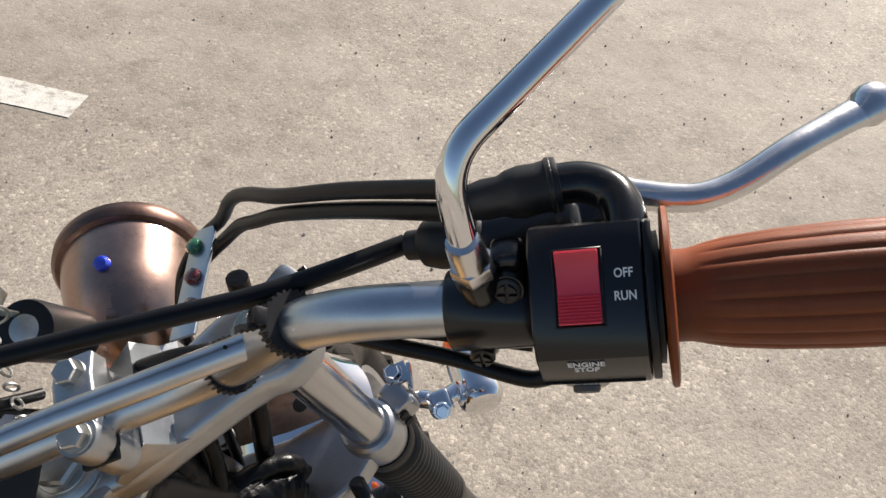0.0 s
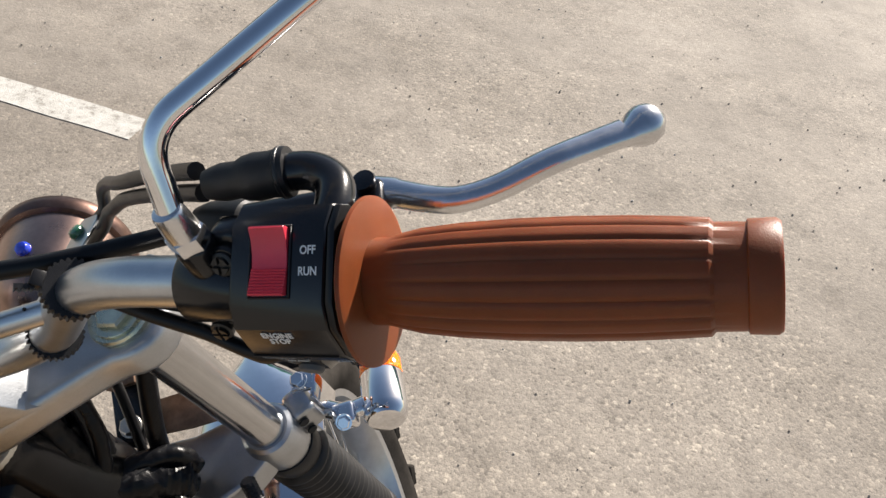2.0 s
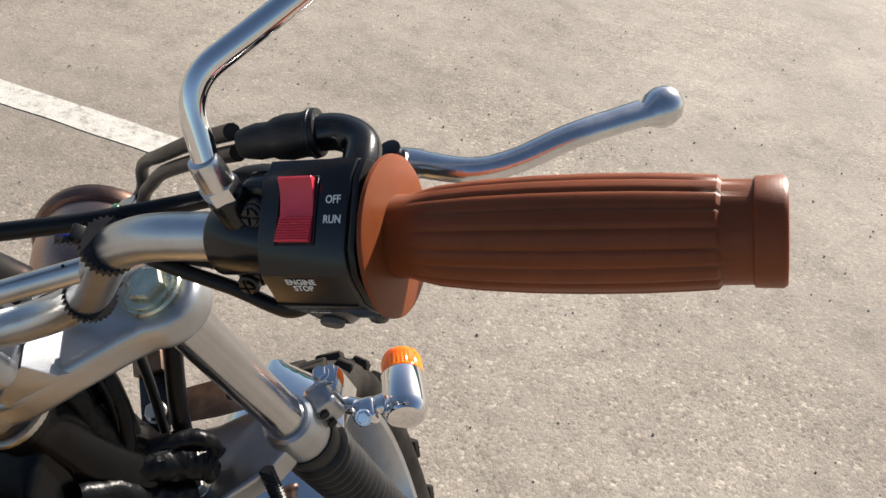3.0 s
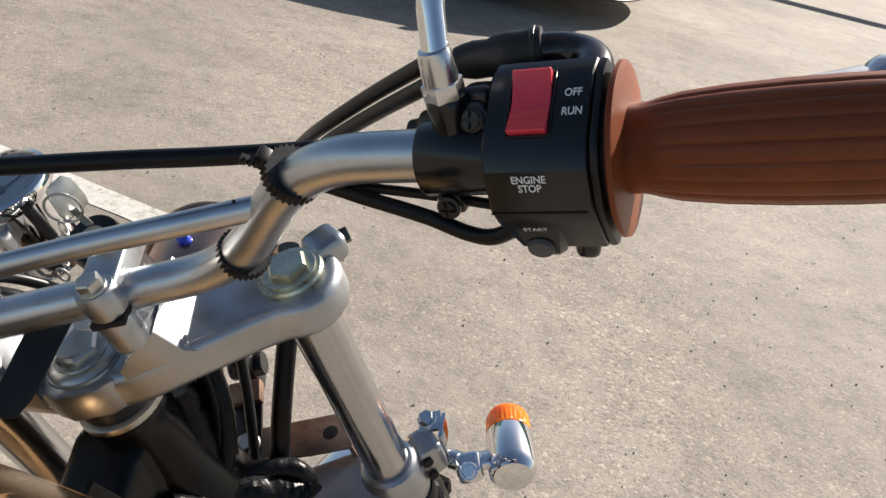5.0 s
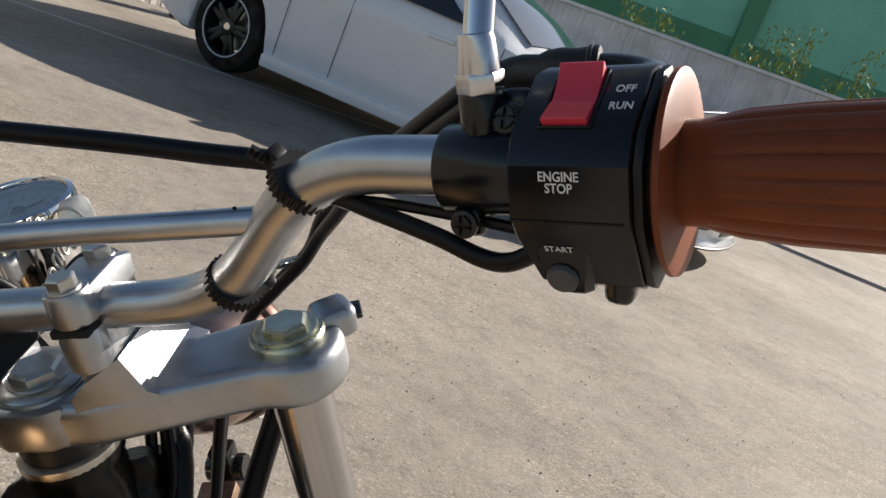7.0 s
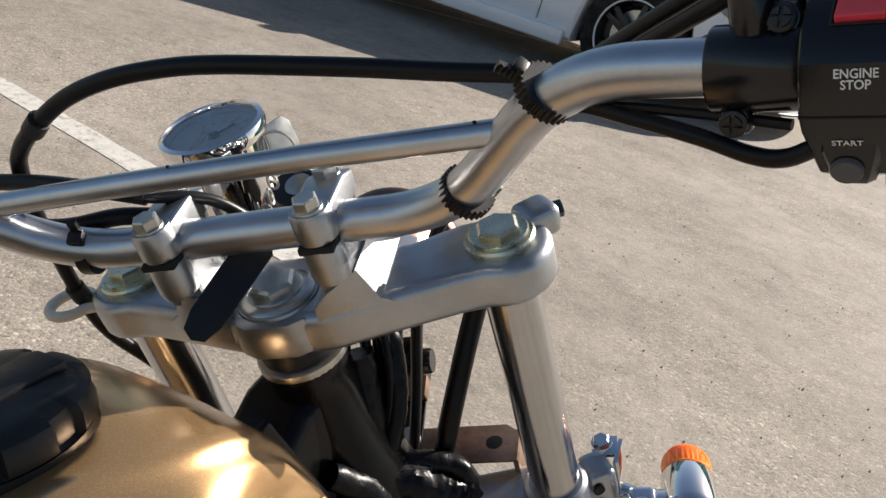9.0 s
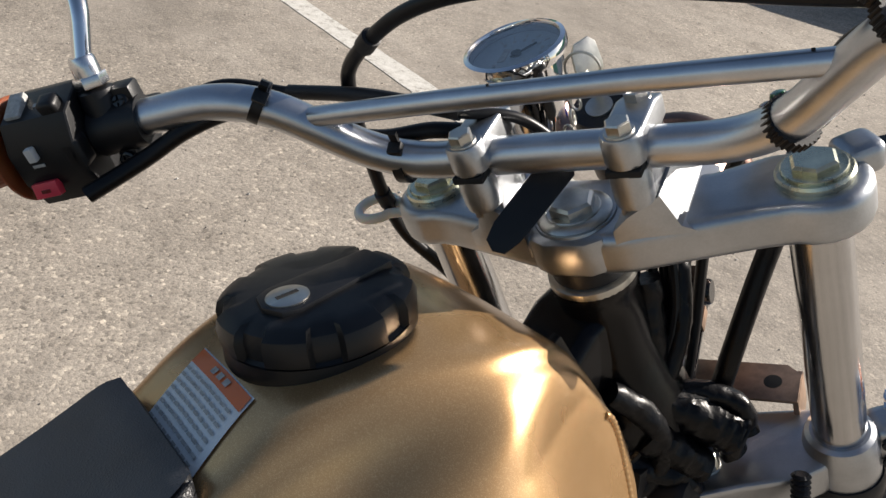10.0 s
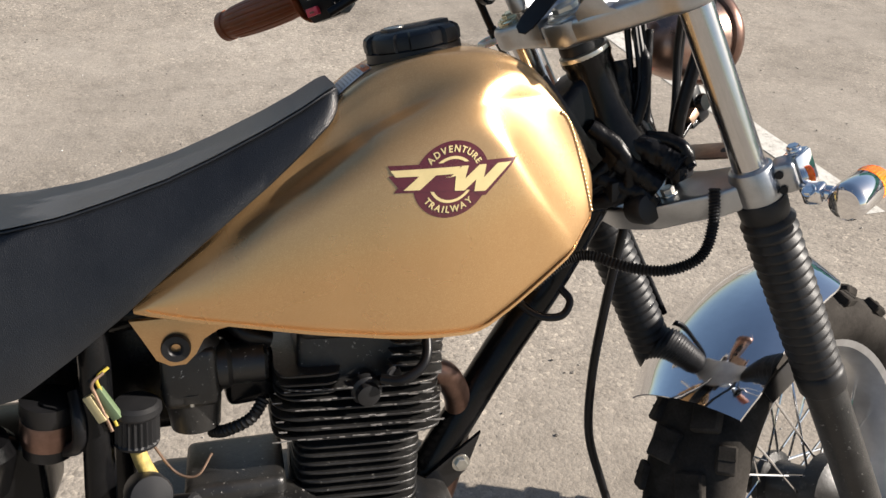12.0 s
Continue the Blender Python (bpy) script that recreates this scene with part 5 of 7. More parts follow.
def lerp_rows(rows, t):
    """Values between rows of (station, ...), by station."""
    for a, b in zip(rows, rows[1:]):
        if (a[0] - t) * (b[0] - t) <= 0 and a[0] != b[0]:
            f = (t - a[0]) / (b[0] - a[0])
            return [x + (y - x) * f for x, y in zip(a[1:], b[1:])]
    return list(rows[-1][1:]) if abs(rows[-1][0] - t) < abs(rows[0][0] - t) else list(rows[0][1:])


# station y, top z, bottom z, half width, top edge half width, shoulder half width, shoulder z
TANK = [
    (0.010, 0.690, 0.664, 0.056, 0.036, 0.050, 0.684),
    (0.006, 0.708, 0.655, 0.075, 0.047, 0.066, 0.697),
    (-0.002, 0.728, 0.647, 0.092, 0.056, 0.079, 0.714),
    (-0.012, 0.749, 0.640, 0.104, 0.063, 0.088, 0.731),
    (-0.028, 0.774, 0.628, 0.117, 0.070, 0.097, 0.752),
    (-0.050, 0.798, 0.612, 0.1225, 0.075, 0.103, 0.772),
    (-0.075, 0.813, 0.594, 0.1265, 0.078, 0.108, 0.784),
    (-0.100, 0.819, 0.577, 0.130, 0.078, 0.111, 0.785),
    (-0.128, 0.820, 0.562, 0.133, 0.075, 0.113, 0.780),
    (-0.160, 0.817, 0.560, 0.1345, 0.070, 0.1145, 0.772),
    (-0.190, 0.808, 0.561, 0.1335, 0.064, 0.115, 0.761),
    (-0.215, 0.796, 0.563, 0.1315, 0.059, 0.115, 0.748),
    (-0.240, 0.778, 0.566, 0.1285, 0.056, 0.114, 0.731),
    (-0.275, 0.748, 0.570, 0.124, 0.058, 0.111, 0.706),
    (-0.310, 0.718, 0.575, 0.118, 0.066, 0.107, 0.683),
    (-0.350, 0.684, 0.581, 0.1105, 0.076, 0.101, 0.653),
    (-0.390, 0.650, 0.587, 0.102, 0.080, 0.094, 0.632),
    (-0.420, 0.624, 0.593, 0.095, 0.080, 0.089, 0.615),
    (-0.438, 0.608, 0.598, 0.090, 0.078, 0.085, 0.604),
]


def smooth_rows(rows, t):
    """Values between rows, by a smooth curve through them."""
    k = 0
    while k < len(rows) - 2 and rows[k + 1][0] > t:
        k += 1
    a, b = rows[k], rows[k + 1]
    p, q = rows[max(k - 1, 0)], rows[min(k + 2, len(rows) - 1)]
    h = b[0] - a[0]
    f = min(max((t - a[0]) / h, 0.0), 1.0)
    out = []
    for i in range(1, len(a)):
        m0 = (b[i] - p[i]) / (b[0] - p[0]) * h
        m1 = (q[i] - a[i]) / (q[0] - a[0]) * h
        out.append((2 * f ** 3 - 3 * f * f + 1) * a[i] + (f ** 3 - 2 * f * f + f) * m0 + (3 * f * f - 2 * f ** 3) * b[i] + (f ** 3 - f * f) * m1)
    return out


def front_facet(x, y, z):
    """Cuts the front corners off with a slightly hollow facet; the cut softens towards the top."""
    d = y + 0.066 + (min(z, 0.775) - 0.691) * 0.62
    u = max(0.0, d)
    c = 0.1215 - 0.92 * min(0.0, d) - 1.0 * u + 5.0 * min(u, 0.10) ** 2
    f = min(1.0, max(0.0, (z - 0.735) / 0.060))
    s = 0.0038 + 0.0110 * f * f * (3 - 2 * f)
    t = (c - x) / s
    return x if t > 30 else c - s * math.log(1 + math.exp(t))


def tank_ring(y):
    """The right half of the tank's outline at a station, from the top down."""
    zt, zb, w, te, sh, zs = smooth_rows(TANK, y)
    h = zs - zb
    d, e = sh - te, zt - zs
    # the hollow between the ridge and the shoulder opens behind the front corner and fades under the seat
    k = min(1.0, max(0.0, (-0.110 - y) / 0.085))
    q = min(1.0, max(0.0, (y + 0.390) / 0.170))
    g = 0.0180 * k * k * (3 - 2 * k) * q * q * (3 - 2 * q)
    pts = [(0.0, zt), (te * 0.55, zt - 0.001), (te * 0.90, zt - 0.003), (te + d * 0.12 - g * 0.22, zt - 0.008 - e * 0.08 - g * 0.25), (te + d * 0.48 - g * 0.65, zt - e * 0.54 - g * 0.76), (te + d * 0.90 - g * 0.26, zs + e * 0.10 - g * 0.30),
           (sh + (w - sh) * 0.40, zs - h * 0.085), (sh + (w - sh) * 0.78, zs - h * 0.25), (w * 0.998, zs - h * 0.50), (w * 0.995, zb + h * 0.26), (w * 0.985, zb + h * 0.075), (w * 0.955, zb + 0.0045), (w * 0.80, zb)]
    return [Vector((front_facet(p.x, y, p.z) if p.x > 0.03 else p.x, y, p.z)) for p in spline([Vector((x, y, z)) for x, z in pts], 9)]


bm = start()
stations = [0.010 - 0.448 * (i / 180) ** 1.25 for i in range(181)]
rings = []
for y in stations:
    half = tank_ring(y)
    rings.append(half + [Vector((-p.x, p.y, p.z)) for p in half[:0:-1]])
loft(bm, rings)
tank = frame_part("fuel_tank", bm, GOLD, label="metallic gold fuel tank", sharp=55)
# welded seam flange round the lower edge
bm = start()
for sx in (1, -1):
    inner, outer = [], []
    for y in [0.008 - 0.436 * (i / 48) for i in range(49)]:
        zt, zb, w = smooth_rows(TANK, y)[:3]
        w = min(w, front_facet(w, y, zb + 0.01))
        inner.append(Vector((sx * w * 0.86, y, zb + 0.005)))
        outer.append(Vector((sx * (w * 0.985 + 0.0035), y, zb + 0.0055)))
    rings = [[i, o + Vector((0, 0, 0.0018)), o + Vector((0, 0, -0.0012)), i + Vector((0, 0, -0.003))] for i, o in zip(inner, outer)]
    loft(bm, rings)
frame_part("seam_flange", bm, GOLD, tank, "rolled lower seam")
for sx in (1, -1):
    bm = start()
    seam = []
    for k in range(97):
        f = k / 96
        y, z = -0.030 + 0.031 * f ** 0.6, 0.758 - 0.098 * f ** 1.1
        seam.append((sx * (front_facet(0.2, y, z) - 0.0008), y, z))
    sweep(bm, seam, [0.0021 + 0.0003 * math.sin(k * 1.6) for k in range(97)], 10)
    frame_part("front_seam", bm, GOLD, tank, "welded front seam")
for sx in (1, -1):
    bm = start()
    prism(bm, [(-0.444, 0.590), (-0.434, 0.570), (-0.424, 0.549), (-0.412, 0.542), (-0.398, 0.5425), (-0.388, 0.552), (-0.380, 0.566), (-0.366, 0.574), (-0.350, 0.577), (-0.350, 0.590)], sx * 0.082 - 0.004, sx * 0.082 + 0.004, Matrix(((0, 0, 1, 0), (1, 0, 0, 0), (0, 1, 0, 0), (0, 0, 0, 1))), 0.0015)
    lug = frame_part("tank_lug", bm, GOLD, tank, "gold mounting lug")
    bm = start()
    lathe(bm, [(0.0045, -0.003), (0.0045, 0.002), (0.0070, 0.0045), (0.0125, 0.0045), (0.0135, 0.002), (0.0135, -0.003)], along((sx * 0.0875, -0.4055, 0.5610), (sx, 0, 0)), 30, False)
    frame_part("lug_grommet", bm, RUBBER, lug, "black rubber grommet")
    bm = start()
    lathe(bm, [(0.0060, 0.0), (0.001, 0.0004)], along((sx * 0.0845, -0.4055, 0.5610), (sx, 0, 0)), 16)
    frame_part("lug_hole", bm, DARK, lug)
# filler cap
CAPM = along((0.0, -0.158, 0.8130), (0.0, -0.16, 0.987), (1, 0, 0)) @ Matrix.Diagonal((1.05, 1.05, 1.03, 1))
bm = start()
prof = [(0.030, -0.006), (0.0450, -0.006), (0.0455, -0.003), (0.0450, 0.0060)]
lathe(bm, prof + [(0.040, 0.0065)], CAPM, 60)
rings = []
for r, h, lobe in ((0.0440, 0.0062, 0), (0.0458, 0.0075, 1), (0.0462, 0.0150, 1), (0.0448, 0.0195, 1), (0.0405, 0.0225, 0.9), (0.0360, 0.0235, 0.5), (0.030, 0.0242, 0), (0.012, 0.0252, 0), (0.002, 0.0254, 0)):
    ring = []
    for i in range(144):
        a = 2 * math.pi * i / 144
        wave = 1.0 if math.cos(a * 8) > -0.42 else 0.0
        ring.append(((r - 0.0036 * lobe * (1 - wave)) * math.cos(a), (r - 0.0036 * lobe * (1 - wave)) * math.sin(a), h))
    rings.append(ring)
loft(bm, rings, True, True, CAPM)
cap = frame_part("filler_cap", bm, PLASTIC, tank, "black lobed plastic filler cap", sharp=25)
bm = start()
prism(bm, [(-0.0345, -0.0085), (-0.0335, -0.0105), (0.018, -0.0140), (0.026, -0.0110), (0.0295, 0.0), (0.026, 0.0110), (0.018, 0.0140), (-0.0335, 0.0105), (-0.0345, 0.0085)], 0.0215, 0.0268, CAPM @ pose(0.0, 0.006, 0, 0, 0, 6), 0.0012)
frame_part("cap_boss", bm, PLASTIC, cap)
bm = start()
lathe(bm, [(0.0098, 0.0), (0.0098, 0.0012), (0.0085, 0.0018), (0.003, 0.0018)], CAPM @ pose(0.0165, 0.0085, 0.0262), 28)
keyhole = frame_part("cap_lock", bm, STEEL, cap, "steel key lock with slot")
bm = start()
box(bm, (0.0105, 0.0024, 0.0006), CAPM @ pose(0.0165, 0.0085, 0.0280), 0)
frame_part("key_slot", bm, DARK, keyhole)


SQ, LEAN = 0.98, 0.20


def drape(shape, mat, name, parent, label, lift, at=(0.0, -0.1535, 0.7125)):
    """Lays a flat outline (along y, up z) on the right flank, proud by lift."""
    bm = start()
    t = bmesh.new()
    vs = [t.verts.new((x, y, 0)) for x, y in shape]
    face = t.faces.new(vs)
    bmesh.ops.triangulate(t, faces=[face])
    for _ in range(5):
        bmesh.ops.subdivide_edges(t, edges=[e for e in t.edges if e.calc_length() > 0.006], cuts=1, use_grid_fill=True)
        bmesh.ops.triangulate(t, faces=t.faces[:])
    for v in t.verts:
        v.co = flank(at[1] + v.co.x + LEAN * v.co.y, at[2] + v.co.y - 0.03 * v.co.x, lift)
    merge(bm, t)
    return frame_part(name, bm, mat, parent, label)


def flank(y, z, lift):
    """The right flank's point at (y, z)."""
    ring = tank_ring(y)
    best = None
    for a, b in zip(ring, ring[1:]):
        if (a.z - z) * (b.z - z) <= 0 and a.x > 0.05:
            f = 0 if a.z == b.z else (z - a.z) / (b.z - a.z)
            p = a.lerp(b, f)
            if best is None or p.x > best.x:
                best = p
    if best is None:
        best = Vector((0.1, y, z))
    return Vector((best.x + lift, y, z))


def arc(r, a0, a1, n):
    return [(r * math.cos(radians(a0 + (a1 - a0) * i / n)), r * math.sin(radians(a0 + (a1 - a0) * i / n))) for i in range(n + 1)]


decal = drape([(x, y * SQ) for x, y in arc(0.0345, 0, 354, 60)], MAROON, "tank_emblem", tank, "round maroon and cream tank emblem", 0.0003)
for a0, a1 in ((28, 152), (208, 332)):
    drape(arc(0.0205, a0, a1, 20) + arc(0.0180, a1, a0, 20), CREAM, "emblem_ring", decal, "", 0.0005)


def slab(points, mat, lift, grow=0.0):
    drape(points, mat, "emblem_letter", decal, "", lift)


slab([(-0.059, 0.0125), (0.060, 0.0175), (0.034, -0.0150), (0.028, -0.0150), (0.020, -0.0095), (-0.050, -0.0110), (-0.047, -0.0065), (-0.057, 0.0035), (-0.052, 0.0042)], MAROON, 0.0006)
slab([(-0.056, 0.0085), (0.006, 0.0115), (0.0035, 0.0050), (-0.0150, 0.0042), (-0.0275, -0.0085), (-0.0420, -0.0088), (-0.0300, 0.0035), (-0.0505, 0.0028)], CREAM, 0.0009)
slab([(-0.0080, 0.0022), (-0.0020, 0.0022), (0.0075, 0.0118), (0.0135, 0.0120), (0.0120, 0.0005), (0.0235, 0.0124), (0.0300, 0.0127), (0.0295, 0.0010), (0.0405, 0.0132), (0.0540, 0.0140), (0.0330, -0.0110), (0.0225, -0.0110), (0.0225, -0.0005), (0.0130, -0.0100), (0.0040, -0.0098), (0.0030, 0.0030)], CREAM, 0.0009)


WIDTHS = {"I": 0.5, "R": 0.92, "E": 0.86, "L": 0.82, "W": 1.3, "N": 1.08, "D": 1.05, "A": 1.08, "V": 1.02, "U": 1.02, "T": 0.9, "Y": 0.98}


def ring_letters(text, r, mid, step, flip):
    """Letters round the emblem, spaced by their widths."""
    total = sum(WIDTHS[ch] for ch in text)
    run = 0.0
    for ch in text:
        run += WIDTHS[ch] / 2
        a = radians(mid + (run - total / 2) * step * (1 if flip else -1))
        run += WIDTHS[ch] / 2
        sign = -1 if flip else 1

        def spot(rr):
            u, v = rr * math.cos(a), rr * math.sin(a) * SQ
            return flank(-0.1535 + u + LEAN * v, 0.7125 + v - 0.03 * u, 0.0007)

        p, q = spot(r), spot(r + sign * 0.004)
        y_ax = (q - p).normalized()
        x_ax = y_ax.cross(Vector((1, 0, 0))).normalized()
        m = Matrix((x_ax, y_ax, x_ax.cross(y_ax))).transposed().to_4x4()
        m.translation = p
        lettering("lettering", ch, 0.0082, m, CREAM, decal, BODY, wide=0.95, bold=0.00022, depth=0.00005)


ring_letters("ADVENTURE", 0.0272, 90, 13.4, False)
ring_letters("TRAILWAY", 0.0272, 270, 13.4, True)

# warning sticker behind the cap
bm = start()


def tank_top(x, y, lift):
    ring = tank_ring(y)
    for a, b in zip(ring, ring[1:]):
        if (a.x - abs(x)) * (b.x - abs(x)) <= 0:
            return Vector((x, y, a.z + (b.z - a.z) * (abs(x) - a.x) / max(1e-6, b.x - a.x) + lift))
    return Vector((x, y, ring[-1].z + lift))


def top_patch(x0, x1, y0, y1, lift, skew=0.0):
    bm = start()
    nx, ny = 8, 6
    g = [[bm.verts.new(tank_top(x0 + (x1 - x0) * i / nx + skew * j / ny, y0 + (y1 - y0) * j / ny, lift)) for i in range(nx + 1)] for j in range(ny + 1)]
    for a, b in zip(g, g[1:]):
        for i in range(nx):
            bm.faces.new((a[i], a[i + 1], b[i + 1], b[i]))
    return bm


sticker = frame_part("warning_sticker", top_patch(-0.031, 0.027, -0.2055, -0.248, 0.0012, 0.012), LABEL_WHITE, tank, "white and orange warning sticker")
frame_part("sticker_band", top_patch(-0.030, 0.026, -0.2065, -0.2135, 0.0018, 0.002), LABEL_ORANGE, sticker, "orange heading band")
bm = start()
for k in range(9):
    y = -0.2155 - 0.0031 * k
    for a in range(9):
        x0 = -0.0268 + 0.0027 * k * 0.35 + a * 0.0058
        q = [tank_top(x0, y, 0.0020), tank_top(x0 + 0.0044, y, 0.0020), tank_top(x0 + 0.0044, y - 0.0013, 0.0020), tank_top(x0, y - 0.0013, 0.0020)]
        bm.faces.new([bm.verts.new(p) for p in q])
for a in range(3):
    x0 = -0.010 + a * 0.007
    q = [tank_top(x0, -0.2085, 0.0024), tank_top(x0 + 0.0045, -0.2085, 0.0024), tank_top(x0 + 0.0045, -0.2115, 0.0024), tank_top(x0, -0.2115, 0.0024)]
    bm.faces.new([bm.verts.new(p) for p in q])
frame_part("sticker_text", bm, GREY_INK, sticker)

# seat: station y, ridge half width, ridge z, skirt half width, skirt z
SEAT = [
    (-0.2385, 0.034, 0.781, 0.040, 0.772), (-0.2420, 0.047, 0.787, 0.056, 0.768), (-0.250, 0.052, 0.784, 0.066, 0.757), (-0.275, 0.055, 0.769, 0.080, 0.736),
    (-0.310, 0.058, 0.751, 0.090, 0.708), (-0.358, 0.062, 0.729, 0.099, 0.672), (-0.400, 0.065, 0.712, 0.104, 0.640), (-0.445, 0.068, 0.698, 0.108, 0.603),
    (-0.490, 0.072, 0.686, 0.112, 0.570), (-0.535, 0.076, 0.679, 0.116, 0.540), (-0.600, 0.082, 0.674, 0.120, 0.528), (-0.700, 0.090, 0.673, 0.124, 0.528), (-0.850, 0.095, 0.680, 0.122, 0.545)]
bm = start()
rings = []
for i in range(64):
    y = -0.2385 - 0.6115 * (i / 63) ** 1.35
    r, zr, w, zs = lerp_rows(SEAT, y)
    half = [Vector((0, y, zr + 0.001)), Vector((r * 0.6, y, zr + 0.0012)), Vector((r * 0.93, y, zr + 0.0010)), Vector((r, y, zr - 0.0008)), Vector((r + 0.004, y, zr - 0.006)), Vector((r + (w - r) * 0.45, y, zr + (zs - zr) * 0.34)),
            Vector((r + (w - r) * 0.82, y, zr + (zs - zr) * 0.66)), Vector((w, y, zr + (zs - zr) * 0.92)), Vector((w - 0.001, y, zs)), Vector((w - 0.012, y, zs - 0.003))]
    rings.append(half + [Vector((-p.x, p.y, p.z)) for p in half[:0:-1]])
loft(bm, rings)
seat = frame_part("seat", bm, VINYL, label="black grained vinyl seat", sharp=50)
# top panel: the same seat, its lit sheen put into a lighter colour
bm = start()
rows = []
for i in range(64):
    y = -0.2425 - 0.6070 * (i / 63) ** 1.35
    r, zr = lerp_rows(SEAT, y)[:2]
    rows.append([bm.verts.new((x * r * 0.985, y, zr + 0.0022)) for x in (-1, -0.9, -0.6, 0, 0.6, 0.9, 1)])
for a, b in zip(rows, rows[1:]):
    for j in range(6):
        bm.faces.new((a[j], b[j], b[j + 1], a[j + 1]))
frame_part("seat_top", bm, VINYL_TOP_LIT, seat, "smooth top panel, sun and sky sheen painted as grey")
bm = start()
for sx in (1, -1):
    sweep(bm, [Vector((sx * (lerp_rows(SEAT, y)[0] + 0.001), y, lerp_rows(SEAT, y)[1] - 0.0002)) for y in [-0.243 - 0.012 * k for k in range(50)]], 0.0011, 6)
frame_part("seat_piping", bm, VINYL, seat, "stitched edge piping")

# head tube, frame tubes
HEAD = BODY.inverted() @ STEER @ pose(-0.003, -0.022, -0.079)
bm = start()
lathe(bm, [(0.030, -0.105), (0.0400, -0.100), (0.0410, -0.082), (0.0375, -0.062), (0.0310, -0.040), (0.0270, -0.020), (0.0252, 0.004), (0.0250, 0.020), (0.0270, 0.024), (0.0270, 0.030), (0.020, 0.031)], HEAD, 36)
prism(bm, [(-0.10, 0.64), (0.045, 0.640), (0.055, 0.72), (0.030, 0.795), (0.004, 0.780), (-0.02, 0.748), (-0.05, 0.730)], -0.027, 0.027, Matrix(((0, 0, 1, 0), (1, 0, 0, 0), (0, 1, 0, 0), (0, 0, 0, 1))), 0.010, 4)
headtube = frame_part("head_tube", bm, FRAME_BLACK, label="glossy black steering head tube")
bm = start()
lathe(bm, [(0.022, 0.025), (0.0262, 0.026), (0.0272, 0.030), (0.0270, 0.0335), (0.0240, 0.0350), (0.020, 0.0352)], HEAD, 40)
frame_part("bearing_cover", bm, STEEL, headtube, "steel bearing dust cover")
bm = start()
lathe(bm, [(0.020, 0.034), (0.0235, 0.0345), (0.0240, 0.040), (0.0225, 0.048), (0.015, 0.0485)], HEAD, 36)
frame_part("bearing_seal", bm, RUBBER, headtube, "black rubber bearing seal")
bm = start()
sweep(bm, bent([(0.0, 0.045, 0.66), (0.0, -0.006, 0.565), (0.0, -0.068, 0.478), (0.0, -0.175, 0.305), (0.0, -0.21, 0.22)], 0.05), 0.0205, 20)
frame_part("down_tube", bm, FRAME_BLACK, label="black frame down tube")
bm = start()
prism(bm, [(-0.095, 0.395), (-0.112, 0.350), (-0.180, 0.285), (-0.24, 0.262), (-0.24, 0.285), (-0.175, 0.335)], 0.020, 0.026, Matrix(((0, 0, 1, 0), (1, 0, 0, 0), (0, 1, 0, 0), (0, 0, 0, 1))), 0.0015)
gusset = frame_part("engine_mount", bm, BLACK, label="black engine mounting plate")
for y, z in ((-0.1195, 0.3600), (-0.165, 0.312)):
    bm = start()
    bolt(bm, (0.026, y, z), (1, 0, 0), 0.0075, 0.0065, 0.0105)
    frame_part("mount_bolt", bm, STEEL, gusset, "zinc hexagon bolt")
bm = start()
sweep(bm, [(0.0, 0.0, 0.69), (0.0, -0.10, 0.64), (0.0, -0.30, 0.60), (0.0, -0.50, 0.56), (0, -0.9, 0.60)], 0.019, 16)
frame_part("backbone_tube", bm, FRAME_BLACK, label="black frame backbone")
for sx in (1, -1):
    bm = start()
    sweep(bm, [(sx * 0.072, -0.478, 0.58), (sx * 0.078, -0.482, 0.50), (sx * 0.085, -0.490, 0.40), (sx * 0.09, -0.50, 0.24)], 0.0145, 16)
    frame_part("seat_tube", bm, FRAME_BLACK, label="black frame tube under the seat")

# engine
FIN = Matrix.Translation((0.0, -0.260, 0.0)) @ pose(0, 0, 0, -3, 0, 0)
bm = start()
box(bm, (0.112, 0.125, 0.20), FIN @ pose(0, 0, 0.455), 0.012, 3)
box(bm, (0.120, 0.110, 0.045), FIN @ pose(0, -0.006, 0.560), 0.012, 3)
box(bm, (0.17, 0.34, 0.16), FIN @ pose(0, -0.06, 0.27), 0.03, 4)
engine = frame_part("engine_block", bm, ENGINE, label="black air-cooled engine block")


def fin(z, lx, ly, y=0.0, thick=0.0028):
    bm = start()
    k = 40
    poly = []
    for i in range(k):
        a = 2 * math.pi * i / k
        c, s = math.cos(a), math.sin(a)
        w = 0.0012 * noise.noise((c * 3, s * 3, z * 60))
        poly.append((math.copysign(abs(c) ** 0.35, c) * lx + w, math.copysign(abs(s) ** 0.35, s) * ly + w + y))
    return prism(bm, poly, z - thick / 2, z + thick / 2, FIN, 0.0008, 1)


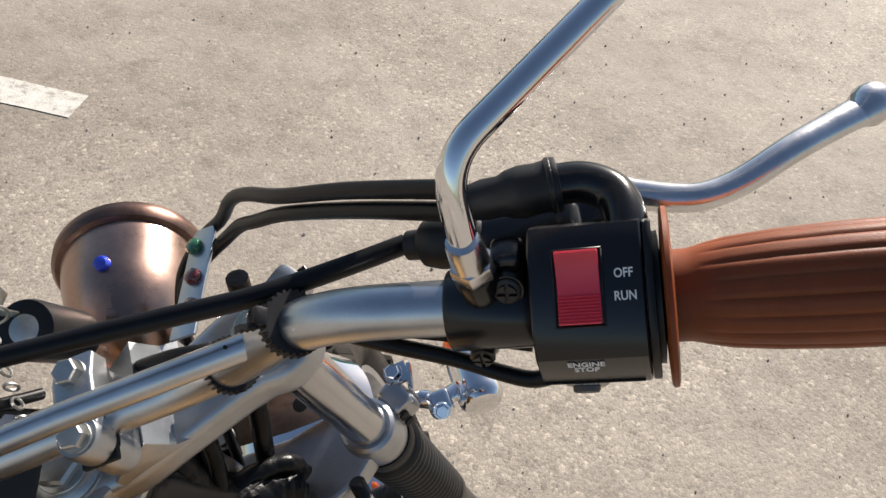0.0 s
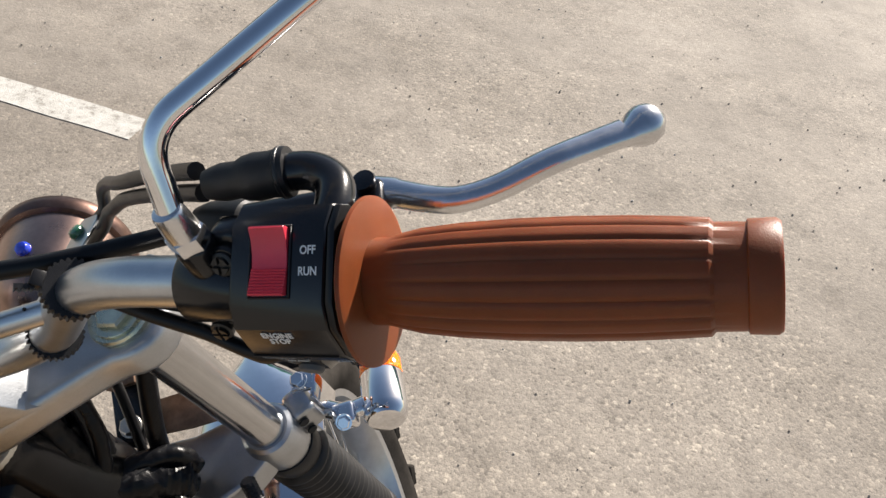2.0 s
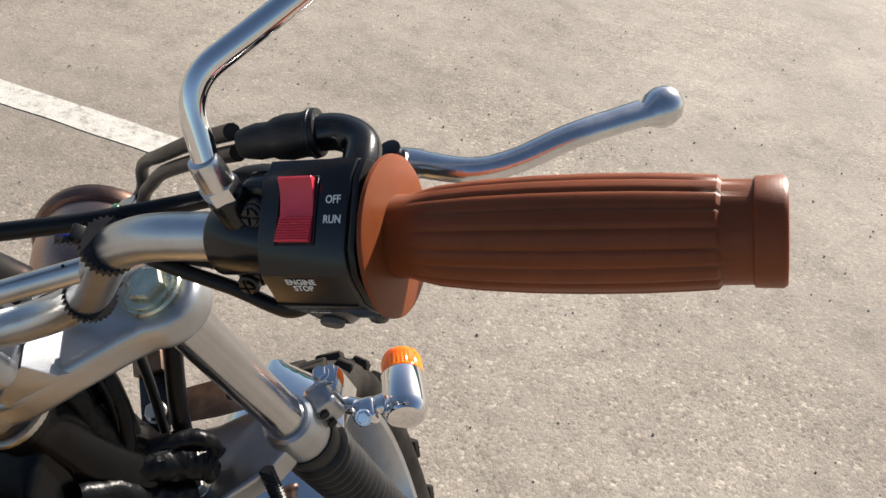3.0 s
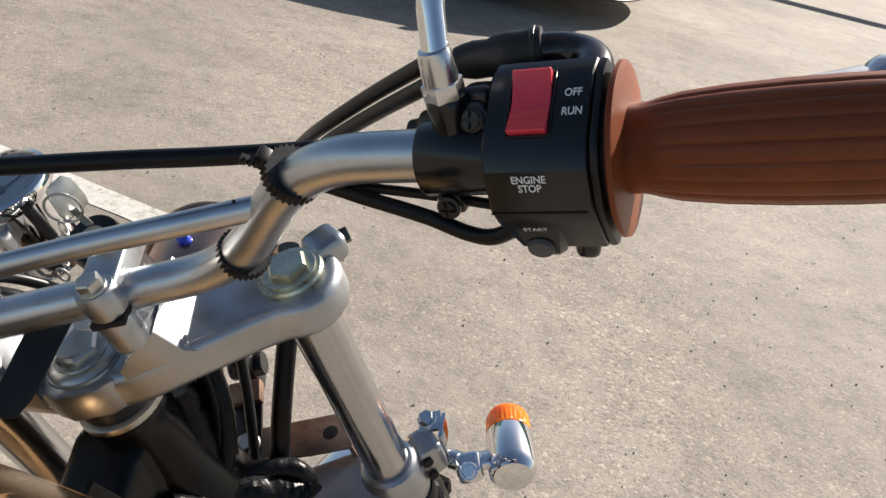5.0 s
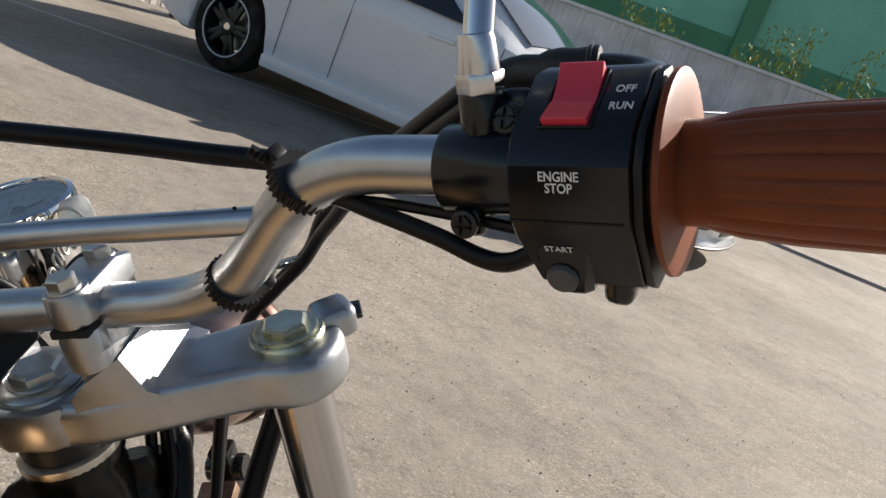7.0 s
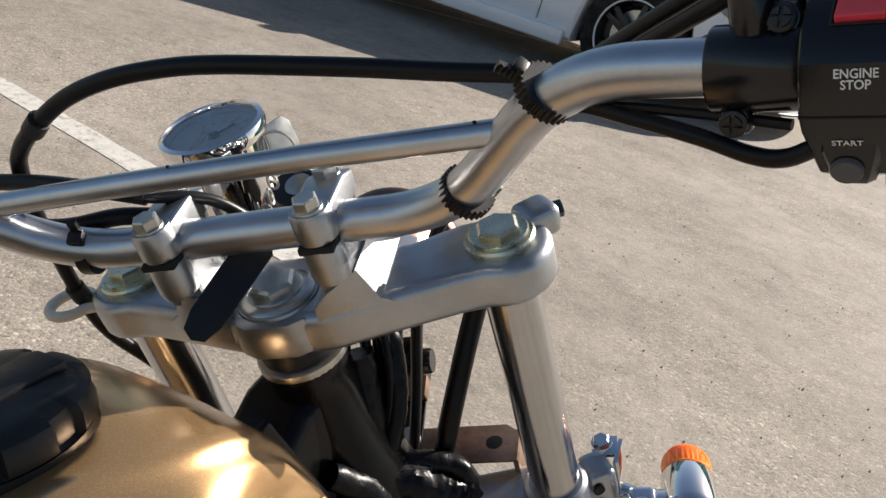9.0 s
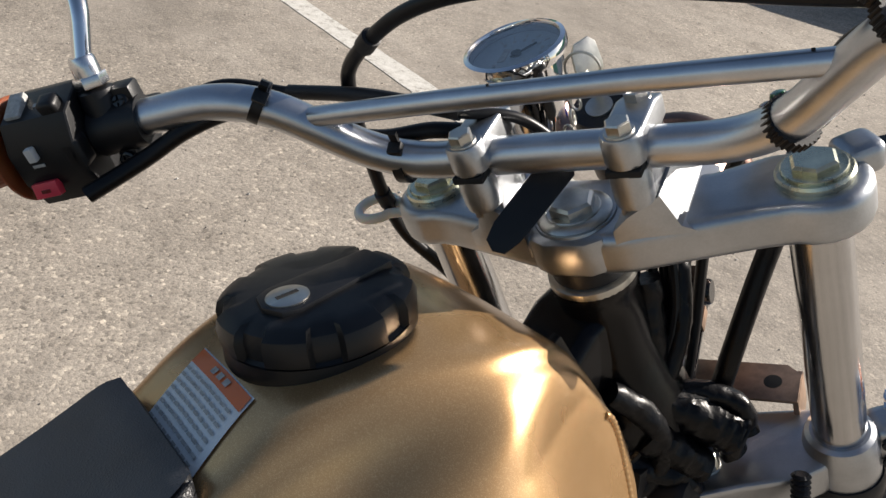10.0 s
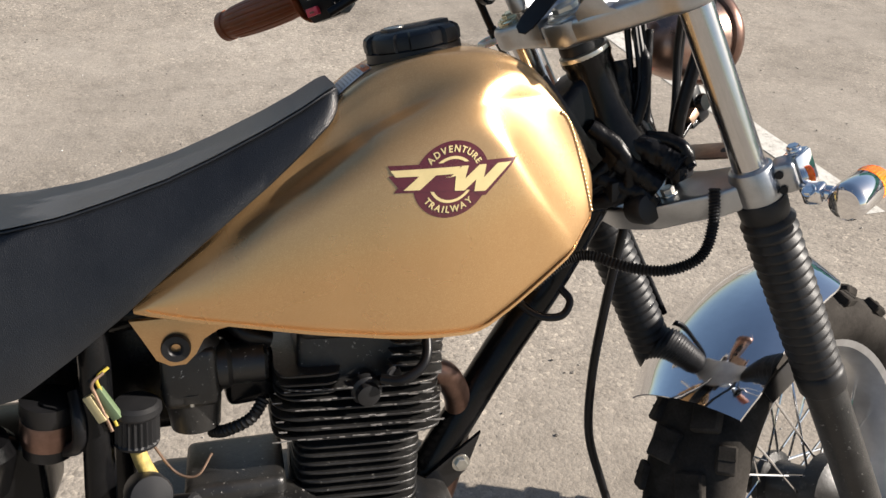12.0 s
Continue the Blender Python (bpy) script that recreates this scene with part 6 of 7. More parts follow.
for k in range(6):
    frame_part("cooling_fin", fin(0.440 + 0.0108 * k, 0.078, 0.090 - 0.004 * (k > 3)), ENGINE, engine, "scuffed black cooling fin")
for k in range(4):
    frame_part("cooling_fin", fin(0.502 + 0.0115 * k, 0.074, 0.030, 0.058), ENGINE, engine)
for k in range(3):
    frame_part("cooling_fin", fin(0.490 + 0.0095 * k, 0.076, 0.034, -0.052), ENGINE, engine)
for k in range(8):
    frame_part("cooling_fin", fin(0.425 - 0.0100 * k, 0.070, 0.068), ENGINE, engine)
bm = start()
rw = random.Random(3)
for k in range(6):
    for j in range(16):
        y = rw.uniform(-0.086, 0.086)
        box(bm, (0.0008, rw.uniform(0.002, 0.012), 0.0010), FIN @ pose(0.0785, y, 0.4414 + 0.0108 * k + rw.uniform(-0.001, 0.0006)), 0)
for k in range(4):
    for j in range(7):
        box(bm, (0.0008, rw.uniform(0.002, 0.010), 0.0010), FIN @ pose(0.0745, 0.058 + rw.uniform(-0.026, 0.026), 0.5034 + 0.0115 * k), 0)
frame_part("chipped_paint", bm, ENGINE_WORN, engine, "bare chipped fin edges")
bm = start()
lathe(bm, [(0.012, 0.0), (0.0155, 0.001), (0.016, 0.010), (0.0125, 0.013), (0.0115, 0.020), (0.007, 0.021)], FIN @ along((0.066, 0.004, 0.490), (1, 0.1, -0.1)), 24)
lathe(bm, [(0.0085, 0.0), (0.009, 0.012), (0.007, 0.014)], FIN @ along((0.070, 0.028, 0.505), (1, 0.3, 0.2)), 20)
frame_part("spark_plug_cap", bm, RUBBER, engine, "black spark plug cap")
bm = start()
hose(bm, [(0.084, -0.215, 0.5035), (0.094, -0.195, 0.505), (0.090, -0.172, 0.520), (0.070, -0.166, 0.545), (0.04, -0.165, 0.570), (0.01, -0.17, 0.60)], 0.0052, 12)
frame_part("ignition_lead", bm, CABLE, label="black ignition lead")
bm = start()
hose(bm, [(0.030, -0.175, 0.485), (0.030, -0.146, 0.478), (0.022, -0.130, 0.462), (0.003, -0.116, 0.42), (-0.024, -0.116, 0.34), (-0.024, -0.145, 0.26), (0.0, -0.23, 0.17), (0.05, -0.4, 0.14)], 0.0150, 20)
exhaust = frame_part("exhaust_pipe", bm, COPPER_DARK, label="heat-browned exhaust header pipe")
bm = start()
lathe(bm, [(0.017, 0.0), (0.026, 0.001), (0.026, 0.007), (0.017, 0.008)], along((0.030, -0.168, 0.485), (0.3, 0.95, -0.05)), 24)
frame_part("exhaust_flange", bm, ENGINE, exhaust)
# carburettor, manifold, breather filter
bm = start()
lathe(bm, [(0.020, 0.0), (0.023, 0.004), (0.021, 0.035), (0.025, 0.040), (0.025, 0.060)], along((0.03, -0.325, 0.515), (0.1, -1, 0.02)), 24)
box(bm, (0.058, 0.052, 0.060), pose(0.045, -0.398, 0.520), 0.008, 3)
lathe(bm, [(0.012, -0.034), (0.024, -0.032), (0.027, -0.004), (0.027, 0.0), (0.030, 0.004), (0.030, 0.012)], pose(0.045, -0.398, 0.492), 28)
lathe(bm, [(0.030, 0.0), (0.030, 0.006), (0.027, 0.010), (0.026, 0.040), (0.012, 0.043)], pose(0.045, -0.398, 0.545), 28)
carb = frame_part("carburettor", bm, ENGINE, label="dark grimy carburettor")
for k in range(3):
    a = 2.1 * k
    bm = start()
    bolt(bm, (0.045 + 0.027 * math.cos(a), -0.398 + 0.027 * math.sin(a), 0.496), (0, 0, -1), 0.003, 0.004)
    frame_part("carburettor_screw", bm, STEEL, carb)
FILT = along((0.074, -0.452, 0.462), (0.05, 0.10, 1.0))
bm = start()
rings = []
for r, h, f in ((0.015, 0.0, 0), (0.0205, 0.001, 0), (0.0215, 0.004, 0), (0.0215, 0.006, 1), (0.0210, 0.032, 1), (0.0225, 0.0335, 0), (0.0235, 0.036, 0), (0.0230, 0.042, 0), (0.019, 0.045, 0), (0.003, 0.046, 0)):
    rings.append([((r - 0.0022 * f * (i % 2)) * math.cos(2 * math.pi * i / 48), (r - 0.0022 * f * (i % 2)) * math.sin(2 * math.pi * i / 48), h) for i in range(48)])
loft(bm, rings, True, True, FILT)
frame_part("breather_filter", bm, RUBBER, label="pleated black breather filter", sharp=20)
bm = start()
hose(bm, [(0.076, -0.453, 0.462), (0.078, -0.448, 0.440), (0.083, -0.435, 0.410), (0.09, -0.42, 0.37), (0.09, -0.40, 0.30)], 0.0075, 12)
frame_part("yellow_hose", bm, surface("yellow_braided_hose", (0.45, 0.33, 0.10), 0.6, 0.0, 0.4, 420, 120, 0.4, depth=0.001), label="dirty yellow braided hose")
bm = start()
hose(bm, [(0.06, -0.44, 0.45), (0.075, -0.42, 0.425), (0.078, -0.40, 0.42), (0.065, -0.385, 0.435)], 0.0014, 8)
frame_part("orange_wire", bm, RUST, label="thin orange-brown wire")
bm = start()
lathe(bm, [(0.019, -0.02), (0.0205, -0.016), (0.0205, 0.018), (0.019, 0.022), (0.006, 0.024)], along((0.095, -0.445, 0.418), (1, 0.3, 0.4)), 24)
lathe(bm, [(0.010, 0.0), (0.0105, 0.03), (0.008, 0.033)], along((0.10, -0.425, 0.405), (0.6, 0.8, 0.3)), 16)
frame_part("petcock", bm, RUBBER, label="black rubber hose elbows")
bm = start()
box(bm, (0.10, 0.10, 0.06), pose(0.03, -0.365, 0.375), 0.01, 3)
lathe(bm, [(0.05, -0.03), (0.058, -0.02), (0.060, 0.02), (0.050, 0.028), (0.02, 0.03)], along((0.07, -0.33, 0.33), (1, 0, 0)), 32)
frame_part("crankcase_cover", bm, ENGINE, engine, "grimy crankcase cover")
bm = start()
hose_line = spline([(0.03, -0.385, 0.440), (0.05, -0.37, 0.450), (0.06, -0.345, 0.465), (0.05, -0.33, 0.48)], 12)
sweep(bm, hose_line, [0.0055 + 0.0012 * (i % 2) for i in range(len(hose_line))], 12)
frame_part("corrugated_hose", bm, RUBBER, label="black corrugated hose")
bm = start()
box(bm, (0.075, 0.16, 0.13), pose(-0.030, -0.470, 0.500), 0.015, 3)
box(bm, (0.050, 0.12, 0.05), pose(-0.020, -0.360, 0.555), 0.010, 3)
frame_part("air_box", bm, FRAME_BLACK, label="black air box behind the carburettor")
bm = start()
hose(bm, [(0.005, -0.40, 0.585), (0.02, -0.372, 0.570), (0.035, -0.345, 0.548), (0.03, -0.32, 0.535)], 0.0085, 12)
frame_part("fuel_hose", bm, CABLE, label="black fuel hose")
bm = start()
box(bm, (0.055, 0.050, 0.060), pose(0.012, -0.345, 0.500, 0, 0, 8), 0.010, 3)
frame_part("intake_stub", bm, FRAME_BLACK, label="black rubber intake stub")
# units under the seat
bm = start()
lathe(bm, [(0.016, -0.045), (0.0235, -0.042), (0.0245, 0.0), (0.026, 0.004), (0.0255, 0.016), (0.010, 0.018)], along((0.06, -0.528, 0.497), (0.1, 0.15, 1)), 30)
relay = frame_part("relay_can", bm, PLASTIC, label="black cylindrical relay can")
bm = start()
lathe(bm, [(0.0247, -0.030), (0.0252, -0.028), (0.0252, -0.006), (0.0247, -0.004)], along((0.06, -0.528, 0.497), (0.1, 0.15, 1)), 30)
frame_part("relay_band", bm, COPPER_DARK, relay, "dull brown metal band")
bm = start()
lathe(bm, [(0.018, -0.05), (0.026, -0.04), (0.027, 0.01), (0.018, 0.02)], along((0.07, -0.585, 0.468), (0.3, 0.3, 1)), 26)
box(bm, (0.09, 0.12, 0.09), pose(0.02, -0.60, 0.43), 0.012, 3)
frame_part("battery_box", bm, FRAME_BLACK, label="black battery box under the seat")
bm = start()
hose(bm, [(0.070, -0.500, 0.520), (0.085, -0.497, 0.500), (0.085, -0.500, 0.475), (0.070, -0.515, 0.462), (0.055, -0.54, 0.460)], 0.0075, 12)
frame_part("breather_hose", bm, CABLE, label="black looped breather hose")
for k, (a, b, mt) in enumerate((((0.090, -0.478, 0.530), (0.094, -0.462, 0.500), GREEN), ((0.092, -0.486, 0.525), (0.096, -0.474, 0.500), surface("cream_connector", (0.50, 0.42, 0.22), 0.5)))):
    bm = start()
    va, vb = Vector(a), Vector(b)
    box(bm, (0.007, 0.009, (vb - va).length), along((va + vb) / 2, vb - va), 0.0012)
    frame_part("wire_connector", bm, mt if k else surface("dull_green_connector", (0.12, 0.17, 0.09), 0.5), label="small plastic wire connector")
for k, (c, mt) in enumerate(((Vector((0.004, 0.0, 0.0)), RUST), (Vector((0, 0.004, 0.003)), surface("yellow_wire", (0.42, 0.32, 0.04), 0.5)), (Vector((-0.004, -0.003, 0)), CABLE))):
    bm = start()
    hose(bm, [Vector((0.086, -0.470, 0.545)) + c, Vector((0.092, -0.480, 0.538)) + c, Vector((0.092, -0.478, 0.525)) + c, Vector((0.095, -0.468, 0.490)) + c], 0.0016, 8)
    frame_part("loose_wire", bm, mt, label="loose coloured wire")
# wiring looms round the steering head
rndw = random.Random(11)
def crumpled(pts, r, seed, fold=0.15):
    """A bundle wrapped in loose tape: a swept tube with folds and dents."""
    line = spline(pts, 16)
    bm = sweep(start(), line, r, 22)
    for v in bm.verts:
        near = min(line, key=lambda c: (c - v.co).length_squared)
        out = v.co - near
        q = v.co * 95 + Vector((seed * 3.7, seed, 0))
        dent = noise.noise(q) * fold + abs(noise.noise(q * 2.3)) * fold * 0.9 - abs(noise.noise(q * 4.6)) * fold * 0.5
        v.co = near + out * (1.0 + dent)
    return bm


LOOMS = [
    ([(0.012, 0.075, 0.830), (0.030, 0.078, 0.790), (0.036, 0.070, 0.745), (0.030, 0.045, 0.700), (0.020, 0.01, 0.665), (0.008, -0.03, 0.645)], 0.0062),
    ([(0.020, 0.085, 0.830), (0.026, 0.082, 0.790), (0.028, 0.078, 0.745), (0.030, 0.065, 0.712), (0.030, 0.040, 0.690), (0.02, -0.01, 0.660)], 0.0048),
    ([(0.020, 0.050, 0.712), (0.042, 0.085, 0.722), (0.060, 0.106, 0.716), (0.066, 0.114, 0.700), (0.054, 0.110, 0.688), (0.036, 0.090, 0.686)], 0.0074),
    ([(0.015, 0.055, 0.690), (0.040, 0.080, 0.698), (0.058, 0.100, 0.692), (0.066, 0.108, 0.680)], 0.0092),
    ([(0.020, 0.030, 0.680), (0.036, 0.055, 0.672), (0.048, 0.075, 0.665), (0.05, 0.085, 0.652)], 0.0105),
    ([(0.020, 0.052, 0.800), (0.026, 0.058, 0.760), (0.030, 0.060, 0.720), (0.026, 0.050, 0.685), (0.015, 0.02, 0.655)], 0.0100),
    ([(0.004, 0.075, 0.790), (0.012, 0.085, 0.750), (0.020, 0.090, 0.715), (0.024, 0.080, 0.680), (0.02, 0.05, 0.65)], 0.0095),
    ([(0.030, 0.020, 0.735), (0.040, 0.045, 0.716), (0.044, 0.060, 0.690), (0.038, 0.055, 0.662), (0.020, 0.02, 0.648)], 0.0085),
    ([(0.022, 0.050, 0.720), (0.040, 0.075, 0.712), (0.056, 0.095, 0.702), (0.066, 0.106, 0.694)], 0.0140),
    ([(0.014, 0.070, 0.775), (0.020, 0.078, 0.740), (0.026, 0.078, 0.700), (0.022, 0.060, 0.665)], 0.0130),
    ([(0.036, 0.050, 0.700), (0.048, 0.072, 0.684), (0.056, 0.088, 0.672)], 0.0120),
    ([(0.026, 0.058, 0.700), (0.046, 0.092, 0.706), (0.062, 0.112, 0.708), (0.070, 0.116, 0.694)], 0.0060),
]
for k, (pts, r) in enumerate(LOOMS):
    frame_part("wiring_loom", crumpled(pts, r, k + 1), TAPE, label="tape-wrapped black wiring loom", sharp=30)
for k in range(11):
    dx, dy, dz = rndw.uniform(-0.012, 0.014), rndw.uniform(-0.012, 0.012), rndw.uniform(-0.01, 0.01)
    bm = start()
    hose(bm, [(0.014 + dx, 0.072 + dy, 0.835), (0.024 + dx * 1.2, 0.076 + dy, 0.785 + dz), (0.030 + dx * 0.6, 0.070 + dy * 1.4, 0.740 + dz), (0.034 + dx, 0.060 + dy, 0.702), (0.026 + dx * 0.5, 0.034 + dy, 0.674 + dz), (0.012, -0.01 + dy, 0.655)], rndw.choice((0.0018, 0.0024, 0.0030, 0.0036)), 8, 6)
    frame_part("wire", bm, CABLE, label="thin black wire by the steering head")
for p, s, a in (((0.062, 0.108, 0.690), (0.018, 0.024, 0.016), 25), ((0.044, 0.080, 0.716), (0.016, 0.024, 0.014), -20), ((0.030, 0.055, 0.668), (0.026, 0.034, 0.022), 10)):
    bm = start()
    box(bm, s, pose(*p, a * 0.4, a * 0.3, a), 0.003, 2)
    frame_part("loom_connector", bm, RUBBER, label="black loom connector block")
bm = start()
lathe(bm, [(0.014, -0.01), (0.017, -0.008), (0.0175, 0.012), (0.015, 0.016), (0.006, 0.018)], along((0.045, 0.075, 0.648), (1, 0.2, 0.2)), 24)
frame_part("horn_unit", bm, RUBBER, label="black rubber cap by the yoke")
bm = start()
box(bm, (0.006, 0.012, 0.110), pose(0.034, -0.004, 0.742, 36, 0, 0), 0.001)
frame_part("steering_stop", bm, FRAME_BLACK, label="flat black frame stay")
# corrugated conduit and long cable in front of the frame
conduit = spline([(0.055, -0.050, 0.575), (0.058, -0.020, 0.598), (0.064, 0.008, 0.607), (0.080, 0.045, 0.596), (0.096, 0.082, 0.594), (0.108, 0.112, 0.610), (0.110, 0.122, 0.642), (0.104, 0.124, 0.68)], 22)
bm = start()
sweep(bm, conduit, [0.0056 + 0.0011 * (1 if (i // 1) % 2 else -1) * 0.8 for i in range(len(conduit))], 12)
frame_part("corrugated_conduit", bm, PLASTIC, label="black corrugated wiring conduit", sharp=20)
bm = start()
hose(bm, [(-0.01, 0.095, 0.66), (0.000, 0.076, 0.60), (-0.010, 0.066, 0.52), (-0.030, 0.062, 0.42), (-0.045, 0.068, 0.33), (-0.055, 0.093, 0.25), (-0.06, 0.118, 0.18)], 0.0056, 12)
frame_part("speedometer_cable", bm, CABLE, label="long black speedometer cable")
bm = start()
hose(bm, [(0.045, -0.065, 0.560), (0.062, -0.045, 0.545), (0.066, -0.020, 0.543), (0.060, -0.008, 0.556), (0.050, -0.015, 0.568)], 0.0042, 10)
frame_part("cable_loop", bm, CABLE, label="small black cable loop")
# rear wheel and stand keep the machine on the ground
bm = start()
loft(bm, [[(x, -1.12 + r * math.cos(2 * math.pi * i / 64), 0.245 + r * math.sin(2 * math.pi * i / 64)) for x, r in ((-0.06, 0.20), (-0.085, 0.25), (-0.06, 0.295), (0.0, 0.302), (0.06, 0.295), (0.085, 0.25), (0.06, 0.20))] for i in range(65)], False, True)
frame_part("rear_tyre", bm, TYRE, label="wide black rear tyre")
bm = start()
sweep(bm, [(-0.08, -0.42, 0.22), (-0.17, -0.46, 0.10), (-0.25, -0.48, 0.008)], 0.011, 12)
frame_part("side_stand", bm, BLACK, label="black side stand")

# ---- parked car ----
CAR = pose(-5.39, 6.69, 0.0, 0, 0, 2.6) @ Matrix.Diagonal((1.14, 1.14, 1.14, 1))
car = thing("car", (-3.8, 6.75, 0.0), "white parked saloon car with black alloy wheels", "car", turn=2.6)


def car_part(name, bm, mat, parent=None, label="", sharp=35):
    return part(name, bm, mat, parent or car, label, CAR, sharp)


# station x (rear axle at 0), belt half width, sill half width, belt z, top z, roof half width
CARS = [(-0.98, 0.62, 0.60, 0.80, 0.93, 0.45), (-0.90, 0.76, 0.74, 0.84, 1.00, 0.58), (-0.70, 0.86, 0.84, 0.90, 1.05, 0.64), (-0.30, 0.905, 0.89, 0.95, 1.14, 0.62), (0.10, 0.915, 0.90, 0.97, 1.34, 0.60), (0.60, 0.915, 0.905, 0.965, 1.45, 0.60),
        (1.10, 0.915, 0.905, 0.955, 1.465, 0.61), (1.60, 0.91, 0.905, 0.945, 1.42, 0.60), (2.00, 0.91, 0.90, 0.935, 1.24, 0.62), (2.35, 0.905, 0.90, 0.92, 1.03, 0.66), (2.70, 0.90, 0.89, 0.885, 0.975, 0.64), (3.15, 0.885, 0.87, 0.835, 0.925, 0.64), (3.55, 0.83, 0.82, 0.775, 0.87, 0.60), (3.80, 0.71, 0.71, 0.715, 0.80, 0.52), (3.92, 0.50, 0.50, 0.66, 0.73, 0.40)]
CARS = [(x, wb, ws, zb, zb + (zt - zb) * (0.93 if zt > 1.1 else 1.0), wr) for x, wb, ws, zb, zt, wr in CARS]
CARS = [(x, wb, ws, zb - 0.075 * min(1.0, max(0.0, (x - 2.1) / 0.6)), zt - 0.075 * min(1.0, max(0.0, (x - 2.1) / 0.6)), wr) for x, wb, ws, zb, zt, wr in CARS]
WHEELS = (0.0, 2.90)
bm = start()
rings = []
xs = sorted({round(-0.98 + 4.90 * i / 94, 4) for i in range(95)})
for x in xs:
    wb, ws, zb, zt, wr = lerp_rows(CARS, x)
    low = 0.20 + 0.16 * max(0.0, (x - 3.3) / 0.4) * 0.2 + 0.12 * max(0.0, (-0.5 - x) / 0.5)
    for wx in WHEELS:
        if abs(x - wx) < 0.385:
            low = max(low, 0.335 + math.sqrt(0.385 ** 2 - (x - wx) ** 2))
    low = min(low, zb - 0.12)
    half = [(0.0, zt), (wr * 0.6, zt - 0.006), (wr * 0.92, zt - 0.03), (wr, zt - 0.06), (wr + (wb - wr) * 0.55, zb + (zt - zb) * 0.42), (wb - 0.02, zb + 0.01), (wb, zb - 0.03), (wb + 0.008, zb - 0.14 * (zb - low) / 0.7), (wb - 0.004, low + (zb - low) * 0.55), (ws + 0.006, low + (zb - low) * 0.25), (ws - 0.012, low + 0.02), (ws - 0.04, low)]
    half = [(max(0.0, y), z) for y, z in half]
    rings.append([Vector((x, -y, z)) for y, z in half] + [Vector((x, y, z)) for y, z in half[::-1]])
loft(bm, rings)
car_body = car_part("body", bm, CAR_WHITE, label="glossy white car body")


def side_patch(x0, x1, f0, f1, lift, name, mat, parent, label="", steps=24, tops=None):
    """A panel on the near flank, from height share f0 to f1 between belt and top."""
    bm = start()
    prev = None
    for i in range(steps + 1):
        t = i / steps
        x = x0 + (x1 - x0) * t
        wb, ws, zb, zt, wr = lerp_rows(CARS, x)
        col = []
        for j in range(4):
            f = f0 + (f1 - f0) * j / 3
            if tops:
                f = f0 + (tops(t) - f0) * j / 3
            y = wr + (wb - wr) * (1 - f) if f >= 0 else wb
            z = zb + (zt - zb) * f
            col.append(bm.verts.new((x, -(y + lift), z + lift * 0.5)))
        if prev:
            for j in range(3):
                bm.faces.new((prev[j], prev[j + 1], col[j + 1], col[j]))
        prev = col
    return car_part(name, bm, mat, parent, label)


side_patch(0.20, 2.02, 0.06, 0.80, 0.012, "side_window", CAR_GLASS, car_body, "dark side windows", 30, lambda t: 0.10 + 0.68 * min(1.0, t * 4, (1 - t) * 3.2))
bm = start()
for x0, x1 in ((1.62, 2.36),):
    prev = None
    for i in range(9):
        x = x0 + (x1 - x0) * i / 8
        wb, ws, zb, zt, wr = lerp_rows(CARS, x)
        row = [bm.verts.new((x, y, zt + 0.010 - 0.03 * abs(y / wr) ** 3)) for y in (-wr * 0.95, -wr * 0.5, 0, wr * 0.5, wr * 0.95)]
        if prev:
            for j in range(4):
                bm.faces.new((prev[j], prev[j + 1], row[j + 1], row[j]))
        prev = row
car_part("windscreen", bm, CAR_GLASS, car_body, "sky-reflecting windscreen")
for x0, x1 in ((0.52, 0.53), (1.05, 1.06), (2.26, 2.27)):
    bm = start()
    for i in range(1):
        pts = []
        for j in range(7):
            z = 0.28 + 0.62 * j / 6
            wb, ws, zb, zt, wr = lerp_rows(CARS, x0)
            y = wb + 0.008 - 0.012 * abs(j - 4) / 4
            pts.append((x0 + 0.008 * j, -y - 0.001, z))
        sweep(bm, pts, 0.0028, 6)
    car_part("door_gap", bm, CAR_BLACK, car_body)
for x in (0.80, 1.85):
    bm = start()
    box(bm, (0.22, 0.03, 0.03), pose(x, -0.925, 0.82), 0.012, 3)
    car_part("door_handle", bm, CAR_WHITE, car_body, "white door handle")
bm = start()
lathe(bm, [(0.02, 0), (0.065, 0.01), (0.075, 0.05), (0.065, 0.11), (0.03, 0.13)], along((2.02, -0.93, 0.935), (0.8, 0.2, 0.1)), 24)
box(bm, (0.05, 0.12, 0.03), pose(2.05, -0.91, 0.915), 0.01)
car_part("side_mirror", bm, CAR_WHITE, car_body, "white door mirror")
bm = start()
box(bm, (2.05, 0.05, 0.10), pose(1.45, -0.905, 0.215), 0.02, 3)
car_part("sill", bm, CAR_WHITE, car_body, "white side sill")
bm = start()
box(bm, (4.2, 1.55, 0.25), pose(1.35, 0, 0.33), 0.05, 2)
car_part("underbody", bm, CAR_BLACK, car_body)
